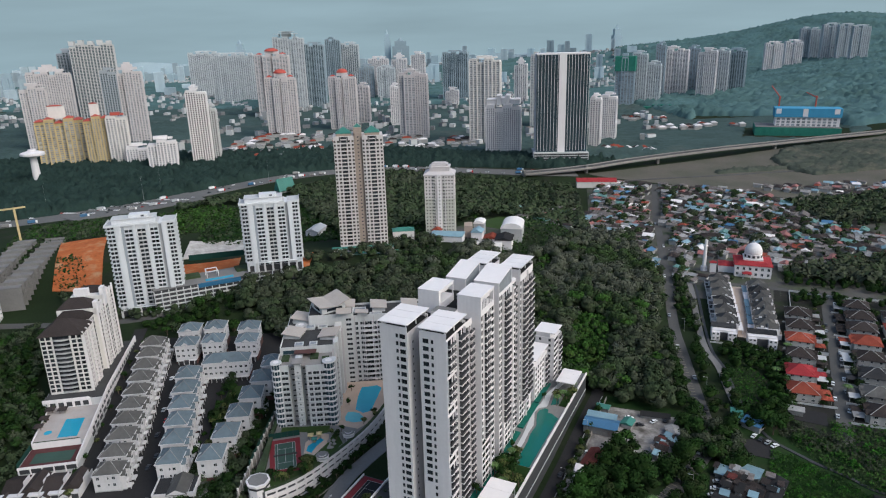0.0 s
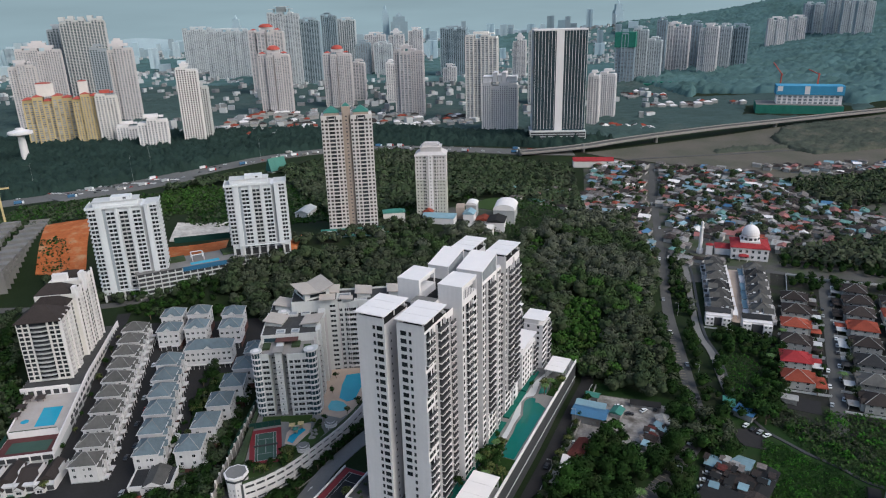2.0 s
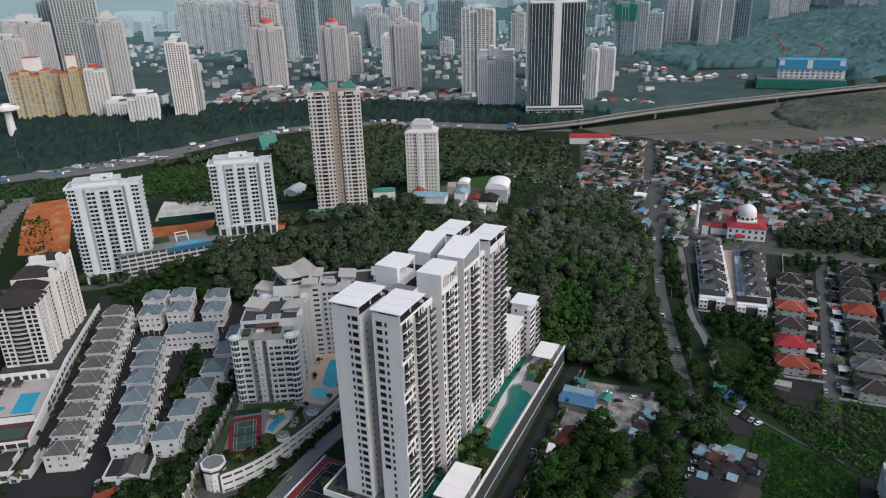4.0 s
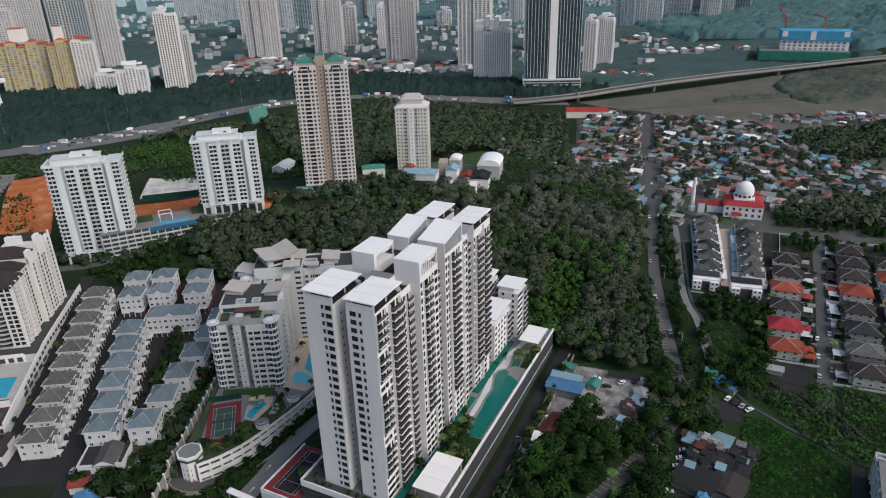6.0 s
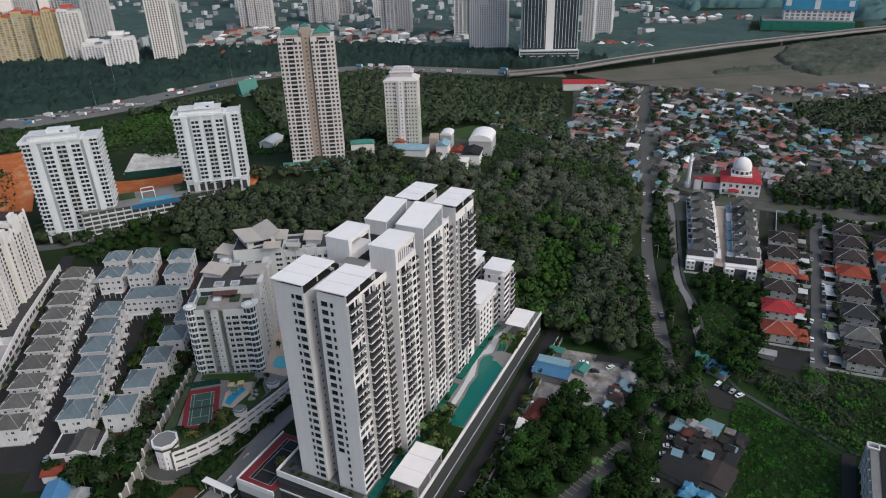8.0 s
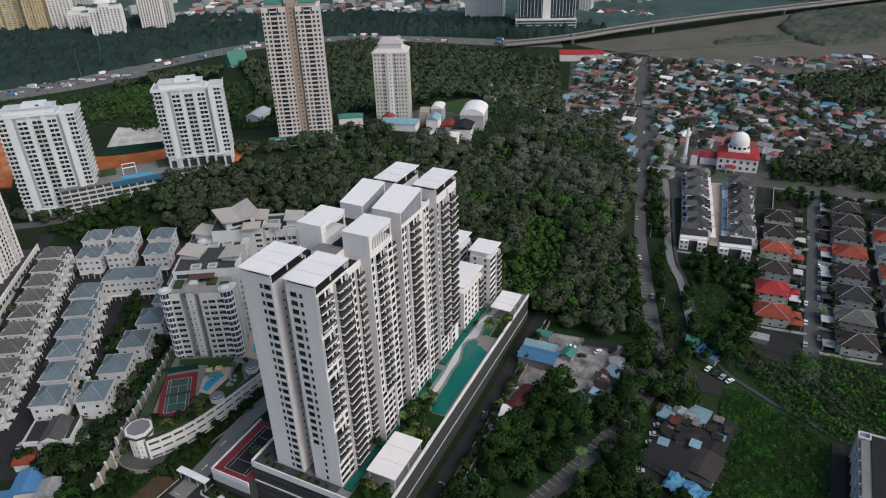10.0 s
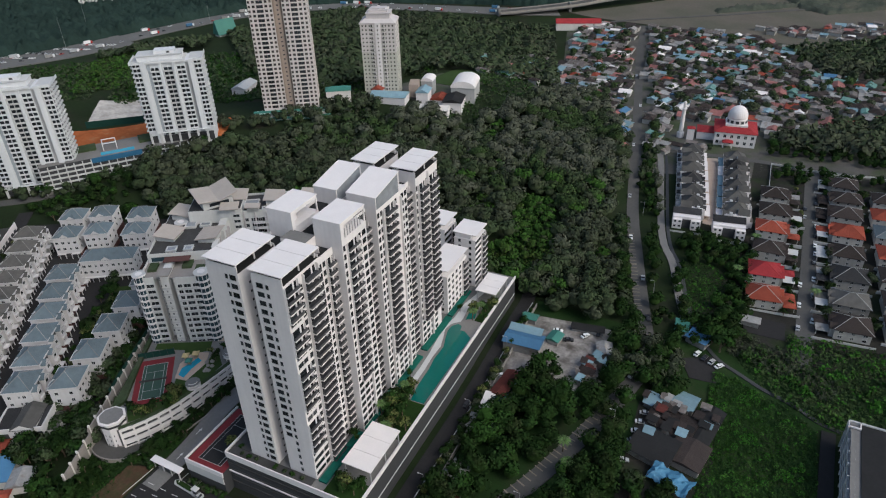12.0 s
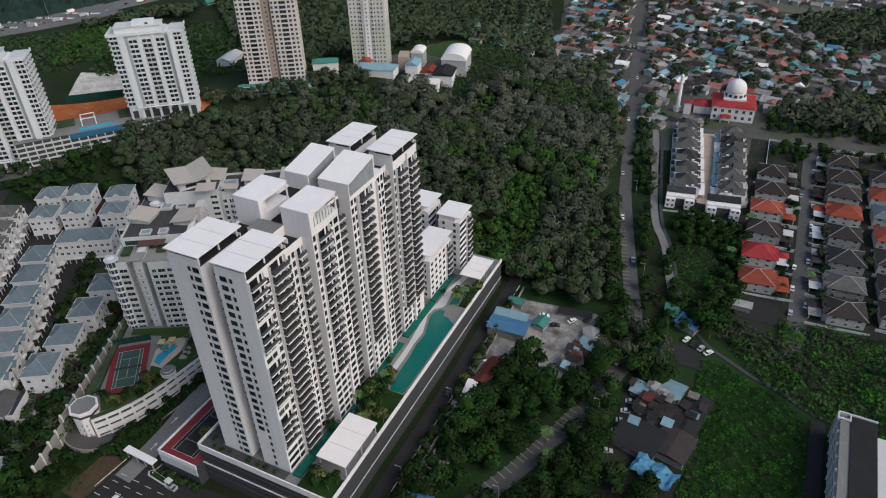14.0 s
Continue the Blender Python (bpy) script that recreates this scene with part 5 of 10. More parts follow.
def villa(u, v, z, w, d, h, tiles, label, turn=0, group="villas", front="bays"):
    """A three-storey villa: hipped roof with white pediments, white bays or a plain front towards +x, open porches, dark base."""
    x, y = uv(u, v)
    c = thing("villa", Matrix.Translation((x, y, z)) @ ESTATE @ Matrix.Rotation(radians(turn), 4, "Z"), label, "house", group)
    f = w / 2
    brick = BROWNBRICK if tiles is BLUETILE else GREYWALL
    part("wall", Shape().box(-f, f, -d / 2, d / 2, -5, h), VILLAWHITE, c, "white painted walls")
    part("roof", Shape().hip(-f, f, -d / 2, d / 2, h + 0.02, 3.9, over=0.35, thick=0.15), tiles, c)
    part("ridge_cap", roof_caps(-f - 0.3, f + 0.3, -d / 2 - 0.3, d / 2 + 0.3, h + 0.05, 3.9, 0.11), ZINC, c, "pale ridge and hip caps")
    part("eave", Shape().box(-f - 0.42, f + 0.42, -d / 2 - 0.42, -d / 2, h - 0.45, h - 0.16).box(-f - 0.42, f + 0.42, d / 2, d / 2 + 0.42, h - 0.45, h - 0.16).box(f, f + 0.42, -d / 2, d / 2, h - 0.45, h - 0.16).box(-f - 0.42, -f, -d / 2, d / 2, h - 0.45, h - 0.16), VILLAWHITE, c, "white boxed eave")
    part("gutter", Shape().box(-f - 0.55, -f - 0.3, -d / 2 - 0.55, d / 2 + 0.55, h - 0.2, h + 0.12).box(f + 0.3, f + 0.55, -d / 2 - 0.55, d / 2 + 0.55, h - 0.2, h + 0.12).box(-f - 0.3, f + 0.3, -d / 2 - 0.55, -d / 2 - 0.3, h - 0.2, h + 0.12).box(-f - 0.3, f + 0.3, d / 2 + 0.3, d / 2 + 0.55, h - 0.2, h + 0.12), VILLAWHITE, c, "white gutter round the roof")
    part("plinth", Shape().box(-f - 0.06, f + 0.06, -d / 2 - 0.06, d / 2 + 0.06, -5, 2.6), brick, c, "dark brick ground floor")
    s = []
    if front == "bays":
        b = d * 0.17
        for s0 in (-d * 0.27, d * 0.27):
            part("bay", Shape().box(f, f + 1.8, s0 - b, s0 + b, -5, h - 1.4), VILLAWHITE, c, "white projecting bay")
            part("gable", Shape().hip(f - 2.8, f + 2.0, s0 - b, s0 + b, h - 1.3, 1.9, gable=True, over=0.15, thick=0.12, end=1), [tiles, VILLAWHITE], c)
            part("porch_slab", Shape().box(f + 1.8, f + 3.8, s0 - b * 0.95, s0 + b * 0.95, 2.9, 3.3), VILLAWHITE, c)
            for e in (-1, 1):
                part("porch_post", Shape().box(f + 3.4, f + 3.7, s0 + e * b * 0.86 - 0.15, s0 + e * b * 0.86 + 0.15, -4, 2.9), VILLAWHITE, c)
            part("base", Shape().box(f + 0.02, f + 1.84, s0 - b - 0.04, s0 + b + 0.04, -5, 2.5), brick, c, "dark brick base")
            part("balcony_front", Shape().box(f + 1.8, f + 2.5, s0 - b * 0.7, s0 + b * 0.7, 5.6, 6.5), VILLAWHITE, c)
            s += grid_spots((f + 1.8, s0 - b), (f + 1.8, s0 + b), 4.0, 2, 3.3, [(b, 1.9, 1.6, 0.6)])
        # flat charcoal panel, painted as the loggia's shade
        part("loggia", Shape().box(f, f + 0.06, -b * 0.55, b * 0.55, 0.5, h - 1.2), DARKWALL, c, "dark panel for loggia shade between the bays")
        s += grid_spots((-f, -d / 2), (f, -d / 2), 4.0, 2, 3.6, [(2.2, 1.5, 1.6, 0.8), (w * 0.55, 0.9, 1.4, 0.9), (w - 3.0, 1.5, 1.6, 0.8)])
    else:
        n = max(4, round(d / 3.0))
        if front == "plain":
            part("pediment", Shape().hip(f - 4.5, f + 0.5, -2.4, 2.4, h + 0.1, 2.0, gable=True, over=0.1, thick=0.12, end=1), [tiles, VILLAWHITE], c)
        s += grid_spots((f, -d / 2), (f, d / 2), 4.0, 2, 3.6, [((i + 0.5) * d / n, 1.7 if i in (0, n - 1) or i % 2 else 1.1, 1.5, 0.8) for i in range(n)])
        # the wall is closed; a dark sheet imitates shade under the house
        part("loggia", Shape().box(f + 0.06, f + 0.1, -d / 2 + 0.5, d / 2 - 0.5, -1, 2.4), DARKWALL, c, "dark panel for open ground floor shade")
        for i in range(n):
            yy = -d / 2 + (i + 0.5) * d / n
            part("porch_post", Shape().box(f + 1.2, f + 1.5, yy - 0.15, yy + 0.15, -4, 2.7), VILLAWHITE, c)
        part("porch_slab", Shape().box(f + 0.1, f + 1.6, -d / 2 + 0.4, -1.5, 2.7, 3.05).box(f + 0.1, f + 1.6, 1.5, d / 2 - 0.4, 2.7, 3.05), VILLAWHITE, c)
        s += grid_spots((-f, -d / 2), (f, -d / 2), 4.0, 2, 3.6, [(2.6, 1.5, 1.6, 0.8), (w - 3.0, 1.5, 1.6, 0.8)]) + grid_spots((f, d / 2), (-f, d / 2), 4.0, 2, 3.6, [(3.0, 1.5, 1.6, 0.8), (w - 3.0, 1.5, 1.6, 0.8)])
    part("dormer", Shape().hip(-f - 0.5, -f + 2.8, -d * 0.17, d * 0.17, h + 0.2, 1.5, gable=True, over=0.1, thick=0.2, end=1), [tiles, VILLAWHITE], c)
    s += grid_spots((-f, d / 2), (-f, -d / 2), 4.0, 2, 3.6, even_cols(d, 4, 1.5, 1.7, 0.7))
    put_windows(c, s, 14)


for k in range(10):  # grey-roofed row
    v = 283 + 12.6 * k
    u = -131.5 - 1.35 * k
    x, y = uv(u, v)
    villa(u, v, 1.0 + 1.35 * k, 12.2, 10.6, 11.0, GREYTILE, "white three-storey terraced villa with a grey hipped roof")
for k in range(6):  # blue-roofed row across the street
    v = 283 + 15.2 * k
    u = -102.5 - 2.2 * k
    villa(u - 0.6, v, 4.0 + 0.9 * k, 11.0, 13.0, 12.0, BLUETILE, "white three-storey villa with a slate blue hipped roof")
for k in range(6):  # blue-roofed diagonal row
    v = 282 + 16.8 * k
    u = -84 + 3.4 * k
    villa(u - 0.4, v, 5.0 + 0.75 * k, 11.2, 13.0, 12.0, BLUETILE, "white three-storey villa with a slate blue roof and dark brick base", front="side")
villa(-94.5, 371, 9.5, 11, 26, 12.2, BLUETILE, "wide white three-storey villa with a slate blue roof", turn=-90, front="plain")
for u, v in ((-123, 395), (-107, 395.5), (-125, 412), (-109, 412), (-86, 392), (-87, 407)):
    villa(u, v, 10.5 + (v - 392) * 0.12 + (u + 125) * 0.04, 12, 12.4, 12.4, BLUETILE, "white three-storey villa with a slate blue hipped roof", turn=-90, front="plain")


def gatehouse_villa():
    x, y = uv(-96, 267)
    c = thing("villa", Matrix.Translation((x, y, 1.2)) @ ESTATE, "white end villa with a broad low gable and flat side roofs", "house", "villas")
    part("wall", Shape().box(-10.5, 7.5, -6, 6.5, -5, 9.0).box(7.5, 11.5, -4, 5, -5, 6.2), VILLAWHITE, c, "white painted walls")
    part("roof", Shape().hip(-4.2, 4.4, -6.4, 6.8, 9.6, 2.3, gable=True, over=0.3, thick=0.3, end=1), [GREYTILE, VILLAWHITE], c, "grey gabled roof with a white pediment")
    for a, b in ((-10.2, -4.7), (4.9, 7.4)):
        part("side_roof", Shape().slope(a, b, -5.6, 6.2, 9.0, 9.7, 0.2), DARKTILE, c, "dark lean-to side roof")
    part("low_roof", Shape().slope(7.6, 11.7, -4.2, 5.2, 6.3, 6.9, 0.2), GREYTILE, c)
    part("parapet", Shape().box(-10.6, -4.5, -6.2, -5.8, 9, 10.1).box(4.6, 7.6, -6.2, -5.8, 9, 10.1).box(-10.7, -10.3, -5.8, 6.5, 9, 10.1).box(7.3, 7.7, -5.8, 6.5, 9, 10.1), VILLAWHITE, c)
    # dark sheets on the wall give the porches their shade
    part("loggia", Shape().box(-9.6, -5.6, -6.06, -6, -1, 7.6).box(4.8, 7.0, -6.06, -6, -1, 7.6).box(-2.8, 2.8, -6.06, -6, -2, 2.6), DARKWALL, c, "dark panels for porch shade")
    for k in range(5):
        part("porch_post", Shape().box(-2.9 + k * 1.4, -2.6 + k * 1.4, -7.4, -7.1, -4, 3.0), VILLAWHITE, c)
    part("porch_slab", Shape().box(-3.4, 3.4, -7.6, -6.06, 3.0, 3.4), VILLAWHITE, c)
    put_windows(c, grid_spots((-10.5, -6), (7.5, -6), 3.6, 2, 2.7, [(7.6, 1.2, 1.4, 0.6), (10.5, 1.2, 1.4, 0.6), (13.4, 1.2, 1.4, 0.6)]) + grid_spots((11.5, -4), (11.5, 5), 0, 2, 3, even_cols(9, 3, 1.2, 1.3, 0.9)), 12)


gatehouse_villa()


def brown_terrace():
    for k in range(4):
        x, y = uv(-174.2 + 8.8 * k, 283)
        c = thing("terrace_house", Matrix.Translation((x, y, -1)) @ ESTATE, "white terraced house with a dark brown gabled roof", "house", "brown terraces")
        part("wall", Shape().box(-4.3, 4.3, -8, 8, -4, 7.2), VILLAWHITE, c, "white painted walls")
        part("roof", Shape().hip(-4.2, 4.2, -5.4, 8.3, 7.3, 2.8, gable=True, over=0.1, thick=0.2) if k % 2 else Shape().slope(-4.3, 4.3, -5.6, 1.4, 7.2, 10.0, 0.25), BROWNTILE, c, "dark brown tiled roof")
        if k % 2 == 0:
            part("roof", Shape().slope(-4.3, 4.3, 1.4, 8.4, 10.0, 7.2, 0.25), BROWNTILE, c, "dark brown tiled roof")
        part("party_wall", Shape().box(4.25, 4.5, -7.5, 8.3, -4, 8.2).box(4.25, 4.5, -1.6, 4.4, 8.2, 10.3), VILLAWHITE, c, "white party wall")
        part("front_bay", Shape().box(-3.6, 0.6, -9.6, -8, -4, 6.0), VILLAWHITE, c, "white projecting bay")
        part("front_gable", Shape().hip(-3.8, 0.8, -9.8, -4.6, 6.1, 1.8, gable=True, over=0.15, thick=0.15, end=1), [BROWNTILE, VILLAWHITE], c)
        part("panel", Shape().box(1.2, 3.8, -8.06, -8, 0.4, 3.0), SEAROOF, c, "pale green shutter panel")
        # balcony shade as a charcoal sheet on the solid wall
        part("loggia", Shape().box(1.0, 4.0, -8.05, -8, 4.0, 6.4), DARKWALL, c, "dark panel for balcony shade")
        put_windows(c, grid_spots((-3.6, -9.6), (0.6, -9.6), 0, 2, 3.0, [(2.1, 2.4, 1.6, 0.8)]), 4)


brown_terrace()



# ---- curved cream condominium ----
def cream_condominium():
    c = thing("condominium", ESTATE.copy(), "cream apartment building with round corner bays and roof terraces", "apartment building")
    zb, zt = 3.0, 46.5
    for u0, u1, v0, v1, z in ((-55, -49, 304, 318, zt), (-46.2, -43, 303.6, 318, zt + 2), (-40.5, -28, 302.5, 318, zt), (-54.5, -27, 318, 345, 49.5), (-54.0, -42, 345, 364, 49.5), (-42, -18, 345, 364, 56), (-18, 26, 346, 364, 53), (-29, -26, 306, 311, zt + 1), (-28, -25.6, 321, 328, 50.5), (-28, -24.5, 333, 345, 51.5)):
        part("wall", Shape().box(u0, u1, v0, v1, zb, z), CONDOWHITE, c, "cream painted wall")
    # grey instead of the walls' white, to paint in the recess shade
    part("recess", Shape().box(-49, -46.2, 308, 318, zb, zt - 0.5).box(-43, -40.5, 308, 318, zb, zt - 0.5), GREYWALL, c, "grey recess with its shade painted in")
    part("stair_cap", Shape().box(-47.2, -42.2, 302.8, 309, zt + 2, zt + 2.4), DECK, c, "small flat cap on the stair tower")
    for u0, u1, v0, v1, z in ((-54.2, -27.3, 318.3, 344.7, 49.5), (-53.7, -42.1, 344.8, 363.7, 49.5), (-41.7, -18.3, 345.3, 363.7, 56), (-17.7, 25.7, 346.3, 363.7, 53)):
        part("roof", Shape().box(u0, u1, v0, v1, z, z + 0.15), ROOFGREY, c, "dark flat roof terrace")
    part("terrace", Shape().box(-54.7, -28.3, 304.5, 317.7, zt, zt + 0.12), DECK, c, "planted roof terrace")
    for u0, u1, v0, v1 in ((-53, -49.5, 310, 316), (-39, -35, 311, 316.5), (-33, -29.5, 306, 312)):
        part("roof_garden", Shape().box(u0, u1, v0, v1, zt + 0.12, zt + 1.2), FOREST, c, "clipped roof garden")
    part("pergola", Shape().box(-47, -36, 313, 317.5, zt + 2.6, zt + 2.8), BROWNBRICK, c, "brown terrace pergola")
    part("glazing", Shape().box(-53, -38, 317.85, 318, zt + 0.5, zt + 2.5), BLUEGLASS, c, "dark blue penthouse glazing")
    for u0, u1, v0, v1, z in ((-43.7, -38.6, 340.5, 346.5, 50.9), (-37.0, -32.0, 341.0, 344.5, 50.7), (-47.5, -43.0, 320.5, 324.5, 50.5), (-40.0, -36.0, 320.5, 324.5, 50.5), (-18.0, -11.0, 351.3, 357.5, 54.3), (-9, -2, 347.5, 350, 54), (14, 19, 356, 359, 54)):
        zf = 49.65 if v0 < 347 and u0 < -20 else 53.15
        part("skylight", Shape().box(u0, u1, v0, v0 + 0.5, zf, z).box(u0, u1, v1 - 0.5, v1, zf, z).box(u0, u0 + 0.5, v0 + 0.5, v1 - 0.5, zf, z).box(u1 - 0.5, u1, v0 + 0.5, v1 - 0.5, zf, z), PALEGREY, c, "raised pale skylight kerb")
        part("skylight_glass", Shape().box(u0 + 0.5, u1 - 0.5, v0 + 0.5, v1 - 0.5, z - 0.5, z - 0.35), FARGLASS, c)
    par = Shape()
    for a, b, d, e, z in ((-55, -54.7, 304, 318, zt), (-54.5, -54.2, 318, 345, 49.5), (-27.3, -27, 318, 333, 49.5), (-54.2, -27.3, 318, 318.3, 49.5), (-54.2, -49, 304, 304.3, zt), (-40.5, -31, 302.5, 302.8, zt), (-18, 26, 346, 346.3, 53), (-18, 26, 363.7, 364, 53)):
        par.box(a, b, d, e, z, z + 1.2)
    for u0, u1, v0, v1, z, t, yaw in ((-51.5, -40.2, 348.5, 359.5, 52.6, 0.7, -14), (-53.8, -43.6, 329.2, 340.5, 52.2, 0.7, -14), (-35.2, -25.2, 325.6, 337.2, 52.2, -0.7, -10), (-26.6, -17.0, 354.0, 366.0, 56.6, 0.5, 0), (-8.4, 0.8, 350.8, 362.8, 56.2, 0.5, 0), (9, 18, 350.5, 362, 56.2, 0.5, 0), (-16.5, -9.5, 345.0, 350.0, 56.0, 0.3, 0)):
        uc, vc, w, d = (u0 + u1) / 2, (v0 + v1) / 2, u1 - u0, v1 - v0
        pm = pose(uc, vc, 0, 0, 0, yaw)
        part("penthouse", Shape().box(-w / 2 + 1, w / 2 - 1, -d / 2 + 1, d / 2 - 1, 49.6 if z < 54 else 53, z - 0.35 - abs(t)), CONDOWHITE, c, "pale penthouse box", m=pm)
        part("roof_plate", Shape().slope(-w / 2, w / 2, -d / 2, d / 2, z + t, z - t, 0.35, axis="x"), PALEPLATE, c, "beige tilted roof plate", m=pm)
        part("plate_edge", Shape().slope(-w / 2 - 0.12, -w / 2, -d / 2, d / 2, z + t - 0.05, z + t - 0.05, 0.55), PALEGREY, c, m=pm)
    bm = pose(-31, 354.5, 0, 0, 0, 27)
    part("penthouse", Shape().box(-7.5, 6.5, -7, 7.5, 56.15, 59.6), CONDOWHITE, c, "pale penthouse box", m=bm)
    part("glazing", Shape().box(-4.5, 4.5, -7.06, -7, 57.2, 58.8).box(-7.56, -7.5, -4, 4, 57.2, 58.8), GLASS, c, "dark penthouse glazing", m=bm)
    part("roof_plate", Shape().slope(-9.5, -0.2, -9.2, 9.0, 61.4, 60.2, 0.35, axis="x"), PALEPLATE, c, "beige tilted roof plate", m=bm)
    part("roof_plate", Shape().slope(-0.2, 8.6, -9.6, 8.6, 60.2, 63.0, 0.35, axis="x"), PALEPLATE, c, "beige tilted roof plate", m=bm)
    part("lower_roof", Shape().slope(-27, -18.5, 341.5, 347.5, 57.6, 58.6, 0.3), PALEPLATE, c, "beige stepped roof plate")
    part("parapet", par, CONDOWHITE, c)
    for u, v, r in ((-55, 305.6, 2.3), (-29.3, 304.2, 2.7), (-46.5, 346.5, 2.6)):
        top = 48.5 if v < 320 else 50
        t = part("turret", Shape().round(u, v, r, zb, top, 20), BLUEGLASS, c, "round glazed corner bay")
        for q in range(10):
            part("mullion", Shape().box(-0.09, 0.09, -0.1, 0.02, zb, top), WHITE, t, m=pose(u + r * math.cos(q * 0.628), v + r * math.sin(q * 0.628), 0, 0, 0, math.degrees(q * 0.628) + 90))
        band = Shape().round(u, v, r + 0.3, 0, 0.85, 20).mesh("band", WHITE)
        for i in range(13):
            part("band", band, None, t, m=pose(0, 0, 9.5 + i * 2.95))
        part("rim", Shape().round(u, v, r + 0.5, top, top + 0.6, 20, top=1).round(u, v, r * 0.6, top + 0.6, top + 0.75, 20), [WHITE, PALEGREY], t)
    s = grid_spots((-55, 304), (-49, 304), 9.6, 12, 2.95, [(4.0, 3.2, 1.7, 0.7)])
    s += grid_spots((-40.5, 302.5), (-28, 302.5), 9.6, 12, 2.95, [(1.9, 1.8, 1.7, 0.7), (4.9, 3.0, 1.7, 0.7), (8.2, 2.2, 1.7, 0.7)])
    s += grid_spots((-46.2, 303.6), (-43, 303.6), 9.6, 12, 2.95, [(1.6, 0.8, 1.1, 1.0)]) + grid_spots((-49, 308), (-46.2, 308), 9.6, 12, 2.95, [(1.4, 1.6, 1.2, 0.9)]) + grid_spots((-43, 308), (-40.5, 308), 9.6, 12, 2.95, [(1.2, 1.2, 1.2, 0.9)])
    s += grid_spots((-18, 346), (26, 346), 9.6, 14, 2.95, even_cols(44, 14, 2.0, 1.8, 0.5))
    for k in range(9):
        part("fin", Shape().box(-17.5 + k * 5.2, -17.0 + k * 5.2, 345.2, 346, 10, 53.5), PINKWHITE, c, "pale vertical fin")
    s += grid_spots((-28, 311), (-28, 318), 9.6, 12, 2.95, even_cols(7, 2, 1.6, 1.4, 0.9)) + grid_spots((-27, 328), (-27, 333), 9.6, 13, 2.95, even_cols(5, 2, 1.4, 1.4, 0.9)) + grid_spots((-24.5, 333), (-24.5, 345), 9.6, 13, 2.95, even_cols(12, 4, 1.6, 1.4, 0.9)) + grid_spots((-25.6, 321), (-25.6, 328), 9.6, 13, 2.95, even_cols(7, 2, 1.6, 1.4, 0.9))
    s += grid_spots((-24.5, 345), (-18, 345), 9.6, 15, 2.95, [(4.0, 3.0, 1.5, 0.8)])
    for x0, x1, y in ((-52.6, -49, 303.9), (-46.2, -43, 303.5), (-40.5, -32, 302.4)):
        for i in range(12):
            part("sill_band", Shape().box(x0, x1, y - 0.25, y + 0.05, 0, 0.55), PALEGREY, c, m=pose(0, 0, 9.4 + i * 2.95))
    for y0 in (311.5, 314.5, 329, 331.5, 336, 340):
        part("fin", Shape().box(-28.1 if y0 < 318 else (-27.1 if y0 < 333 else -24.6), -27.2 if y0 < 318 else (-26.0 if y0 < 333 else -23.6), y0, y0 + 0.5, 10, 50), PINKWHITE, c, "pale vertical fin")
    put_windows(c, s, 180)
    put_balconies(c, (-27, 318), (-27, 321), 1.5, 9.6, 12, 2.95, 2.8, 1.3, 0, CONDOWHITE)
    put_balconies(c, (-18, 346), (26, 346), 9, 9.6, 14, 2.95, 8.5, 1.3, 0, CONDOWHITE)


cream_condominium()


COURT_Z = 14.0
GARAGE = [(-56, 251.6), (-52.5, 253), (-47.5, 255.6), (-42, 259.5), (-36.2, 264.8), (-31, 271), (-26, 277), (-21, 283.2), (-16, 290), (-11, 298), (-5.5, 309), (-0.5, 321), (4.5, 336), (6.5, 346)]


def along(line, step):
    """Points at even steps along a line, as (point, direction)."""
    out, left = [], 0.0
    for (a, b), (d, e) in zip(line, line[1:]):
        L = math.hypot(d - a, e - b)
        s = left
        while s < L:
            out.append(((a + (d - a) * s / L, b + (e - b) * s / L), ((d - a) / L, (e - b) / L)))
            s += step
        left = s - L
    return out


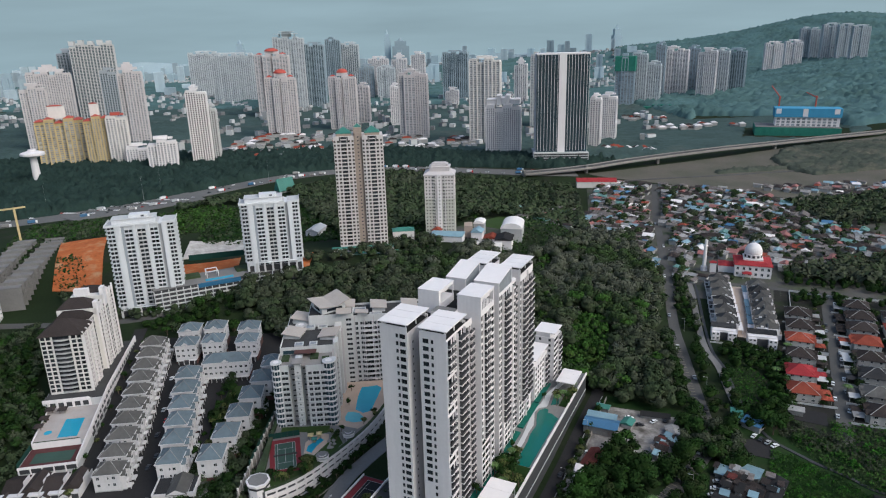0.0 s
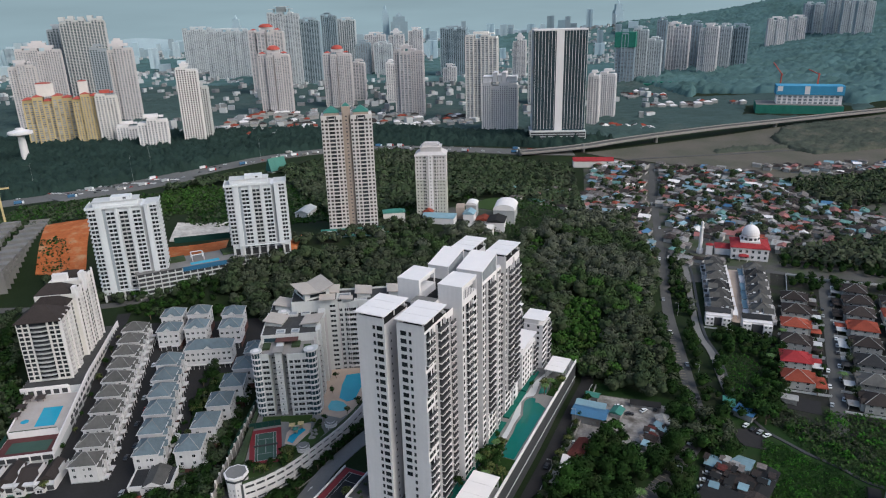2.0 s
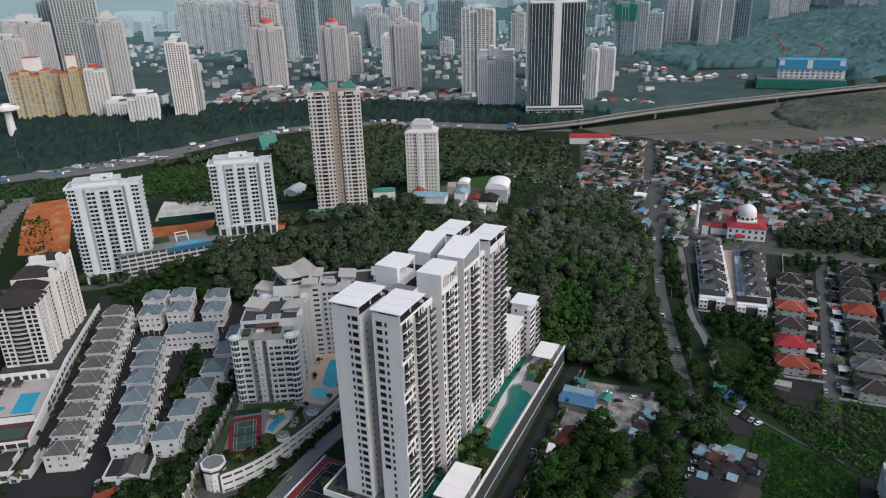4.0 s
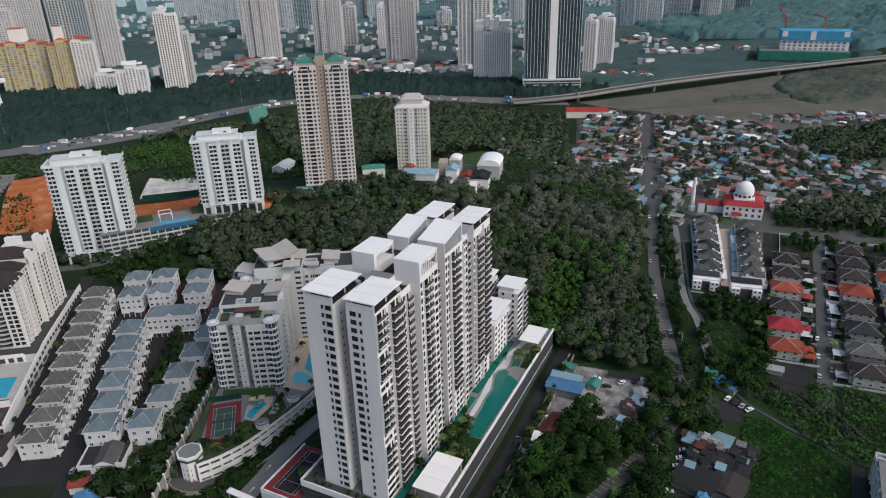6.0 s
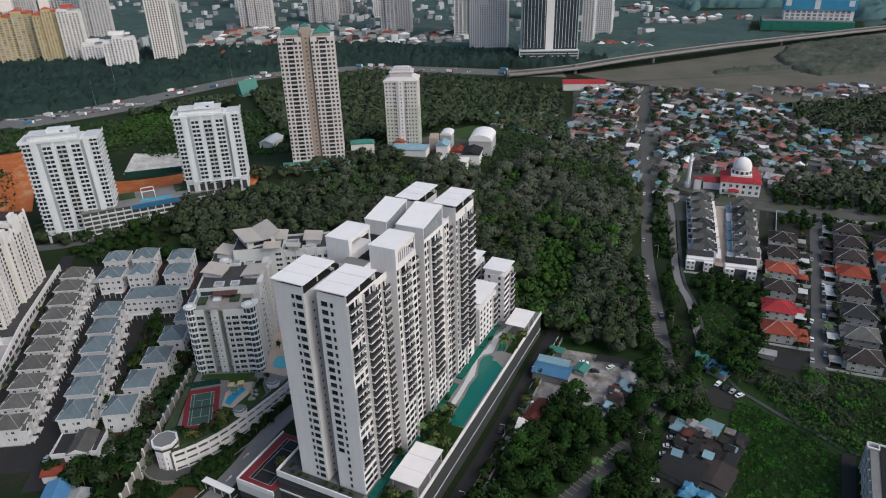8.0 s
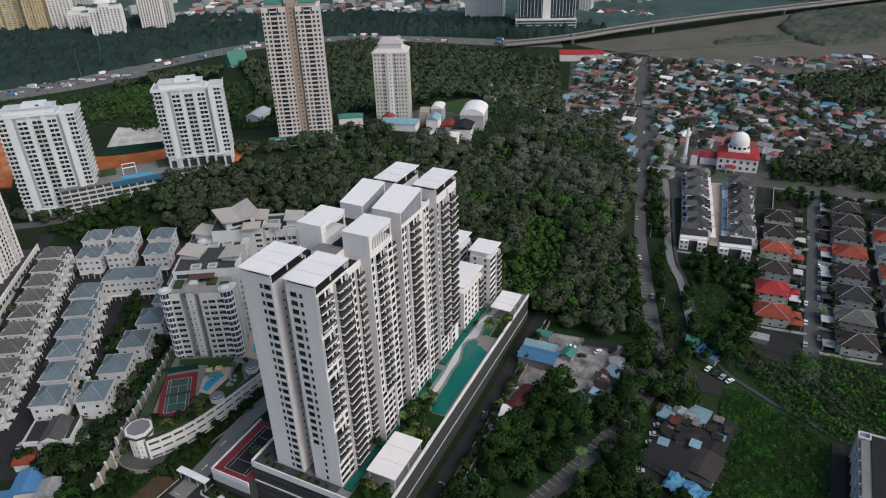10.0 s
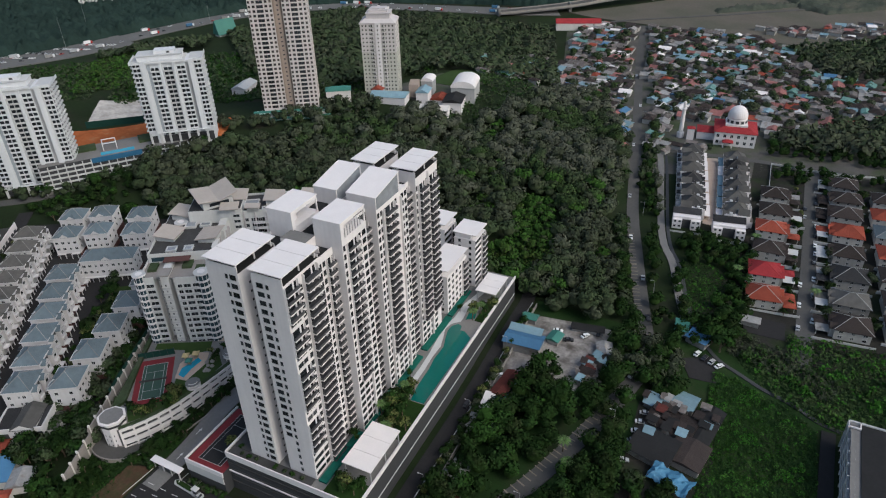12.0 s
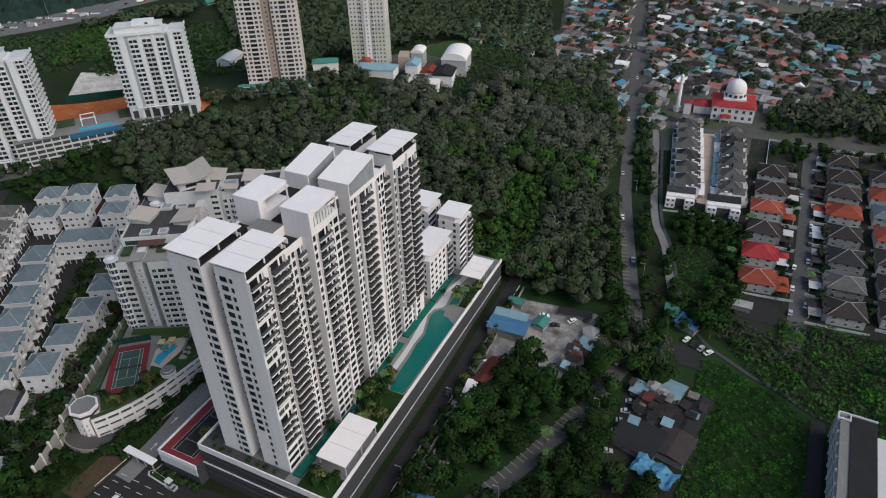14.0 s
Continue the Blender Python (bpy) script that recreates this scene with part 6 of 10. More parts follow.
def estate_court():
    g = COURT_Z
    base = thing("garden_terrace", ESTATE.copy(), "raised garden terrace with a white openwork car park wall", "terrace")
    rim = smooth_line(GARAGE, 2)
    body = [(-63, 258), (-59, 253.5)] + GARAGE + [(-27, 346), (-58.5, 318), (-59, 300)]
    part("body", Shape().prism(body, 0, g), CONCRETE, base, "concrete terrace body")
    spots = along(rim, 4.6)
    for ((a, b), _), ((d, e), _) in zip(spots, spots[1:]):
        L = math.hypot(d - a, e - b)
        m = pose(a, b, 0, 0, 0, math.degrees(math.atan2(e - b, d - a)))
        z0 = 5.2 + 0.028 * max(0, b - 258)
        w = Shape()
        for za, zb in ((z0, z0 + 0.9), (z0 + 2.0, z0 + 4.1), (z0 + 5.3, z0 + 7.2), (g - 0.2, g + 1.0)):
            if zb < g + 1.2 and za < zb:
                w.box(0, L + 0.1, -0.55, -0.1, za, min(zb, g + 1.0))
        w.box(0, 0.75, -0.75, -0.1, z0 - 0.5, g + 1.0)
        part("wall_panel", w, WHITE, base, m=m)
        # dark backing sheet that paints shade behind the openwork wall
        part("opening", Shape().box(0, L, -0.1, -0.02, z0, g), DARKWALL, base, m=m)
        part("hedge", Shape().box(0, L, 0.1, 1.5, g, g + 1.25), FOREST, base, m=m)
    tu, tv = -59.2, 256.2
    tur = part("turret", Shape().round(tu, tv, 4.7, 0, g + 3.2, 8), WHITE, base, "white octagonal stair turret")
    part("roof", Shape().round(tu, tv, 5.3, g + 3.2, g + 3.9, 8, top=1).round(tu, tv, 4.9, g + 3.9, g + 4.05, 8), WHITE, tur)
    part("roof_deck", Shape().round(tu, tv, 4.5, g + 4.05, g + 4.12, 8), CONCRETE, tur, "grey sunken roof deck")
    part("band", Shape().round(tu, tv, 4.9, g + 1.4, g + 2.3, 8), DARKWALL, tur)
    for k in range(8):
        an = radians(22.5 + 45 * k + 22.5)
        for z in (6.4, 8.8, 11.2):
            # turret openings are charcoal plates coloured like shade
            part("opening", Shape().box(-1.0, 1.0, -0.06, 0.02, 0, 0.9), DARKWALL, tur, m=pose(tu + 4.36 * math.cos(an), tv + 4.36 * math.sin(an), z, 0, 0, math.degrees(an) + 90))
    part("plaza_paving", Shape().prism([(-30, 302), (-24.8, 300.5), (-17, 296.5), (-12, 301), (-6, 312), (-1.5, 322), (3, 337), (4, 345), (-26, 345), (-27, 302)], g, g + 0.05), PLAZA, base, "pinkish pool paving")
    part("pool", Shape().prism([(-18.5, 315), (-14.5, 311), (-10.5, 312.5), (-4.5, 336), (-7, 339), (-15.5, 338), (-17.5, 328)], g + 0.05, g + 0.15), POOLBLUE, base, "bright blue swimming pool")
    part("pool", Shape().prism([(-22.5, 312.8), (-23.8, 308), (-23.2, 304.6), (-19, 302.6), (-15.2, 303), (-14.2, 307), (-16.5, 311), (-19.5, 312.8)], g + 0.05, g + 0.14), PALEPOOL, base, "pale shallow paddling pool")
    part("pool", Shape().prism([(-41, 281), (-38.5, 279), (-36.5, 284), (-33.2, 289), (-35, 291), (-38.5, 287), (-40.5, 285)], g + 0.02, g + 0.12), POOLBLUE, base, "blue splash pool")
    part("splash_paving", Shape().prism([(-42, 279), (-37, 277), (-31, 287), (-31, 294), (-38, 295), (-42, 288)], g, g + 0.02), PLAZA, base, "orange-brown play area paving")
    part("lawn", Shape().prism([(-54, 256), (-44, 260.5), (-37, 267), (-30, 275), (-24, 285), (-28, 297), (-31, 287), (-37, 277), (-41.5, 279), (-41.5, 266.5), (-58, 267)], g, g + 0.03), LAWN, base)
    part("planting", Shape().prism([(-62.5, 262), (-58, 267), (-58.2, 290), (-57.5, 312), (-59, 312), (-60, 290)], g, g + 1.3), FOREST, base, "clipped hedge strip")
    part("planting", Shape().prism([(-41, 293), (-31, 295.5), (-31, 301.5), (-55, 303), (-55, 299), (-42, 297)], g, g + 0.04), LAWN, base, "lawn below the apartments")
    for k, (u, v) in enumerate(((-37.5, 286.5), (-35.5, 290.8), (-39.5, 290))):
        q = thing("play_structure", ESTATE @ Matrix.Translation((u, v, g + 0.02)), "small yellow and orange water play structure", "play equipment", "play structures")
        part("deck", Shape().box(-0.8, 0.8, -0.8, 0.8, 1.2, 1.4), YELLOW, q)
        part("roof", Shape().hip(-0.9, 0.9, -0.9, 0.9, 2.9, 0.9), YELLOW if k else GREENROOF, q)
        for a in (-0.7, 0.6):
            for d in (-0.7, 0.6):
                part("post", Shape().box(a, a + 0.12, d, d + 0.12, 0, 2.9), BLUEROOF, q)
    rk = np.random.default_rng(5)
    for k in range(7):
        u, v = -29.5 + rk.normal(0, 1.3), 284.5 + rk.normal(0, 2)
        solo("boulder", Shape().round(0, 0, 1.3, -0.3, 0.6, 7, r2=1.1).round(0, 0, 1.1, 0.6, 1.3, 7, r2=0.5), DECK, "pale grey garden boulder beside the pool", "rock", "garden boulders", m=ESTATE @ Matrix.Translation((u, v, g)) @ Matrix.Rotation(k, 4, "Z") @ Matrix.Diagonal((0.75, 0.6 + 0.08 * k, 0.7, 1)))
    ct = thing("tennis_court", ESTATE @ pose(-50.4, 278.6, 0, 0, 0, 8), "red and green tennis court with white lines", "tennis court")
    part("surface", Shape().box(-7.2, 7.2, -13.2, 13.8, g, g + 0.06), COURTRED, ct, "red coated surround")
    part("court", Shape().box(-4.8, 4.8, -10.6, 10.6, g + 0.06, g + 0.09), COURTGREEN, ct, "green coated playing court")
    for a, b, d, e in ((-4.8, 4.8, -10.6, -10.4), (-4.8, 4.8, 10.4, 10.6), (-4.8, -4.65, -10.4, 10.4), (4.65, 4.8, -10.4, 10.4), (-3.6, -3.45, -10.4, 10.4), (3.45, 3.6, -10.4, 10.4), (-3.45, 3.45, -5.7, -5.55), (-3.45, 3.45, 5.55, 5.7), (-0.08, 0.08, -5.55, 5.55)):
        part("line", Shape().box(a, b, d, e, g + 0.09, g + 0.11), COURTLINE, ct)
    part("net", Shape().box(-5.4, 5.4, -0.04, 0.04, g + 0.11, g + 1.0), DARKWALL, ct)
    part("screen", Shape().box(-7.6, 7.2, 15.6, 15.75, g, g + 3.0), HOARD, ct, "green wind screen")
    for k in range(6):
        part("screen_post", Shape().box(-7.6 + k * 2.95, -7.48 + k * 2.95, 15.5, 15.6, g, g + 3.8), DARKWALL, ct)
    for u, v, r in ((-32.6, 271.8, 3.0), (-21.2, 289.2, 3.0), (-0.8, 325, 3.0)):
        p = thing("pavilion", ESTATE @ Matrix.Translation((u, v, g)), "small white round garden pavilion with a ring roof", "pavilion", "garden pavilions")
        part("roof", Shape().round(0, 0, r, 2.9, 3.5, 10, top=1).round(0, 0, r * 0.62, 3.5, 3.9, 10, top=1), [WHITE, CONCRETE], p)
        part("ring", Shape().round(0, 0, r * 0.95, 1.4, 1.8, 10), WHITE, p)
        for k in range(6):
            part("post", Shape().round(r * 0.8 * math.cos(k * 1.05), r * 0.8 * math.sin(k * 1.05), 0.15, 0, 2.9, 6), WHITE, p)


estate_court()


def estate_edges():
    ramp = thing("ramp", ESTATE.copy(), "curved grey car park ramp with a white parapet", "ramp")
    line = smooth_line([(-63.5, 292), (-65, 274), (-66.2, 262), (-66, 254), (-62.5, 249.6), (-57, 247.8), (-50, 249.6), (-43, 254.2), (-36.5, 260), (-30, 267), (-21, 278), (-11.5, 292), (-4, 306)], 2)
    top = [(u, v, 5.4 + max(0, 0.05 * (-u - 45)) + 0.012 * max(0, v - 270)) for u, v in line]

    def lane(points, inner, outer, lift, drop):
        vs, fs = [], []
        for k, (u, v, z) in enumerate(points):
            a, b = points[max(0, k - 1)], points[min(len(points) - 1, k + 1)]
            dx, dy = b[0] - a[0], b[1] - a[1]
            L = math.hypot(dx, dy)
            nx, ny = dy / L, -dx / L
            vs += [(u + nx * inner, v + ny * inner, z + lift), (u + nx * outer, v + ny * outer, z + lift), (u + nx * outer, v + ny * outer, z - drop), (u + nx * inner, v + ny * inner, z - drop)]
        for k in range(len(points) - 1):
            i = 4 * k
            for j in range(4):
                fs.append((i + j, i + (j + 1) % 4, i + 4 + (j + 1) % 4, i + 4 + j))
        return np.array(vs), np.array(fs)
    part("deck", fast_mesh("deck", *lane(top, -3.2, 3.2, 0.0, 3.0), [PALEROAD]), None, ramp, "worn grey ramp surface")
    part("parapet", fast_mesh("parapet", *lane(top, 3.2, 3.6, 0.9, 3.0), [DECK]), None, ramp, "pale ramp parapet")
    part("kerb", fast_mesh("kerb", *lane(top[6:], -3.6, -3.2, 0.3, 3.0), [DECK]), None, ramp)
    wall = thing("retaining_wall", ESTATE.copy(), "long pale retaining wall with pillars beside the terrace", "wall")
    wa, wb = (-70.4, 233.5), (-59.6, 322.0)
    wl = math.hypot(wb[0] - wa[0], wb[1] - wa[1])
    wm = pose(wa[0], wa[1], 0, 0, 0, math.degrees(math.atan2(wb[1] - wa[1], wb[0] - wa[0])))
    part("panel", Shape().box(0, 20, -0.2, 0.2, 0, 12.4).box(20, wl, -0.2, 0.2, 0, 14.6), DECK, wall, m=wm)
    part("mesh_fence", Shape().box(40, wl - 4, 0.5, 0.55, 11, 16.2), HOARD, wall, "dark green mesh fence", m=wm)
    post = Shape().box(-0.3, 0.3, -0.35, 0.35, 0, 15.6).mesh("pillar", OFFWHITE)
    for k in range(18):
        part("pillar", post, None, wall, m=wm @ pose(0.5 + k * 5.2, 0, 0 if k > 3 else -2.2))
    gate = thing("gatehouse", pose(-156, 184.3, gz(-156, 184), 0, 0, -2), "long white flat-roofed entrance canopy", "gatehouse")
    part("roof", Shape().slope(-7.2, 7.2, -1.3, 1.3, 4.6, 4.6, 0.4), PANEL, gate)
    for x in (-6.5, -2, 2, 6.2):
        part("post", Shape().box(x, x + 0.35, -0.9, -0.55, -0.5, 4.2), GREYWALL, gate)
    part("booth", Shape().box(-1.5, 1.5, -0.5, 1.2, -0.5, 3.0), DARKWALL, gate)
    for x, y, w, d, m, lab in ((-212, 157, 9, 11, BLUEROOF, "shop with a bright blue roof"), (-224, 164.5, 7, 6, REDTILE, "shop with a red roof"), (-201, 158, 7, 8, ZINC, "shop with a grey roof"), (-214, 146, 10, 8, BLUEROOF, "shop with a blue roof"), (-200, 149, 6, 5, REDTILE, "stall with a red awning")):
        z = gz(x, y)
        h = solo("shop", Shape().box(-w / 2, w / 2, -d / 2, d / 2, -2, 4), OFFWHITE, lab, "shop", m=pose(x, y, z, 0, 0, 35))
        part("roof", Shape().hip(-w / 2, w / 2, -d / 2, d / 2, 4.1, 1.3, gable=True, over=0.6, thick=0.12), m, h)
    lanes = thing("lane_marking", pose(0, 0, 0), "white dashed lane markings on the entrance road", "road marking")
    for y in (164.5, 167.7, 170.9, 174.1, 177.3):
        for k in range(6):
            x = -161.2 + k * 5.6 + (y - 164) * 0.25
            part("dash", Shape().box(-1.3, 1.3, -0.09, 0.09, 0, 0.03), PAINT, lanes, m=pose(x, y, gz(x, y) + 0.75, 0, 0, 2))
    part("edge_line", Shape().box(-13.2, 0, -0.1, 0.1, 0, 0.12), PAINT, lanes, m=pose(-162.2, 182.6, gz(-162, 178) + 0.75, 0, 0, 85))
    for x, y, yaw in ((-158.6, 203, 100), (-157.2, 191, 100)):
        part("arrow", Shape().prism([(-0.15, -1.8), (0.15, -1.8), (0.15, 0.5), (0.6, 0.5), (0, 1.8), (-0.6, 0.5), (-0.15, 0.5)], 0, 0.03), PAINT, lanes, m=pose(x, y, gz(x, y) + 0.85, 0, 0, yaw - 100))
    isle = thing("traffic_island", pose(-144.5, 181.6, gz(-144, 181), 0, 0, -6), "long kerbed traffic island with planting and a barrier", "traffic island")
    part("kerb", Shape().prism([(-7, 0), (-6, -1.2), (7, -1.0), (7.5, 0), (7, 1.0), (-6, 1.2)], 0.4, 1.0), PALEGREY, isle, "pale painted kerb")
    part("planting", Shape().prism([(-6, 0), (-5, -0.8), (2, -0.7), (2, 0.7), (-5, 0.8)], 1.0, 1.7), NEARLEAF, isle, "low clipped planting")
    part("booth", Shape().box(3.5, 5.5, -0.7, 0.7, 1.0, 3.4), DARKWALL, isle, "dark guard booth")
    part("booth_roof", Shape().box(3.2, 5.8, -1.0, 1.0, 3.4, 3.6), PALEGREY, isle)
    for x in (-4.5, 2.6):
        part("barrier", Shape().box(x, x + 0.15, -0.15, 0.15, 1.0, 2.0).box(x, x + 0.08, 0.15, 4.2, 1.8, 1.92), PAINT, isle)


estate_edges()

# ---- neighbouring towers ----
def brown_roofed_tower():
    m = pose(-344, 203.5, 0, 0, 0, 36)
    c = thing("apartment_tower", m, "white apartment tower with dark brown hipped roofs on a podium", "apartment building")
    z0 = 15.0
    for x0, x1, y0, y1, top in ((0, 21.5, 0, 17, 50), (1.5, 20, 17, 27, 51), (0.5, 22, 27, 41, 54), (4, 22.5, 41, 57, 57)):
        part("wall", Shape().box(x0, x1, y0, y1, z0, top), OFFWHITE, c, "off-white painted wall")
    for x0, x1, y0, y1, z, h, o in ((0, 21.5, 0, 17, 50, 6.6, 0.9), (1.5, 20, 18, 27, 51.2, 4.4, 0.4), (0.5, 20, 28, 40, 54.2, 5.0, 0.3), (6, 21, 46, 57, 57.2, 3.0, 0.3)):
        part("roof", Shape().hip(x0, x1, y0, y1, z, h, over=o), BROWNTILE, c, "dark brown tiled hipped roof")
    for x0, x1, y0, y1, z in ((6, 14, 42, 45, 61), (20.5, 22.6, 27, 31, 58), (20.5, 22.7, 41, 46, 61.5)):
        part("gable_wall", Shape().box(x0, x1, y0, y1, 50, z), WHITE, c, "white stepped gable")
    s = grid_spots((0, 0), (21.5, 0), z0 + 1.0, 13, 2.6, [(1.5, 2.1, 1.8, 0.5), (4.4, 2.1, 1.8, 0.5), (17.1, 2.1, 1.8, 0.5), (20.0, 2.1, 1.8, 0.5)])
    s += grid_spots((22, 27), (22, 41), z0 + 1, 14, 2.6, even_cols(14, 5, 1.5, 1.6, 0.6)) + grid_spots((22.5, 41), (22.5, 57), z0 + 1, 15, 2.6, even_cols(16, 5, 1.5, 1.6, 0.6))
    s += grid_spots((21.5, 0), (21.5, 17), z0 + 1, 13, 2.6, even_cols(17, 5, 1.3, 1.5, 0.6)) + grid_spots((20, 17), (20, 27), z0 + 1, 13, 2.6, even_cols(10, 3, 1.8, 1.8, 0.4))
    put_windows(c, s, 120, DARKWALL)
    bay = Shape().prism([(-4.0, 0), (-4.0, -0.9), (-1.6, -1.8), (1.6, -1.8), (4.0, -0.9), (4.0, 0)], 0, 0.55)
    bay.quad((-4.2, -0.05, 0.5), (4.2, -0.05, 0.5), (4.2, -0.05, 2.5), (-4.2, -0.05, 2.5), mi=1)
    bay.box(-3.9, 3.9, -0.5, -0.06, 0.56, 1.0, mi=2)
    bay = bay.mesh("balcony", [GREYWALL, GLASS, RAIL])
    for i in range(13):
        part("balcony", bay, None, c, m=pose(10.7, 0, z0 + 1 + i * 2.6))
    put_balconies(c, (21.5, 0), (21.5, 17), 13.5, z0 + 1, 13, 2.6, 3.2, 1.2, 0, OFFWHITE)
    put_balconies(c, (21.5, 0), (21.5, 17), 4.0, z0 + 1, 13, 2.6, 2.6, 1.0, 0, PINKWHITE)
    for x, y, t in ((21.5, 0.2, 51), (21.5, 6.2, 51), (21.5, 11.4, 51), (21.5, 16.4, 51), (22, 27.2, 56), (22, 32, 56), (22, 36, 56), (22, 40.4, 57), (22.5, 46.5, 60), (22.5, 51, 58), (22.5, 56.4, 59)):
        part("fin", Shape().box(x, x + 1.0, y, y + 0.4, z0, t), WHITE, c, "white vertical fin")
    put_balconies(c, (22, 27), (22, 41), 7, z0 + 1, 14, 2.6, 3.2, 1.3, 0, OFFWHITE)
    put_balconies(c, (22.5, 41), (22.5, 57), 8, z0 + 1, 15, 2.6, 3.2, 1.3, 0, OFFWHITE)
    p = thing("podium", m.copy(), "white podium car park with a pool deck and a faded court", "podium")
    part("body", Shape().prism([(-2, -8), (30.0, -8), (28.7, 66), (-2, 66)], -3, z0).prism([(4.9, -43.6), (30.6, -43.6), (30.0, -8), (1.3, -8)], -3, 11.0).prism([(4, -60.3), (30.9, -60.3), (30.6, -43.6), (4, -43.6)], -3, 8.2), PALEGREY, p, "pale grey podium walls")
    part("roof_deck", Shape().prism([(-1.9, -7.9), (29.4, -7.9), (28.2, 65.9), (-1.9, 65.9)], z0, z0 + 0.05), ROOFGREY, p, "grey podium roof")

    def lean_wall(a, b, t, lows, highs):
        """A wall between two plan points whose top and bottom may rise from one end to the other."""
        w = Shape()
        w.v += [(a[0], a[1], lows[0]), (a[0] + t, a[1], lows[0]), (b[0] + t, b[1], lows[1]), (b[0], b[1], lows[1]), (a[0], a[1], highs[0]), (a[0] + t, a[1], highs[0]), (b[0] + t, b[1], highs[1]), (b[0], b[1], highs[1])]
        w.f += [(0, 1, 5, 4), (1, 2, 6, 5), (2, 3, 7, 6), (3, 0, 4, 7), (4, 5, 6, 7), (3, 2, 1, 0)]
        w.m += [0] * 6
        return w
    part("parapet", lean_wall((30.4, -60.5), (29.4, 0), 0.55, (7.5, 11.0), (10.6, 17.6)), WHITE, p, "white side wall with a slanting top")
    part("parapet", lean_wall((29.4, 0), (28.3, 66), 0.55, (11.0, 11.0), (17.6, 18.3)), WHITE, p, "long white side wall")
    part("parapet", lean_wall((4.6, -43.6), (1.0, -8), 0.3, (9, 9), (12.0, 12.2)), WHITE, p)
    part("parapet", Shape().box(4.9, 27.5, -43.95, -43.6, 8.2, 11.6), WHITE, p)
    part("parapet", Shape().box(-2, 22, -8.4, -8, 14, 16), WHITE, p)
    part("court_wall", Shape().box(4, 31, -60.75, -60.35, 7.9, 9.1), WHITE, p, "low white court wall")
    for i in range(6):
        part("court_pier", Shape().box(4.2 + i * 5.2, 4.7 + i * 5.2, -60.9, -60.4, 4.5, 8.0), WHITE, p)
    # closed body; the lower deck's shade is a dark sheet
    part("opening", Shape().box(4.2, 30.5, -60.45, -60.3, 5.4, 7.8), DARKWALL, p, "dark panel for lower deck shade")
    part("court_fence", Shape().box(4.0, 4.08, -60.2, -44, 8.2, 11.0), HOARD, p, "green court fence")
    part("planter", Shape().box(5.5, 27, -43.5, -42.9, 11.05, 11.7), NEARLEAF, p, "row of clipped plants")
    for i in range(6):
        part("pier", Shape().box(0.5 + i * 4.2, 1.6 + i * 4.2, -8.8, -8.0, 11, z0 + 0.6), WHITE, p)
    # arcade shade painted as one charcoal sheet behind the piers
    part("opening", Shape().box(0, 22, -8.1, -8, 11.2, 14.0), DARKWALL, p, "dark panel for arcade shade")
    part("deck", Shape().prism([(4.9, -43.55), (29.6, -43.55), (29.3, -8.9), (1.4, -8.9)], 11.0, 11.05), POOLDECK, p, "grey paved pool deck")
    part("pool", Shape().prism([(15.4, -39.8), (24.8, -40.2), (23.3, -22.3), (13.9, -22)], 11.05, 11.15), POOLBLUE, p, "bright blue swimming pool")
    part("pool", Shape().round(9, -34, 1.9, 11.05, 11.15, 14), POOLBLUE, p, "small round paddling pool")
    part("court", Shape().box(4.3, 30.2, -60.2, -44, 8.2, 8.25), OLDRED, p, "faded red court surround")
    part("court", Shape().box(8, 26.6, -57, -48.2, 8.25, 8.28), COURTGREEN, p, "faded green playing court")
    for i in range(22):
        y = -34 + i * 4.5
        # wall openings are dark plates that imitate shade inside
        part("opening", Shape().box(-0.03, 0.06, 0, 3, -0.9, 0.9), DARKWALL, p, m=pose(29.95 - y * (0.0167 if y > 0 else 0.0165), y, 14.4 + min(0, y) * 0.115, 0, 0, 0.95))
    for i in range(14):
        for z in (5.5, 9.0):
            y = -36 + i * 7.2
            part("opening", Shape().box(-0.1, 0.06, 0, 4.5, 0, 2.0), DARKWALL, p, m=pose(30.02 - y * 0.0176, y, z + min(0, y) * 0.05, 0, 0, 1.0))
    for x, y in ((3.5, -13), (3.5, -22), (3.5, -30), (10, -14)):
        g = thing("gazebo", m @ Matrix.Translation((x, y, 11.05)), "small brown-roofed gazebo on the pool deck", "gazebo", "gazebos by the pool")
        part("roof", Shape().hip(-1.8, 1.8, -1.8, 1.8, 2.4, 1.2), BROWNTILE, g)
        for a in (-1.4, 1.3):
            for d in (-1.4, 1.3):
                part("post", Shape().box(a, a + 0.12, d, d + 0.12, 0, 2.2), BROWNBRICK, g)


brown_roofed_tower()


def bay_front(w):
    """One storey of a slab tower's bay: white parapet, dark glazing with mullions behind it."""
    s = Shape()
    s.box(-w / 2, w / 2, -1.1, 0, -0.15, 0.1)
    s.box(-w / 2, w / 2, -1.15, -1.02, 0.1, 0.95)
    s.box(-w / 2, -w / 2 + 0.12, -1.02, 0, 0.1, 0.95).box(w / 2 - 0.12, w / 2, -1.02, 0, 0.1, 0.95)
    s.quad((-w * 0.44, -0.04, 0.2), (w * 0.44, -0.04, 0.2), (w * 0.44, -0.04, 2.45), (-w * 0.44, -0.04, 2.45), mi=1)
    s.box(-0.18, 0.18, -0.3, 0, 0.1, 2.6)
    return s


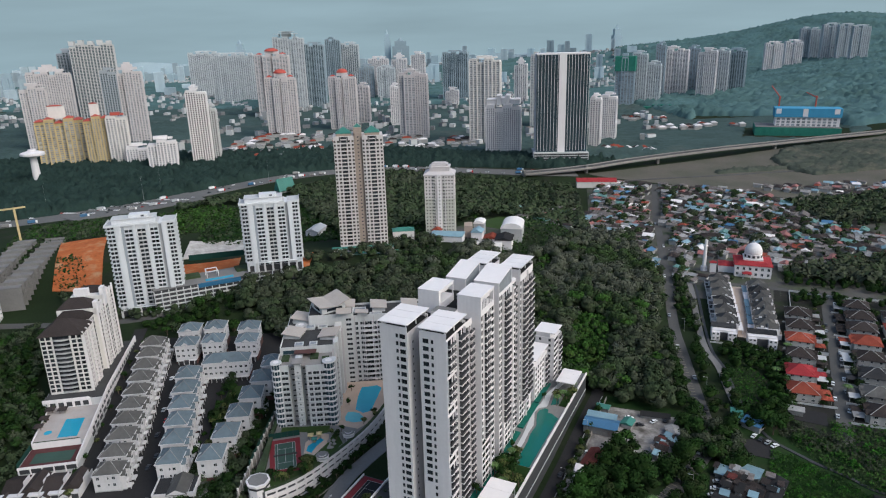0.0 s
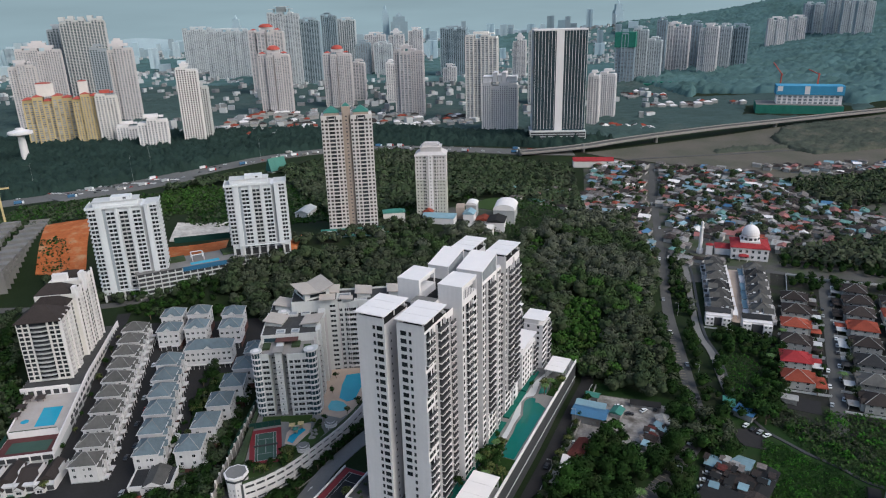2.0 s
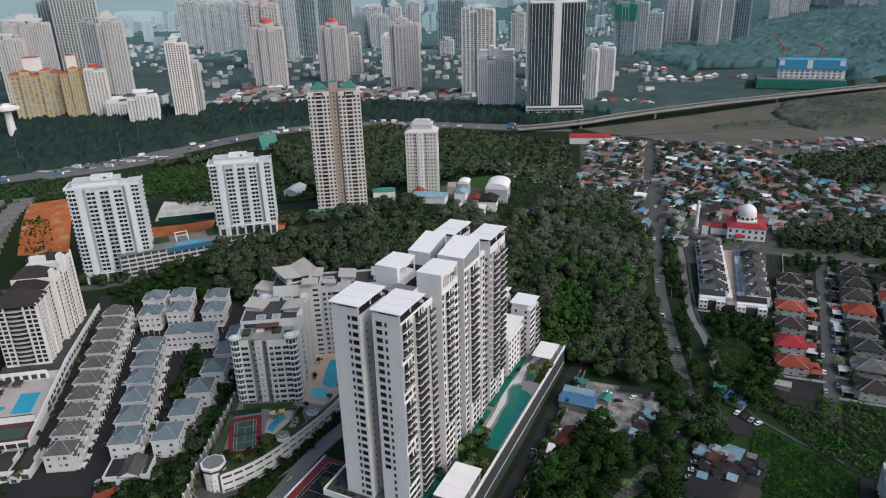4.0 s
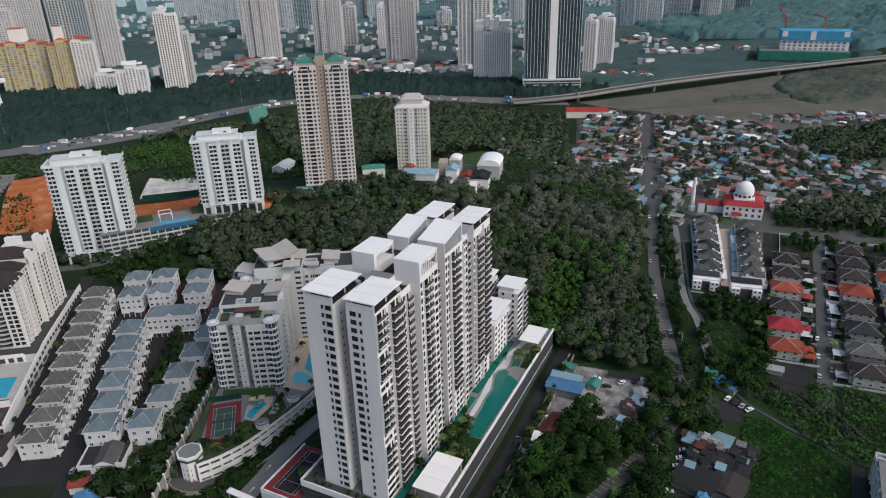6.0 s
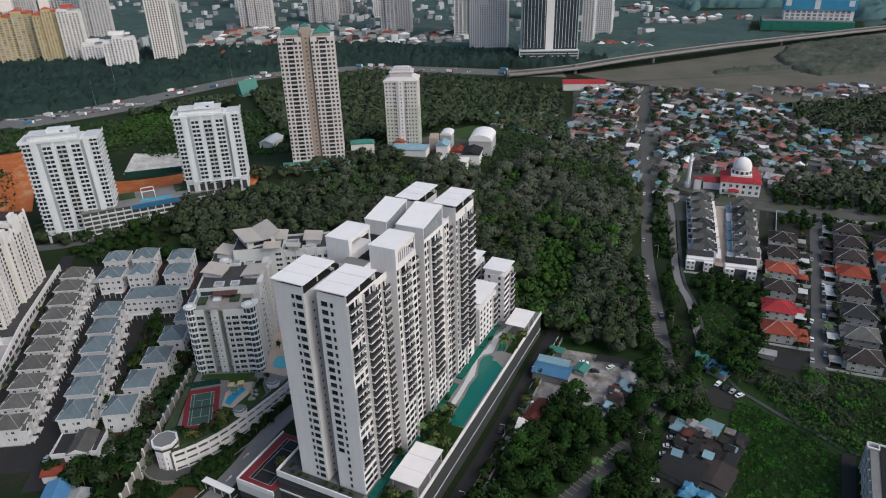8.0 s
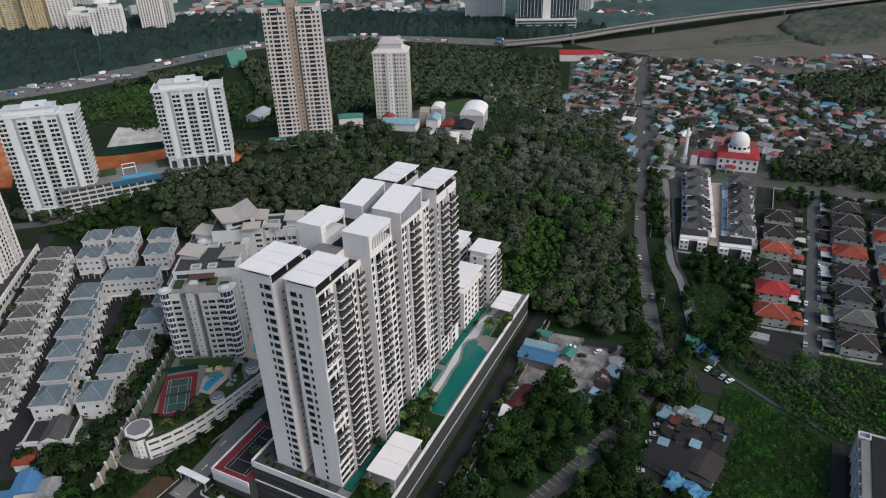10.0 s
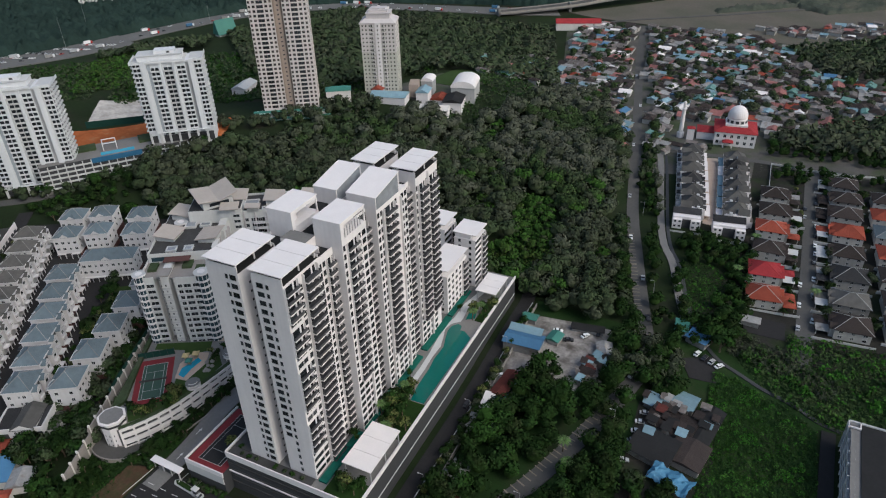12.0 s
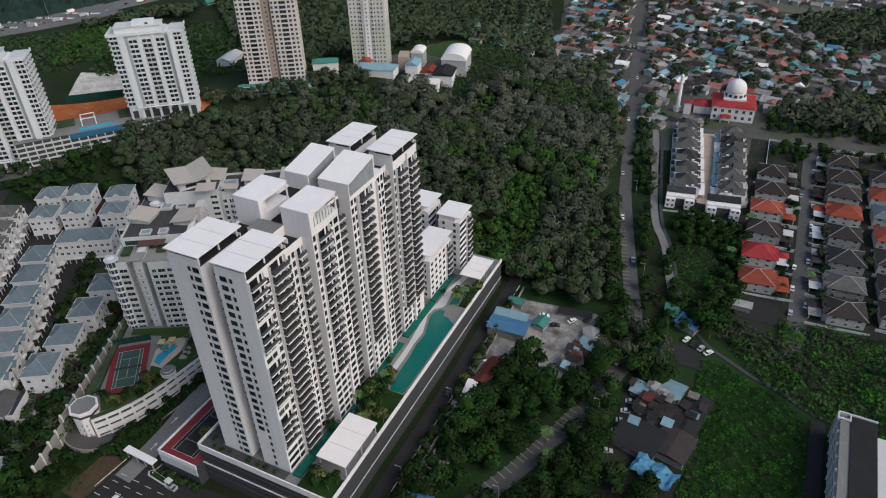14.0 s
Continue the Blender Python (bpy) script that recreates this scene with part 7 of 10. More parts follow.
def white_slab(x, y, yaw, z0, floors, length, depth, base=6.0):
    c = thing("apartment_tower", pose(x, y, z0, 0, 0, yaw), "white slab apartment tower with stacked balconies and a stepped roof line", "apartment building", "white slab towers")
    fh = 2.95
    h = floors * fh + base
    L, k = length, length / 43.0
    part("wall", Shape().box(0, L, 0, depth, -8, h), SLABWHITE, c, "white painted wall")
    part("pier_wall", Shape().box(5.2 * k, 9.0 * k, -1.6, 0, -6, h + 1.4), SLABWHITE, c, "plain white wall strip")
    part("pier_wall", Shape().box(35.2 * k, 38.4 * k, -2.0, 0, base, h + 1.2), SLABWHITE, c, "plain white wall strip")
    part("pier_wall", Shape().box(16.6 * k, 18.6 * k, -1.5, 0, base - 2, h + 0.6).box(25.0 * k, 27.0 * k, -1.5, 0, base - 2, h + 0.6), SLABWHITE, c, "plain white wall strip")
    # flat strips; the shade of the recesses is put into their colour
    part("recess", Shape().box(9.0 * k, 11.0 * k, -0.05, 0, -6, h - 1), COOLGREY, c, "dark blue-grey strip for recess shade")
    part("recess", Shape().box(33.0 * k, 35.2 * k, -0.05, 0, base, h - 1), GREYWALL, c, "grey strip for recess shade")
    for at, w, open_front in ((2.5, 4.6, 0), (13.6, 5.4, 0), (21.8, 5.8, 1), (29.9, 5.4, 0), (40.7, 4.4, 0)):
        key = ("bay", round(w * k, 2), open_front)
        if key not in BALCONIES:
            BALCONIES[key] = bay_front(w * k).mesh("balcony", [PALEGREY if open_front else SLABWHITE, GLASS])
        for i in range(floors - (1 if 10 < at < 35 else 0)):
            part("balcony", BALCONIES[key], None, c, m=on_wall((0, 0), (L, 0), at * k, base + 0.3 + i * fh))
    for p0, p1, n in (((L, 0), (L, depth), 3), ((0, depth), (0, 0), 3)):
        key = ("bay", "side")
        if key not in BALCONIES:
            BALCONIES[key] = bay_front(4.4).mesh("balcony", [SLABWHITE, GLASS])
        for j in range(n):
            for i in range(floors):
                part("balcony", BALCONIES[key], None, c, m=on_wall(p0, p1, 2.8 + j * (depth - 5.6) / (n - 1), base + 0.3 + i * fh))
    part("cornice", Shape().box(-1.3, 9.0 * k, -1.7, depth + 1, h - 0.2, h + 0.5).box(9 * k, 33 * k, -1.3, depth, h - 0.1, h + 0.4).box(35 * k, L + 1.3, -2.1, depth + 1, h - 0.2, h + 0.5), SLABWHITE, c, "white roof cornice")
    part("parapet", Shape().box(-1.3, 5 * k, -1.7, -1.4, h + 0.5, h + 1.5).box(-1.3, -1.0, -1.4, depth + 1, h + 0.5, h + 1.5).box(9 * k, 33 * k, -1.3, -1.0, h + 0.4, h + 1.5).box(38.5 * k, L + 1.3, -2.1, -1.8, h + 0.5, h + 1.7).box(L + 1.0, L + 1.3, -1.8, depth + 1, h + 0.5, h + 1.7), SLABWHITE, c)
    part("roof", Shape().box(-0.9, 33 * k, -0.9, depth, h + 0.4, h + 0.55).box(35.3 * k, L + 0.9, -1.7, depth + 0.6, h + 0.5, h + 0.65), PALEGREY, c, "pale grey flat roof")
    part("penthouse", Shape().box(3, 31 * k, 3.5, depth - 1, h + 0.55, h + 3.4), SLABWHITE, c)
    part("penthouse_roof", Shape().box(2.4, 31.6 * k, 2.9, depth - 0.4, h + 3.4, h + 3.8), PALEGREY, c)
    part("plant_room", Shape().box(14 * k, 27 * k, 6, depth - 3, h + 3.8, h + 5.8), SLABWHITE, c)
    part("opening", Shape().box(22 * k, 24 * k, 5.9, 6, h + 4.1, h + 5.2), DARKWALL, c)
    part("opening", Shape().box(10.6 * k, 32 * k, -0.14, -0.02, base - 2.6, base - 0.3), GLASS, c, "dark lobby glazing")
    for i in range(7):
        part("pier", Shape().box(0.5 + i * L / 7, 1.9 + i * L / 7, -2.6, -2.1, -6, base - 0.5), PALEGREY, c, "tall ground-floor pier")
    # charcoal sheet in place of the undercroft's own shade
    part("opening", Shape().box(0.5, L - 1, -0.12, 0, -4, base - 2.8), DARKWALL, c, "dark panel for undercroft shade")
    part("canopy_slab", Shape().box(9.2 * k, L - 2, -3.0, -1.62, base - 0.5, base + 0.1), SLABWHITE, c, "white slab over the ground floor")


white_slab(-400.5, 297.5, 42, 16, 20, 43, 17)
white_slab(-343, 366, 38.5, 36, 15, 41, 17, base=5.0)


def slab_podium():
    p = thing("podium", pose(-381, 303, 0, 0, 0, 53), "grey podium car park with planted balconies and a blue roofed deck", "podium")
    part("body", Shape().box(6, 106, 0, 26, 2, 33.5), CONCRETE, p, "weathered concrete podium")
    bands, dark = Shape(), Shape()
    for i in range(5):
        z = 18.5 + i * 3.1
        bands.box(6, 106, -0.7, 0, z, z + 0.9)
        dark.box(6.5, 105.5, -0.06, 0, z + 0.9, z + 3.0)
    for k in range(21):
        bands.box(6 + k * 4.9, 6.6 + k * 4.9, -0.7, 0, 14, 33.5)
    part("band", bands, PALEGREY, p, "pale concrete slab edges and fins")
    # shade between the slab edges is put into these dark strips
    part("opening", dark, DARKWALL, p, "dark panels for car park opening shade")
    part("deck", Shape().box(8, 104, 1, 25, 33.5, 33.6), CONCRETE, p, "grey planted deck")
    part("planting", Shape().box(9, 40, 14, 24, 33.6, 35.0).box(66, 100, 12, 24, 33.6, 35.0), FOREST, p, "clipped deck planting")
    part("pool", Shape().box(42, 62, 3, 8, 33.6, 33.75), POOLBLUE, p, "blue pool")
    part("screen", Shape().box(36, 66, -0.9, -0.7, 31.0, 34.2), DEEPBLUE, p, "blue screen on the edge")
    part("frame", Shape().box(44, 44.4, 10, 10.4, 33.6, 38).box(52, 52.4, 10, 10.4, 33.6, 38).box(44, 44.4, 18, 18.4, 33.6, 38).box(52, 52.4, 18, 18.4, 33.6, 38).box(44, 52.4, 10, 10.4, 38, 38.5).box(44, 52.4, 18, 18.4, 38, 38.5).box(44, 44.4, 10.4, 18, 38, 38.5).box(52, 52.4, 10.4, 18, 38, 38.5), WHITE, p, "white open pergola frame")
    hoard = thing("hoarding", pose(0, 0, 0), "dark green site hoarding", "fence")
    part("panel", Shape().box(0, 75, 0, 0.2, -3, 1.6), HOARD, hoard, m=pose(-398, 362, 40, 0, 0, 42))


slab_podium()


def twin_green_roof_tower():
    c = thing("apartment_tower", pose(-309, 440, 34, 0, 0, 33), "tall white and beige twin apartment tower with green pyramid roofs", "apartment building")
    fh, n = 3.0, 30
    h = n * fh + 2
    wall = Shape().box(0, 16, 0, 20, -4, h).box(22.5, 39, 0, 20, -4, h)
    part("wall", wall, ROSEWALL, c, "off-white walls")
    core = Shape().box(16, 22.5, 3, 20, -4, h + 6).box(17, 21.5, 2, 3, -4, h + 2)
    part("core", core, BEIGE, c, "beige recessed stair core")
    rf = Shape()
    for x in (0, 22.5):
        rf.hip(x + 2.2, x + 14, 1, 14, h + 2.2, 4.6, over=0.3)
    rf.hip(16.5, 22, 6, 12, h + 6.2, 2.6, over=0.2)
    part("roof", rf, GREENROOF, c, "sea green pyramid roofs")
    part("attic", Shape().box(2.2, 14, 1, 14, h, h + 2.1).box(24.7, 36.5, 1, 14, h, h + 2.1), BEIGE, c)
    part("opening", Shape().box(4.5, 11.5, -0.05, 0, h - 5, h - 0.5).box(27, 34, -0.05, 0, h - 5, h - 0.5), GLASS, c, "dark penthouse openings")
    s = []
    for x0 in (0, 22.5):
        s += grid_spots((x0, 0), (x0 + 16.4, 0), 2.4, n - 1, fh, [(1.0, 1.5, 1.7, 0.7), (3.9, 1.9, 1.7, 0.7), (12.1, 1.9, 1.7, 0.7), (15.0, 1.5, 1.7, 0.7)])
        s += grid_spots((x0, 0), (x0 + 16.4, 0), 2.4, n - 2, fh, [(8.0, 4.4, 2.1, 0.4)])
    s += grid_spots((39, 0), (39, 20), 2.4, n, fh, even_cols(20, 5, 1.5, 1.4, 0.8))
    s += grid_spots((17, 2), (21.5, 2), 2.4, n, fh, [(2.2, 1.3, 1.2, 0.8)])
    put_windows(c, s, 160, BEIGE)
    fins = Shape()
    for x0 in (0, 22.5):
        for a in (2.4, 5.5, 10.5, 13.6):
            fins.box(x0 + a - 0.15, x0 + a + 0.15, -0.35, 0, 2, h - 1)
        for i in range(n):
            fins.box(x0 + 5.8, x0 + 10.2, -0.7, 0, 2 + i * fh, 2.8 + i * fh)
    part("fin", fins, ROSEWALL, c, "pale vertical fins and balcony fronts")
    low = thing("car_park", pose(-309, 440, 34, 0, 0, 33), "low car park with sea green roof edges below a tower", "car park")
    b, g = Shape(), Shape()
    for k, (y, z) in enumerate(((-2, 2.0), (-8, -1.0), (-14, -4.0))):
        b.box(-6, 46, y - 6, y, -12, z)
        g.slope(-7, 47, y - 6.5, y - 3.0, z - 0.4, z + 1.0, 0.2)
    part("wall", b, OFFWHITE, low)
    part("roof", g, GREENROOF, low, "sea green sloping roof strips")
    part("roof", Shape().hip(44, 62, 14, 24, 8, 2.2), GREENROOF, low)
    part("wall", Shape().box(44, 62, 14, 24, -6, 8), OFFWHITE, low)


twin_green_roof_tower()


def cream_tower():
    c = thing("apartment_tower", pose(-261, 500, 34, 0, 0, 22), "cream apartment tower with a stepped rose crown", "apartment building")
    fh, n = 2.9, 18
    h = n * fh
    part("wall", Shape().box(0, 25.5, 0, 20, -4, h * 0.62), CREAM, c, "cream painted walls")
    part("upper_wall", Shape().box(0, 25.5, 0, 20, h * 0.62, h), ROSEWALL, c, "pale rose upper walls")
    cr = Shape().box(-0.6, 26.1, -0.6, 20.6, h, h + 1.0).hip(-0.4, 25.9, -0.4, 20.4, h + 1.1, 6.5, over=0.1, thick=0.1).box(4.5, 21.5, 3, 17, h + 1.2, h + 6.6).box(4, 22, 2.5, 17.5, h + 6.6, h + 7.2).box(6, 20, 5, 15, h + 7.2, h + 9.2).box(7.5, 18.5, 6.5, 13.5, h + 9.2, h + 10)
    part("crown", cr, PINKWHITE, c, "stepped rose-coloured crown")
    part("core", Shape().box(10.8, 14.7, -0.8, 0, -2, h + 1), WHITE, c, "white central shaft")
    put_windows(c, grid_spots((0, 0), (25.5, 0), 0.4, n, fh, [(1.8, 1.2, 1.3, 0.8), (4.4, 1.2, 1.3, 0.8), (7.0, 1.2, 1.3, 0.8), (9.4, 1.2, 1.3, 0.8), (16.1, 1.2, 1.3, 0.8), (18.5, 1.2, 1.3, 0.8), (21.1, 1.2, 1.3, 0.8), (23.7, 1.2, 1.3, 0.8)])
                + grid_spots((25.5, 0), (25.5, 20), 0.4, n, fh, even_cols(20, 5, 1.2, 1.3, 0.8)) + grid_spots((10.8, -0.8), (14.7, -0.8), 0.4, n, fh, [(2, 0.9, 1.3, 0.8)]), 110, CREAM)
    for x, y in ((8.6, 0), (16.8, 0)):
        put_balconies(c, (0, 0), (25.5, 0), x + 0.2, 0.4, n, fh, 2.2, 0.9, 0, CREAM)
    s = thing("shop_block", pose(-230, 512, 32, 0, 0, 22), "pale brown low block beside a tower", "building")
    part("wall", Shape().box(0, 7, 0, 14, -3, 10), BEIGE, s)


cream_tower()


def grey_block():
    c = thing("apartment_block", pose(64.2, 300, 0, 0, 0, -92), "pale grey low apartment block with a dark flat roof", "apartment building")
    part("wall", Shape().box(0, 90, 2.5, 12, -2, 14.5), PALEGREY, c, "pale grey wall")
    part("end_wall", Shape().box(-0.6, 0, 0, 12.4, -2, 15.6), PALEGREY, c, "pale grey end wall")
    part("roof", Shape().box(0, 90, 4.2, 12.3, 14.5, 15.0), DARKROOF, c, "dark flat roof")
    part("gutter", Shape().box(0, 90, 1.0, 4.2, 14.2, 14.6), CONCRETE, c, "pale concrete roof gutter")
    part("lower_wall", Shape().box(4, 90, 12.3, 22, -2, 12.5), PALEGREY, c)
    part("frame", Shape().box(-0.6, 3, 0, 0.35, 14.4, 15.6).box(-0.6, 3, 3.8, 4.15, 15.0, 15.6).box(2.6, 3, 0.35, 3.8, 15.0, 15.6), WHITE, c, "white roof frame")
    slab, rail = Shape().box(0, 90, 0.4, 2.5, 0, 0.25).mesh("gallery_slab", WHITE), Shape().box(0, 90, 0.4, 0.5, 0.25, 1.1).mesh("railing", PALEGREY)
    for i in range(5):
        part("gallery_slab", slab, None, c, m=pose(0, 0, 0.5 + i * 2.9))
        part("railing", rail, None, c, m=pose(0, 0, 0.5 + i * 2.9))
    for k in range(15):
        part("pier", Shape().box(2 + k * 6, 2.4 + k * 6, 0.3, 2.5, -2, 14.2), WHITE, c)
    put_windows(c, grid_spots((0, 2.5), (90, 2.5), 0.8, 5, 2.9, even_cols(90, 22, 1.8, 1.6, 0.6)), 60)


grey_block()

# ---- distant towers ----
def tower_face(out, glass, p0, p1, z0, z1, fh, bays, pier, proud):
    """Piers between the bays, and in each bay a pane and a sill band on every storey."""
    L = math.hypot(p1[0] - p0[0], p1[1] - p0[1])
    step = L / bays
    for k in range(bays + 1):
        m = on_wall(p0, p1, k * step, 0)
        out.add(Shape().box(-pier / 2, pier / 2, -proud, 0, z0, z1, bottom=False), m)
    n = int((z1 - z0) / fh)
    for k in range(bays):
        m = on_wall(p0, p1, (k + 0.5) * step, z0)
        a = (step - pier) / 2 * 0.86
        for i in range(n):
            z = i * fh
            c = [m @ Vector(q) for q in ((-a, -0.1, z + 0.75), (a, -0.1, z + 0.75), (a, -0.1, z + fh - 0.35), (-a, -0.1, z + fh - 0.35))]
            glass.quad(*c)


def far_tower(x, y, yaw, w, d, h, wall_mat, label, bays=(6, 4), pier=1.5, proud=1.0, crown="flat", crown_mat=None, fh=3.1, glass=None, z=None, wings=()):
    z = gz(x, y) if z is None else z
    c = thing("tower_block", pose(x, y, z, 0, 0, yaw), label, "apartment building", "distant towers")
    panes, ribs = Shape(), Shape()
    n = max(2, round(w / 13))
    step = w / n
    tops = [h - (0, 3.1, 0, 6.2)[(i * 3 + n) % 4] for i in range(n)]
    rects = [(-w / 2 + i * step, -w / 2 + (i + 1) * step, -d / 2 - (2.8 if i % 2 == n % 2 else 0.0), d / 2, tops[i]) for i in range(n)]
    rects += [(a * w / 2, b * w / 2, -d / 2 - 2.8 - e, -d / 2 - 2.8, h * f) for a, b, e, f in wings]
    for i, (x0, x1, y0, y1, hh) in enumerate(rects):
        part("wall", Shape().box(x0, x1, y0, y1, -6, hh), wall_mat, c)
        nb = max(2, round(bays[0] / n))
        tower_face(ribs, panes, (x0, y0), (x1, y0), 4, hh - 2.5, fh, nb, pier, proud)
        if y1 - y0 > 12:
            if i == n - 1 or i >= n:
                tower_face(ribs, panes, (x1, y0), (x1, y1), 4, hh - 2.5, fh, bays[1], pier, proud)
            if i == 0 or i >= n:
                tower_face(ribs, panes, (x0, y1), (x0, y0), 4, hh - 2.5, fh, bays[1], pier, proud)
        ribs.box(x0 + 0.2, x1 - 0.2, y0 - proud, y0, hh - 2.5, hh + 0.9)
    part("rib", ribs, wall_mat, c, kind="stuff")
    part("window_pane", panes, glass or FARGLASS, c, kind="stuff")
    top = Shape()
    if crown == "flat":
        top.box(-w * 0.28, w * 0.22, -d * 0.25, d * 0.25, h + 0.8, h + 5).box(w * 0.25, w * 0.4, -d * 0.2, d * 0.2, h + 0.8, h + 3)
    elif crown == "dome":
        top.box(-w * 0.2, w * 0.2, -d * 0.25, d * 0.25, h + 0.8, h + 7)
        top.dome(0, 0, h + 7, w * 0.22, 8, 14, 5, mi=1)
        top.hip(-w * 0.45, -w * 0.25, -d * 0.5, -d * 0.25, h + 1, 3, mi=1).hip(w * 0.25, w * 0.45, -d * 0.5, -d * 0.25, h + 1, 3, mi=1)
    elif crown == "cap":
        top.box(-w * 0.3, w * 0.1, -d * 0.3, d * 0.3, h + 0.8, h + 4.5).box(-w * 0.34, w * 0.14, -d * 0.34, d * 0.34, h + 4.5, h + 5.3).box(-w * 0.2, 0, -d * 0.2, d * 0.2, h + 5.3, h + 8)
    elif crown == "canopy":
        for q in (-0.3, -0.05, 0.2):
            top.box(w * q, w * q + 1.5, -d * 0.3, d * 0.3, h + 0.8, h + 8)
        top.box(-w * 0.45, w * 0.32, -d * 0.5, d * 0.4, h + 8, h + 9.2).box(-w * 0.2, w * 0.1, -d * 0.3, d * 0.3, h + 0.8, h + 14).box(-w * 0.28, w * 0.2, -d * 0.4, d * 0.4, h + 14, h + 15)
    elif crown == "piers":
        for q in range(5):
            top.box(-w * 0.5 + q * w * 0.215, -w * 0.5 + q * w * 0.215 + w * 0.12, -d * 0.5 - 3.4, d * 0.3, h - 4, h + 5 + q % 2 * 2)
    elif crown == "shoulders":
        for a, b, q in ((-0.5, -0.2, 9), (0.2, 0.5, 9), (-0.2, -0.06, 15), (0.06, 0.2, 15), (-0.06, 0.06, 11)):
            top.box(w * a + 0.4, w * b - 0.4, -d * 0.5, d * 0.4, h + 0.8, h + q).box(w * a, w * b, -d * 0.53, d * 0.43, h + q - 1.2, h + q - 0.6)
    elif crown == "net":
        top.box(-w * 0.55, w * 0.55, -d * 0.5 - 3.4, d * 0.55, h - 32, h + 2, mi=1).box(-w * 0.2, w * 0.1, -d * 0.2, d * 0.2, h + 2, h + 8)
    elif crown == "steps":
        top.box(-w * 0.36, w * 0.36, -d * 0.36, d * 0.36, h + 0.8, h + 5).box(-w * 0.2, w * 0.2, -d * 0.25, d * 0.25, h + 5, h + 10).box(-w * 0.12, w * 0.12, -d * 0.15, d * 0.15, h + 10, h + 14)
    elif crown == "hips":
        for q in range(n):
            top.hip(-w / 2 + q * step, -w / 2 + (q + 1) * step, -d / 2 - 2, d / 2, tops[q] + 1, 2.6, mi=1, over=0.4)
        top.box(-w * 0.2, w * 0.16, -d * 0.2, d * 0.3, h + 0.8, h + 19, mi=2).hip(-w * 0.2, w * 0.1, -d * 0.2, d * 0.3, h + 19.2, 1.6, mi=1)
    part("crown", top, [crown_mat if crown_mat and crown not in ("dome", "hips", "net") else wall_mat, crown_mat or wall_mat, OFFWHITE], c)
    return c


far_tower(-982, 684, 50, 65, 26, 76, YELLOW, "yellow apartment tower with red tiled roofs", (12, 6), crown="hips", crown_mat=DOME)
far_tower(-936, 713, 48, 35, 26, 78, YELLOW, "yellow and cream apartment tower with red tiled roofs", (8, 5), crown="hips", crown_mat=DOME)
far_tower(-913, 730, 46, 27, 26, 78, OFFWHITE, "cream apartment tower beside a yellow one", (6, 5), crown="flat", crown_mat=DOME)
far_tower(-880, 734, 45, 32, 20, 32, WHITE, "low white apartment block with curved balconies", (8, 5), crown="flat")
far_tower(-814, 722, 43, 39, 24, 47, WHITE, "low white apartment block with curved balconies", (10, 5), crown="flat")
far_tower(-1098, 877, 46, 25, 26, 139, COOLGREY, "tall grey glazed apartment slab", (6, 5), crown="flat", glass=BLUEGLASS)
far_tower(-1084, 908, 45, 45, 28, 138, PINKWHITE, "tall pale ribbed apartment slab", (10, 6), crown="steps")
far_tower(-1436, 1047, 49, 35, 34, 173, COOLGREY, "very tall grey apartment tower with a dark top", (6, 5), crown="flat", glass=BLUEGLASS)
far_tower(-1353, 1051, 47, 85, 34, 187, PALEGREY, "very tall grey apartment tower with pale piers", (10, 5), crown="piers", glass=BLUEGLASS)
far_tower(-1307, 907, 50, 76, 30, 135, PINKWHITE, "pale rose apartment slab", (16, 5), crown="steps")
far_tower(-1182, 785, 51, 39, 30, 117, PINKWHITE, "pale rose apartment slab", (10, 5), crown="flat")
far_tower(-789, 777, 40, 28, 24, 115, WHITE, "slim white and dark residential tower", (8, 5), crown="cap", glass=GLASS)
far_tower(-790, 805, 39, 13, 24, 88, PALEGREY, "slim pale residential tower", (4, 5), crown="flat", glass=GLASS)
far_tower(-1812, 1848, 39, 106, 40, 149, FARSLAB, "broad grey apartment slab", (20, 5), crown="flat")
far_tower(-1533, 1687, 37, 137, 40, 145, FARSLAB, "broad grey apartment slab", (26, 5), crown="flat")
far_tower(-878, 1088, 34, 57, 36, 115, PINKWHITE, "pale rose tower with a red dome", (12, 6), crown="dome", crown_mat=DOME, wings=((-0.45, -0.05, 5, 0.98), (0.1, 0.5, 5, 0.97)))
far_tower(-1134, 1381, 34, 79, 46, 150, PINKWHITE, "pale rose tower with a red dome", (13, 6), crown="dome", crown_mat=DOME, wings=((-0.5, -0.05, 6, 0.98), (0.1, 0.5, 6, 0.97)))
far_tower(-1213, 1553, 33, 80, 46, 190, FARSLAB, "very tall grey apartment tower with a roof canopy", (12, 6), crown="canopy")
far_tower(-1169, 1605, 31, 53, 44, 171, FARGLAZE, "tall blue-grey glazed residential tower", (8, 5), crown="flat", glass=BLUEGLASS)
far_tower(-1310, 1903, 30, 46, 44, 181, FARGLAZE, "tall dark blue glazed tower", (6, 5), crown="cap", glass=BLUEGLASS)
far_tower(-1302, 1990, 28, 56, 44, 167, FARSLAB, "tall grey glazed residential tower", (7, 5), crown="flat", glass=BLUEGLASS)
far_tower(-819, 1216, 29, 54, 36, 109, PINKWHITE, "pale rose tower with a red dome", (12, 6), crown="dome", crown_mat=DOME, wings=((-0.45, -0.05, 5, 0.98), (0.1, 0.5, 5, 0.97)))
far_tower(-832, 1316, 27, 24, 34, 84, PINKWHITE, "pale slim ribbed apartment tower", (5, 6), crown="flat")
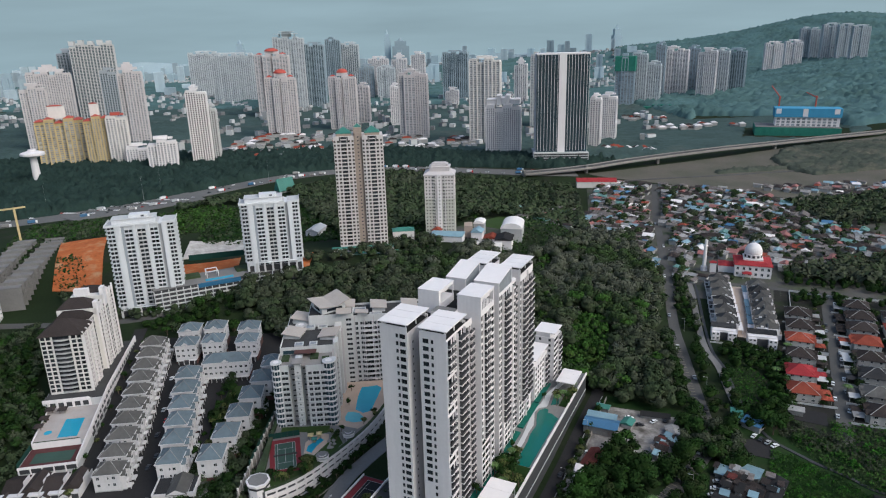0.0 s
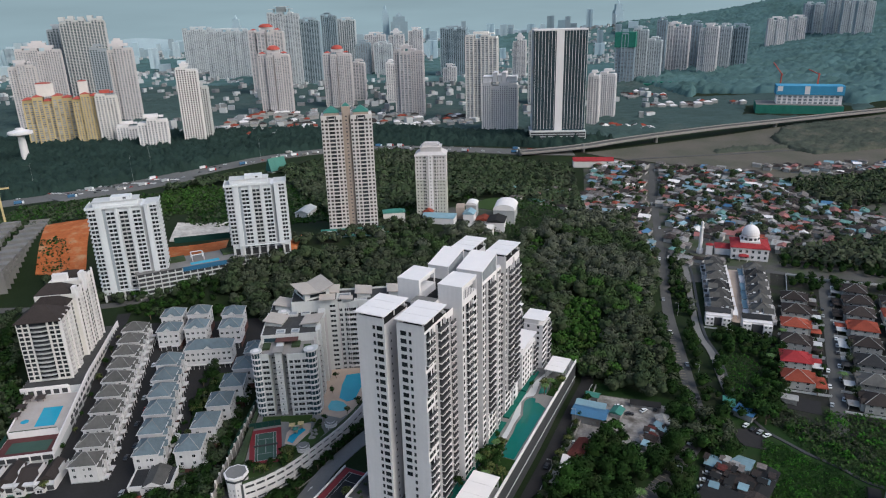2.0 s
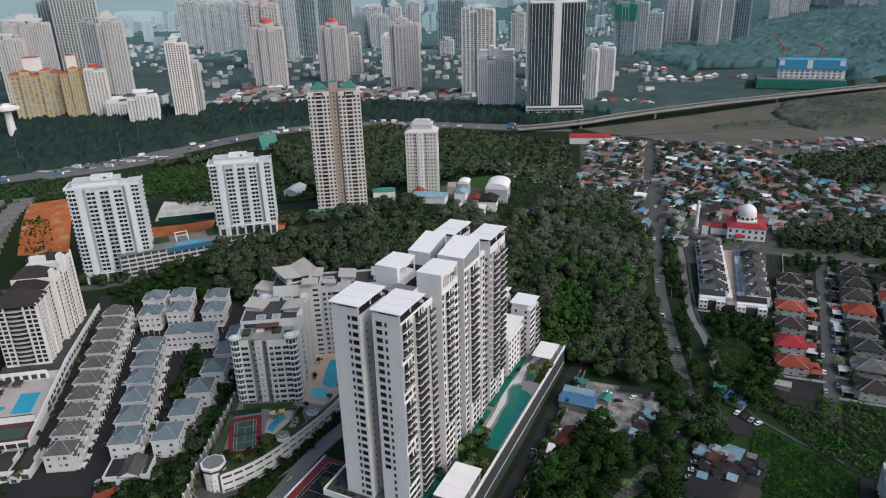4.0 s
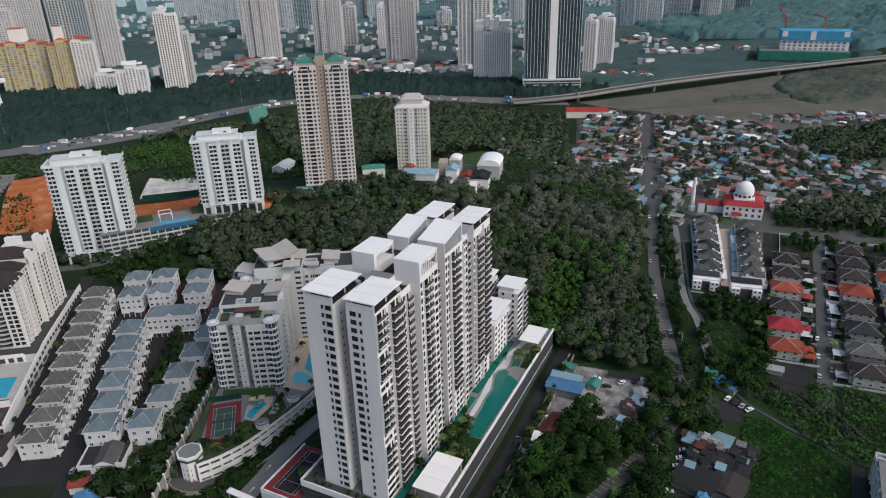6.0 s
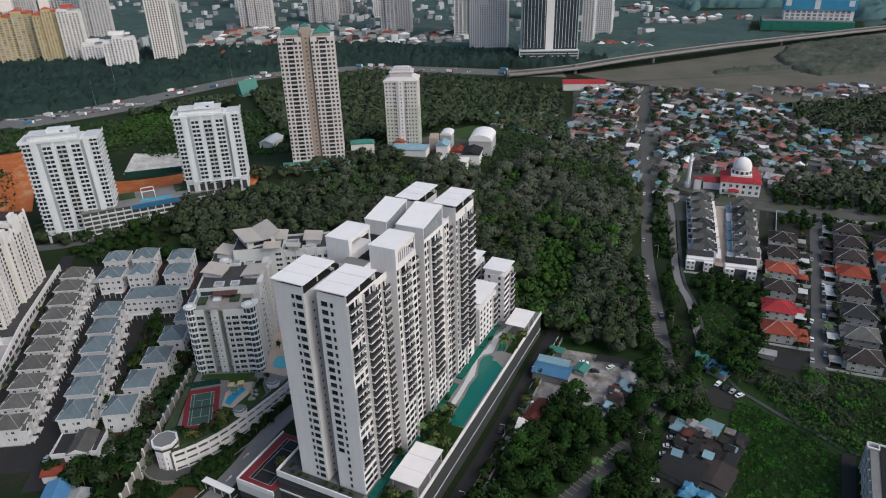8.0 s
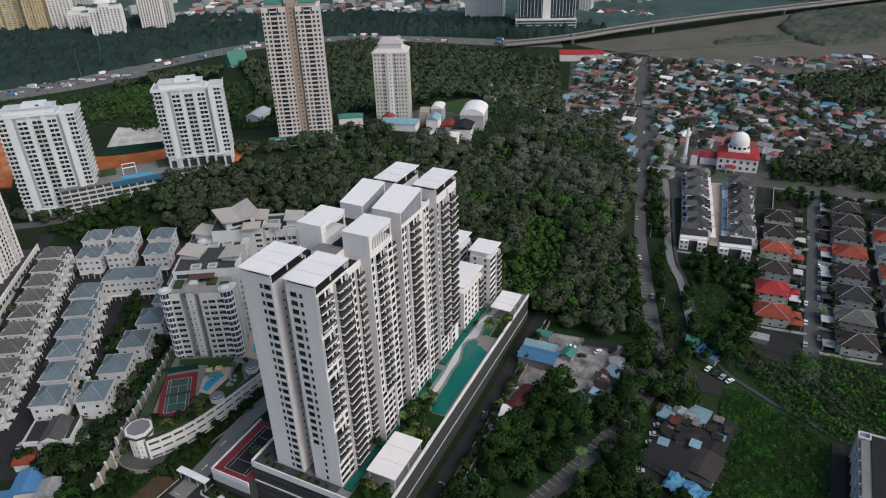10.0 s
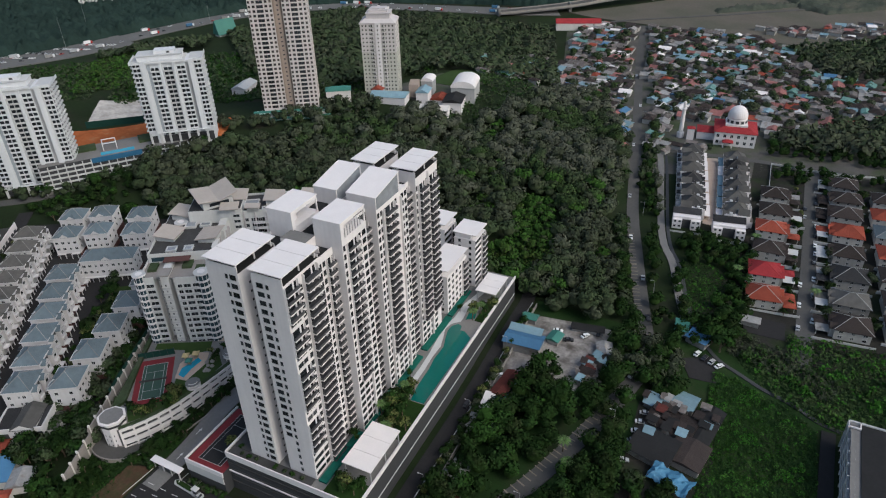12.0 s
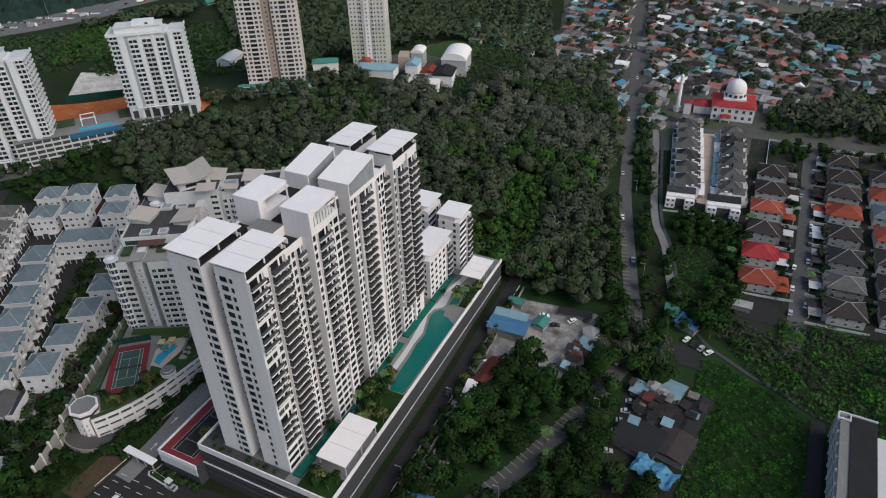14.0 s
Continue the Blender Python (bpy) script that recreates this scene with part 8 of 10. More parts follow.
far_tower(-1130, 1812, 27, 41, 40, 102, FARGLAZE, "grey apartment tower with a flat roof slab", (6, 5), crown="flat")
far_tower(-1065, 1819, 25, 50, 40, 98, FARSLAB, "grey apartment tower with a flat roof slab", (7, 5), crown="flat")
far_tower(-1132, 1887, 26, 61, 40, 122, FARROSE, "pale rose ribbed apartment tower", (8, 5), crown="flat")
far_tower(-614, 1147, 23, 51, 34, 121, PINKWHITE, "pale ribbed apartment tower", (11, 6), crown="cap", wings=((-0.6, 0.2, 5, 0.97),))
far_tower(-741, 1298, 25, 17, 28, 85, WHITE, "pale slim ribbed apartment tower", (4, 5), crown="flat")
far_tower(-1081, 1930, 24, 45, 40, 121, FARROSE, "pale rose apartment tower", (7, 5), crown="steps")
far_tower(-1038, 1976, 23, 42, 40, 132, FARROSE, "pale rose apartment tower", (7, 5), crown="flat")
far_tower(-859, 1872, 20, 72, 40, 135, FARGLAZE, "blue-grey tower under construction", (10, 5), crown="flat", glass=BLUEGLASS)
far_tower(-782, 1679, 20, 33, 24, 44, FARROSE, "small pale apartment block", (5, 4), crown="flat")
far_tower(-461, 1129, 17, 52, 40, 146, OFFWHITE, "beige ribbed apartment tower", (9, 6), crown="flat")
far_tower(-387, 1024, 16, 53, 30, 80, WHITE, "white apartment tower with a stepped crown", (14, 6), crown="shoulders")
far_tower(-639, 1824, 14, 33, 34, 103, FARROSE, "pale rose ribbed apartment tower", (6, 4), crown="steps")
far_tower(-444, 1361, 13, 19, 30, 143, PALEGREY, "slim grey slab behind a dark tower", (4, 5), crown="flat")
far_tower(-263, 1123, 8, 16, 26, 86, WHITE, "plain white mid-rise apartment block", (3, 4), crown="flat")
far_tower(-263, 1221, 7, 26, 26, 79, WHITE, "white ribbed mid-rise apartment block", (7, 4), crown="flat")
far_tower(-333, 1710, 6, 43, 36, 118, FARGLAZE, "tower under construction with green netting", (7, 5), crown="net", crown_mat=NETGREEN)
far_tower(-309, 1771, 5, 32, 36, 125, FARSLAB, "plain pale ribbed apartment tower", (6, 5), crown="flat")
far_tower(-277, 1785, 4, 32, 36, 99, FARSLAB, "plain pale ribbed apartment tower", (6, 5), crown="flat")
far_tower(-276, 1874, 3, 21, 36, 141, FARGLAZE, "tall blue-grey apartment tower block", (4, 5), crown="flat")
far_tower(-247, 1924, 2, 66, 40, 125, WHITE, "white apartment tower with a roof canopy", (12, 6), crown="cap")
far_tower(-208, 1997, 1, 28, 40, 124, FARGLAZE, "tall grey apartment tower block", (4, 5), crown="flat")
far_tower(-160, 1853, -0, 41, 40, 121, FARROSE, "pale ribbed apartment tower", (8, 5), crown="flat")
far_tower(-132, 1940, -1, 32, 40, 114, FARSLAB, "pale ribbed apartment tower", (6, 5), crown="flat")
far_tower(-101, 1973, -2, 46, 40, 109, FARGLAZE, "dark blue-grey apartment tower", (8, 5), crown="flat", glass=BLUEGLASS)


def dark_ribbed_tower():
    c = thing("office_tower", pose(-276, 968, gz(-276, 968), 0, 0, 22), "dark glazed tower with white ribs and a broad white central strip", "office building")
    w, d, h = 74, 40, 158
    part("wall", Shape().box(-w / 2, w / 2, 0, d, 18, h - 2), BLUEGLASS, c, "dark glazed walls")
    ribs = Shape().box(-1.5 - 4, 5, -1.4, 0, 18, h).box(-w / 2 - 0.5, w / 2 + 0.5, -0.6, d, h - 2, h)
    for k in range(7):
        ribs.box(-w / 2 + 2 + k * 4.6, -w / 2 + 2.45 + k * 4.6, -0.8, 0, 20, h)
        ribs.box(8 + k * 4.3, 8.45 + k * 4.3, -0.8, 0, 20, h)
    for k in range(6):
        ribs.box(w / 2, w / 2 + 1, 3 + k * 6, 4 + k * 6, 20, h)
        ribs.box(-w / 2 - 1, -w / 2, 3 + k * 6, 4 + k * 6, 20, h)
    part("rib", ribs, WHITE, c, "white vertical ribs")
    fl = Shape()
    for i in range(44):
        fl.box(-w / 2 + 3, w / 2 - 3, -0.25, 0, 20 + i * 3.1, 20.5 + i * 3.1)
    part("floor_edges", fl, DARKWALL, c, kind="stuff")
    pod = Shape().box(-w / 2 - 4, w / 2 + 2, -10, d, -4, 18)
    part("podium", pod, PALEGREY, c, "pale car park podium")
    dk = Shape()
    for i in range(5):
        dk.box(-w / 2 - 3, w / 2 + 1, -10.1, -10, 1 + i * 3.4, 3.2 + i * 3.4)
        dk.box(-w / 2 - 4.1, -w / 2 - 4, -9, d - 2, 1 + i * 3.4, 3.2 + i * 3.4)
    # dark strips coloured as the shade of the podium's decks
    part("opening", dk, DARKWALL, c, kind="stuff")


dark_ribbed_tower()


def hill_towers():
    for x, y, w, h, b in ((-21, 2521, 52, 97, 7), (39, 2721, 53, 92, 7), (76, 2972, 32, 117, 4), (107, 2951, 31, 114, 4), (156, 2885, 57, 129, 8), (198, 2822, 49, 124, 7), (223, 2603, 47, 112, 7)):
        far_tower(x, y, 8, w, 34, h, WHITE if x < 60 else FARSLAB, "pale apartment tower on a wooded hillside", (b, 5))


hill_towers()


def building_site():
    x, y = 40, 1316
    c = thing("building_site", pose(x, y, 0, 0, 0, 5), "half-built block wrapped in blue screens above green netting", "building site")
    part("wall", Shape().box(-34, 66, 16, 46, 30, 52), WHITE, c)
    part("screen", Shape().box(-36, 68, 14, 50, 48, 63), CONBLUE, c, "blue safety screens")
    for u in (-30, 12, 60):
        part("sign", Shape().box(u - 4, u + 4, 13.7, 14, 49 if u == 12 else 54, 62.5), WHITE, c, "white panel on the screens")
    part("netting", Shape().box(-66, 68, 0, 60, -6, 32), NETGREEN, c, "green netting")
    part("deck", Shape().box(-65, 67, 1, 59, 32, 32.5), CONCRETE, c)
    part("kerb", Shape().box(-67, 20, -0.6, 0, -9, 10), PALEGREY, c)
    b = Shape()
    for i in range(3):
        for k in range(12):
            b.box(-32 + k * 8, -27 + k * 8, 15.85, 16, 33 + i * 5, 36.5 + i * 5)
    part("opening", b, FARGLASS, c, kind="stuff")
    for dx, lean in ((-52, 0.35), (6, 0.1)):
        k = thing("tower_crane", pose(x + dx + 20, y + 56, gz(x + dx, y + 50), 0, 0, 20), "slim red luffing tower crane", "crane")
        part("mast", Shape().box(-1, 1, -1, 1, 0, 62), DOME, k)
        part("jib", Shape().slope(-0.7, 0.7, -4, 44, 60, 60 + 48 * lean, 1.4), DOME, k)


building_site()


def skyline():
    rng = np.random.default_rng(5)
    for k in range(300):
        a = radians(rng.uniform(-12, 62))
        r = 2500 + 2200 * rng.random() ** 0.6
        x, y = -math.sin(a) * r, math.cos(a) * r
        if x > -500 and r < 4000 or x > 60:
            continue
        h = rng.gamma(2.2, 13) * (0.6 + 0.5 * r / 4500) + 22
        w, d = rng.uniform(20, 48), rng.uniform(20, 40)
        z = gz(x, y)
        s = Shape().prism([(-w / 2, -d / 2), (-w * 0.2, -d / 2), (-w * 0.2, -d / 2 + 4), (w * 0.1, -d / 2 + 4), (w * 0.1, -d / 2), (w / 2, -d / 2), (w / 2, d / 2), (-w / 2, d / 2)], -8, h)
        solo("tower_block", s, FARBLUE if rng.random() < 0.6 else FARDARK, "distant tower with haze in its pale colour", "building", "far skyline", m=pose(x, y, z, 0, 0, math.degrees(a) * 0.9))
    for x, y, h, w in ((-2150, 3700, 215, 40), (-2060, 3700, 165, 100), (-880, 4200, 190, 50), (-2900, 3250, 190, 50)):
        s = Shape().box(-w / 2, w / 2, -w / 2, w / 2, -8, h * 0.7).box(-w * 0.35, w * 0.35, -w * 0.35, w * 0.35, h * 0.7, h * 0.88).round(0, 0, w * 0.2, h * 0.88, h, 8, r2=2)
        solo("skyscraper", s, FARDARK, "very tall distant skyscraper toned for haze", "building", "far skyline", m=pose(x, y, gz(x, y), 0, 0, 30))


skyline()


def far_hills():
    # the hills take the haze-toned skyline colour
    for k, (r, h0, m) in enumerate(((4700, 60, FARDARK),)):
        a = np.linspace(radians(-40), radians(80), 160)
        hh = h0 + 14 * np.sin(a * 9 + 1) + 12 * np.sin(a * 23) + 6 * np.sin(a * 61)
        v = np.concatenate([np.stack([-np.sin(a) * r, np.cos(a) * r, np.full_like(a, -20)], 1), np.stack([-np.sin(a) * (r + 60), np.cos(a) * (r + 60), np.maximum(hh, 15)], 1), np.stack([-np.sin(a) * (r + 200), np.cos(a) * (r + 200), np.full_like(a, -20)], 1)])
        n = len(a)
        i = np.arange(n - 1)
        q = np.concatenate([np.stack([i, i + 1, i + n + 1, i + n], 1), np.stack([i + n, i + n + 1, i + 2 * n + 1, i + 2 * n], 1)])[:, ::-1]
        solo("backdrop", fast_mesh("backdrop", v, q, [m]), None, "far hills with haze in their pale blue", "hills", kind="structure")


far_hills()


def haze_backdrop():
    a = np.linspace(radians(-75), radians(110), 120)
    r = 4930
    rows = [np.stack([-np.sin(a) * r, np.cos(a) * r, np.full_like(a, z)], 1) for z in (-60, 250, 700, 1400)]
    v, n = np.concatenate(rows), len(a)
    i = np.arange(n - 1)
    q = np.concatenate([np.stack([k * n + i, k * n + i + 1, (k + 1) * n + i + 1, (k + 1) * n + i], 1) for k in range(3)])
    solo("backdrop", fast_mesh("backdrop", v, q, [HAZE]), None, "pale blue-grey hazy sky near the horizon", "sky", kind="structure")


haze_backdrop()


def far_town():
    """Low town, trees and roofs between the distant towers."""
    rng = np.random.default_rng(41)
    n = 6500
    a, r = np.radians(rng.uniform(-20, 66, n)), np.sqrt(rng.uniform(1150 ** 2, 4300 ** 2, n))
    x, y = -np.sin(a) * r, np.cos(a) * r
    keep = ~((x > -180) & (r < 4000)) & (mask_town(x, y) + rng.normal(0, 0.3, n) > -0.25)
    x, y = x[keep], y[keep]
    n = len(x)
    w, d, h = rng.uniform(7, 16, n), rng.uniform(6, 12, n), rng.gamma(3, 1.5, n) + 5
    t = rng.uniform(0, math.pi, n)
    z = ground_z(x, y)
    cs, sn = np.cos(t), np.sin(t)
    v = []
    for zz in (-3 * np.ones(n), h):
        for sx, sy in ((-1, -1), (1, -1), (1, 1), (-1, 1)):
            px, py = sx * w / 2, sy * d / 2
            v.append(np.stack([x + px * cs - py * sn, y + px * sn + py * cs, z + zz], 1))
    v = np.stack(v, 1).reshape(-1, 3)
    f = np.array([(0, 1, 5, 4), (1, 2, 6, 5), (2, 3, 7, 6), (3, 0, 4, 7), (4, 5, 6, 7)])
    q = (np.arange(n) * 8)[:, None, None] + f[None]
    m = np.tile([0, 0, 0, 0, 1], (n, 1))
    m[rng.random(n) < 0.45, 4] = 0
    solo("town", fast_mesh("town", v, q.reshape(-1, 4), [TOWNWALL, TOWNROOF], m.ravel()), None, "distant low town of pale houses and blocks", "town", kind="stuff")


far_town()


def viaduct():
    c = thing("viaduct", pose(0, 0, 0), "long pale concrete elevated road on piers", "bridge")
    lv = [16, 20, 24, 25, 26, 28, 34]
    v, f = strip(VIADUCT, 16, level=lv, drop=2.4)
    part("deck", fast_mesh("deck", v, f, [CONCRETE]), None, c, "pale concrete deck")
    for sh in (-8, 8):
        v, f = strip(VIADUCT, 0.5, shift=sh, level=[q + 1.2 for q in lv], drop=2.4)
        part("parapet", fast_mesh("parapet", v, f, [DECK]), None, c, "pale parapet")
    v, f = strip(VIADUCT, 14, level=[q + 0.1 for q in lv], drop=0.05)
    part("surface", fast_mesh("surface", v, f, [PALEROAD]), None, c)
    for i, (x, y) in enumerate(ribbon_points(VIADUCT, 40)[::1][:60:6]):
        part("pier", Shape().box(-1.6, 1.6, -3, 3, -20, 0), CONCRETE, c, m=pose(x, y, 20 + i * 0.3, 0, 0, 40))
    t = thing("water_tower", pose(-886, 570, gz(-886, 570)), "white mushroom-shaped tower with a disc top", "tower")
    part("shaft", Shape().round(0, 0, 5.5, 0, 42, 14, r2=4.2), WHITE, t)
    part("disc", Shape().round(0, 0, 5, 40, 43, 24, r2=15).round(0, 0, 15, 43, 46, 24).round(0, 0, 15, 46, 48, 24, r2=8).round(0, 0, 5, 48, 50.5, 14), WHITE, t, "white disc top")


viaduct()


# ---- village houses, mosque, terraces ----
def roof_house(name, x, y, yaw, w, d, h, kind, roof_mat, label, group, wall_mat=None, rise=None):
    z = gz(x, y)
    c = solo(name, Shape().box(-w / 2, w / 2, -d / 2, d / 2, -2, h), wall_mat or DIMWALL, label, "house", group, m=pose(x, y, z, 0, 0, yaw))
    r = Shape()
    rise = rise or min(w, d) * 0.24
    if kind == "hip":
        r.hip(-w / 2, w / 2, -d / 2, d / 2, h + 0.1, rise, over=0.7)
    elif kind == "arch":
        arc = [(-math.cos(math.pi * i / 10) * (w / 2 + 0.4), h + 0.05 + math.sin(math.pi * i / 10) * w * 0.28) for i in range(11)]
        r.add(Shape().prism(arc[::-1], -d / 2 - 0.6, d / 2 + 0.6), Matrix.Rotation(radians(90), 4, "X"))
    elif kind == "gable":
        r.hip(-w / 2, w / 2, -d / 2, d / 2, h + 0.1, rise, over=0.6, gable=True, thick=0.12)
    else:
        r.slope(-w / 2 - 0.6, w / 2 + 0.6, -d / 2 - 0.6, d / 2 + 0.6, h + 0.3, h + 1.3, 0.12)
    part("roof", r, roof_mat, c)
    return c


ROOFS = [(RUST, "rusty grey", 26), (ZINC, "dull grey", 17), (BROWNTILE, "dark brown", 27), (FADEDRED, "faded red", 9), (REDTILE, "orange red", 2), (PALEBLUE, "faded blue", 7), (SEAROOF, "faded sea green", 4), (BLUEROOF, "blue", 2), (PANEL, "white", 4)]


HOUSES = [0]
REST, REST_MATS = Shape(), [DIMWALL, RUST, ZINC, BROWNTILE, REDTILE, PALEBLUE, BLUEROOF, PANEL, FADEDRED, SEAROOF]


def village(poly, spacing, count, seed, avoid=(), size=(5.0, 10.5), yaw0=-8):
    rng = np.random.default_rng(seed)
    xs, ys = [p[0] for p in poly], [p[1] for p in poly]
    gx, gy = np.meshgrid(np.arange(min(xs), max(xs), spacing), np.arange(min(ys), max(ys), spacing))
    gx, gy = (g.ravel() + rng.uniform(-0.3, 0.3, g.size) * spacing for g in (gx, gy))
    keep = inside(poly, gx, gy)
    for other in avoid:
        keep &= ~inside(other, gx, gy)
    spots = np.stack([gx[keep], gy[keep]], 1)
    spots = spots[rng.random(len(spots)) < 0.86]
    spots = spots[np.argsort(spots[:, 1])]
    wts = np.array([r[2] for r in ROOFS], float)
    for x, y in spots[:count]:
        m, word, _ = ROOFS[rng.choice(len(ROOFS), p=wts / wts.sum())]
        kind = "shed" if rng.random() < 0.25 else ("hip" if m in (BROWNTILE, REDTILE) else "gable")
        yaw, w, d, h = yaw0 + rng.choice([0, 90]) + rng.normal(0, 6), rng.uniform(*size), rng.uniform(*size) * 1.2, rng.uniform(2.6, 4.6)
        if rng.random() < 0.07:
            w, d = w * 1.5, d * 1.5
        HOUSES[0] += 1
        if HOUSES[0] <= 260:
            roof_house("house", x, y, yaw, w, d, h, kind, m, "small village house with a " + word + " roof", "village houses")
        else:
            s = Shape().box(-w / 2, w / 2, -d / 2, d / 2, -2, h)
            mi = REST_MATS.index(m)
            if kind == "shed":
                s.slope(-w / 2 - 0.6, w / 2 + 0.6, -d / 2 - 0.6, d / 2 + 0.6, h + 0.3, h + 1.3, 0.12, mi=mi)
            else:
                s.hip(-w / 2, w / 2, -d / 2, d / 2, h + 0.1, min(w, d) * 0.24, mi=mi, gable=kind == "gable")
            REST.add(s, pose(x, y, gz(x, y), 0, 0, yaw))


MOSQUE_LOT = [(-48, 565), (22, 570), (20, 625), (-48, 622)]
TERRACE_LOT = [(-42, 555), (28, 560), (26, 440), (-25, 440)]
WIDE_ROAD = [(x + 9, y) for x, y in MAIN_ROAD] + [(x - 9, y) for x, y in reversed(MAIN_ROAD)]
WOODS = [[(20, 600), (40, 560), (110, 590), (180, 660), (150, 700), (60, 640)], [(20, 850), (60, 760), (150, 800), (260, 960), (200, 1010), (90, 900)]]
village([(-150, 640), (-70, 520), (30, 600), (130, 700), (60, 790), (20, 860), (-60, 910), (-205, 890)], 8.8, 700, 21, [MOSQUE_LOT, TERRACE_LOT, WIDE_ROAD] + WOODS)
village([(60, 640), (130, 700), (230, 660), (200, 560), (110, 560)], 10, 110, 22, WOODS)
village([(90, 900), (200, 1010), (260, 1080), (60, 960), (-40, 915)], 11, 90, 23, WOODS)
village([(-210, 600), (-150, 640), (-180, 760), (-250, 700)], 13, 40, 24)
hrng = np.random.default_rng(77)


def suburban_house(x, y, yaw, w, d, side, m, word):
    """A pair of two-storey houses under one broad hipped roof, with lower rear roofs, front gables, car porches and garden walls."""
    z, pale = gz(x, y), m not in (REDTILE, CRIMSON)
    h = solo("house", Shape().box(-w / 2, w / 2, -d / 2, d / 2, -2, 5.6), DIMWALL, "two-storey suburban house with a broad " + word + " tiled roof", "house", "suburban houses", m=pose(x, y, z, 0, 0, yaw))
    rise = min(w, d) * 0.28
    part("roof", Shape().hip(-w / 2, w / 2, -d / 2, d / 2, 5.7, rise, over=0.8), m, h)
    part("ridge_cap", roof_caps(-w / 2 - 0.8, w / 2 + 0.8, -d / 2 - 0.8, d / 2 + 0.8, 5.72, rise), GREYWALL if pale or hrng.random() < 0.4 else m, h)
    back = d / 2 + 2.4
    part("rear_wing", Shape().box(-w * 0.42, w * 0.42, d / 2, back + 2.0, -2, 3.2), DIMWALL, h)
    part("rear_roof", Shape().hip(-w * 0.42, w * 0.42, d / 2 + 0.1, back + 2.0, 3.3, 1.4, over=0.4), BROWNTILE if hrng.random() < 0.6 else ZINC, h)
    for e in (-1, 1):
        gy = e * d * 0.24
        a, b = sorted((side * (w / 2 - 3.5), side * (w / 2 + 1.8)))
        part("gable_roof", Shape().hip(a, b, gy - 2.2, gy + 2.2, 4.9, 1.9, gable=True, over=0.4, thick=0.15), m, h)
        a, b = sorted((side * w / 2, side * (w / 2 + 1.6)))
        part("gable_wall", Shape().box(a, b, gy - 2.0, gy + 2.0, -1, 4.9), DIMWALL, h)
        px, kind = side * (w / 2 + 4.6), hrng.random()
        part("porch_roof", Shape().hip(px - 2.8, px + 2.8, gy - 2.9, gy + 2.9, 2.9, 1.0, over=0.3) if kind < 0.55 else Shape().slope(px - 2.8, px + 2.8, gy - 2.8, gy + 2.8, 2.9, 3.2, 0.12), m if kind < 0.55 else (PALEGREY if kind < 0.8 else ZINC), h)
        part("porch_post", Shape().box(px + side * 2.3 - 0.15, px + side * 2.3 + 0.15, gy - 2.4, gy - 2.1, -1, 2.8), DIMWALL, h)
    a, b = sorted((-side * (w / 2 + 2), side * (w / 2 + 9)))
    part("garden_wall", Shape().box(a, b, -d / 2 - 3.2, -d / 2 - 3.05, -1, 1.6), PALEGREY, h)
    put_windows(h, grid_spots((-w / 2, -d / 2), (w / 2, -d / 2), 0.4, 2, 2.7, [(2.5, 1.8, 1.3, 0.8), (w * 0.5, 1.4, 1.3, 0.8), (w - 2.5, 1.8, 1.3, 0.8)]) + grid_spots((w / 2, -d / 2), (w / 2, d / 2), 2.8, 1, 2.8, [(2.2, 1.6, 1.3, 0.8), (d - 2.2, 1.6, 1.3, 0.8)]), 5)


TONES = {"r": (REDTILE, "orange red"), "c": (CRIMSON, "crimson"), "b": (BROWNTILE, "dark brown"), "k": (DARKTILE, "charcoal"), "g": (GREYTILE, "pale grey"), "s": (BLUETILE, "slate blue")}
for x, y0, side, order in ((31, 386, 1, "rcbrbb"), (69, 374, -1, "bgkbrbbb"), (90, 380, 1, "bbbrsrb"), (120, 372, -1, "bkbrbbb"), (140, 378, 1, "brbkrbb")):  # pairs along the cul-de-sac and the next streets
    for k, tone in enumerate(order):
        suburban_house(x + hrng.normal(0, 0.6), y0 + 22.3 * k + hrng.normal(0, 0.7), 3 + hrng.normal(0, 1.5), hrng.uniform(14.0, 15.5), hrng.uniform(12.8, 14.2), side, *TONES[tone])


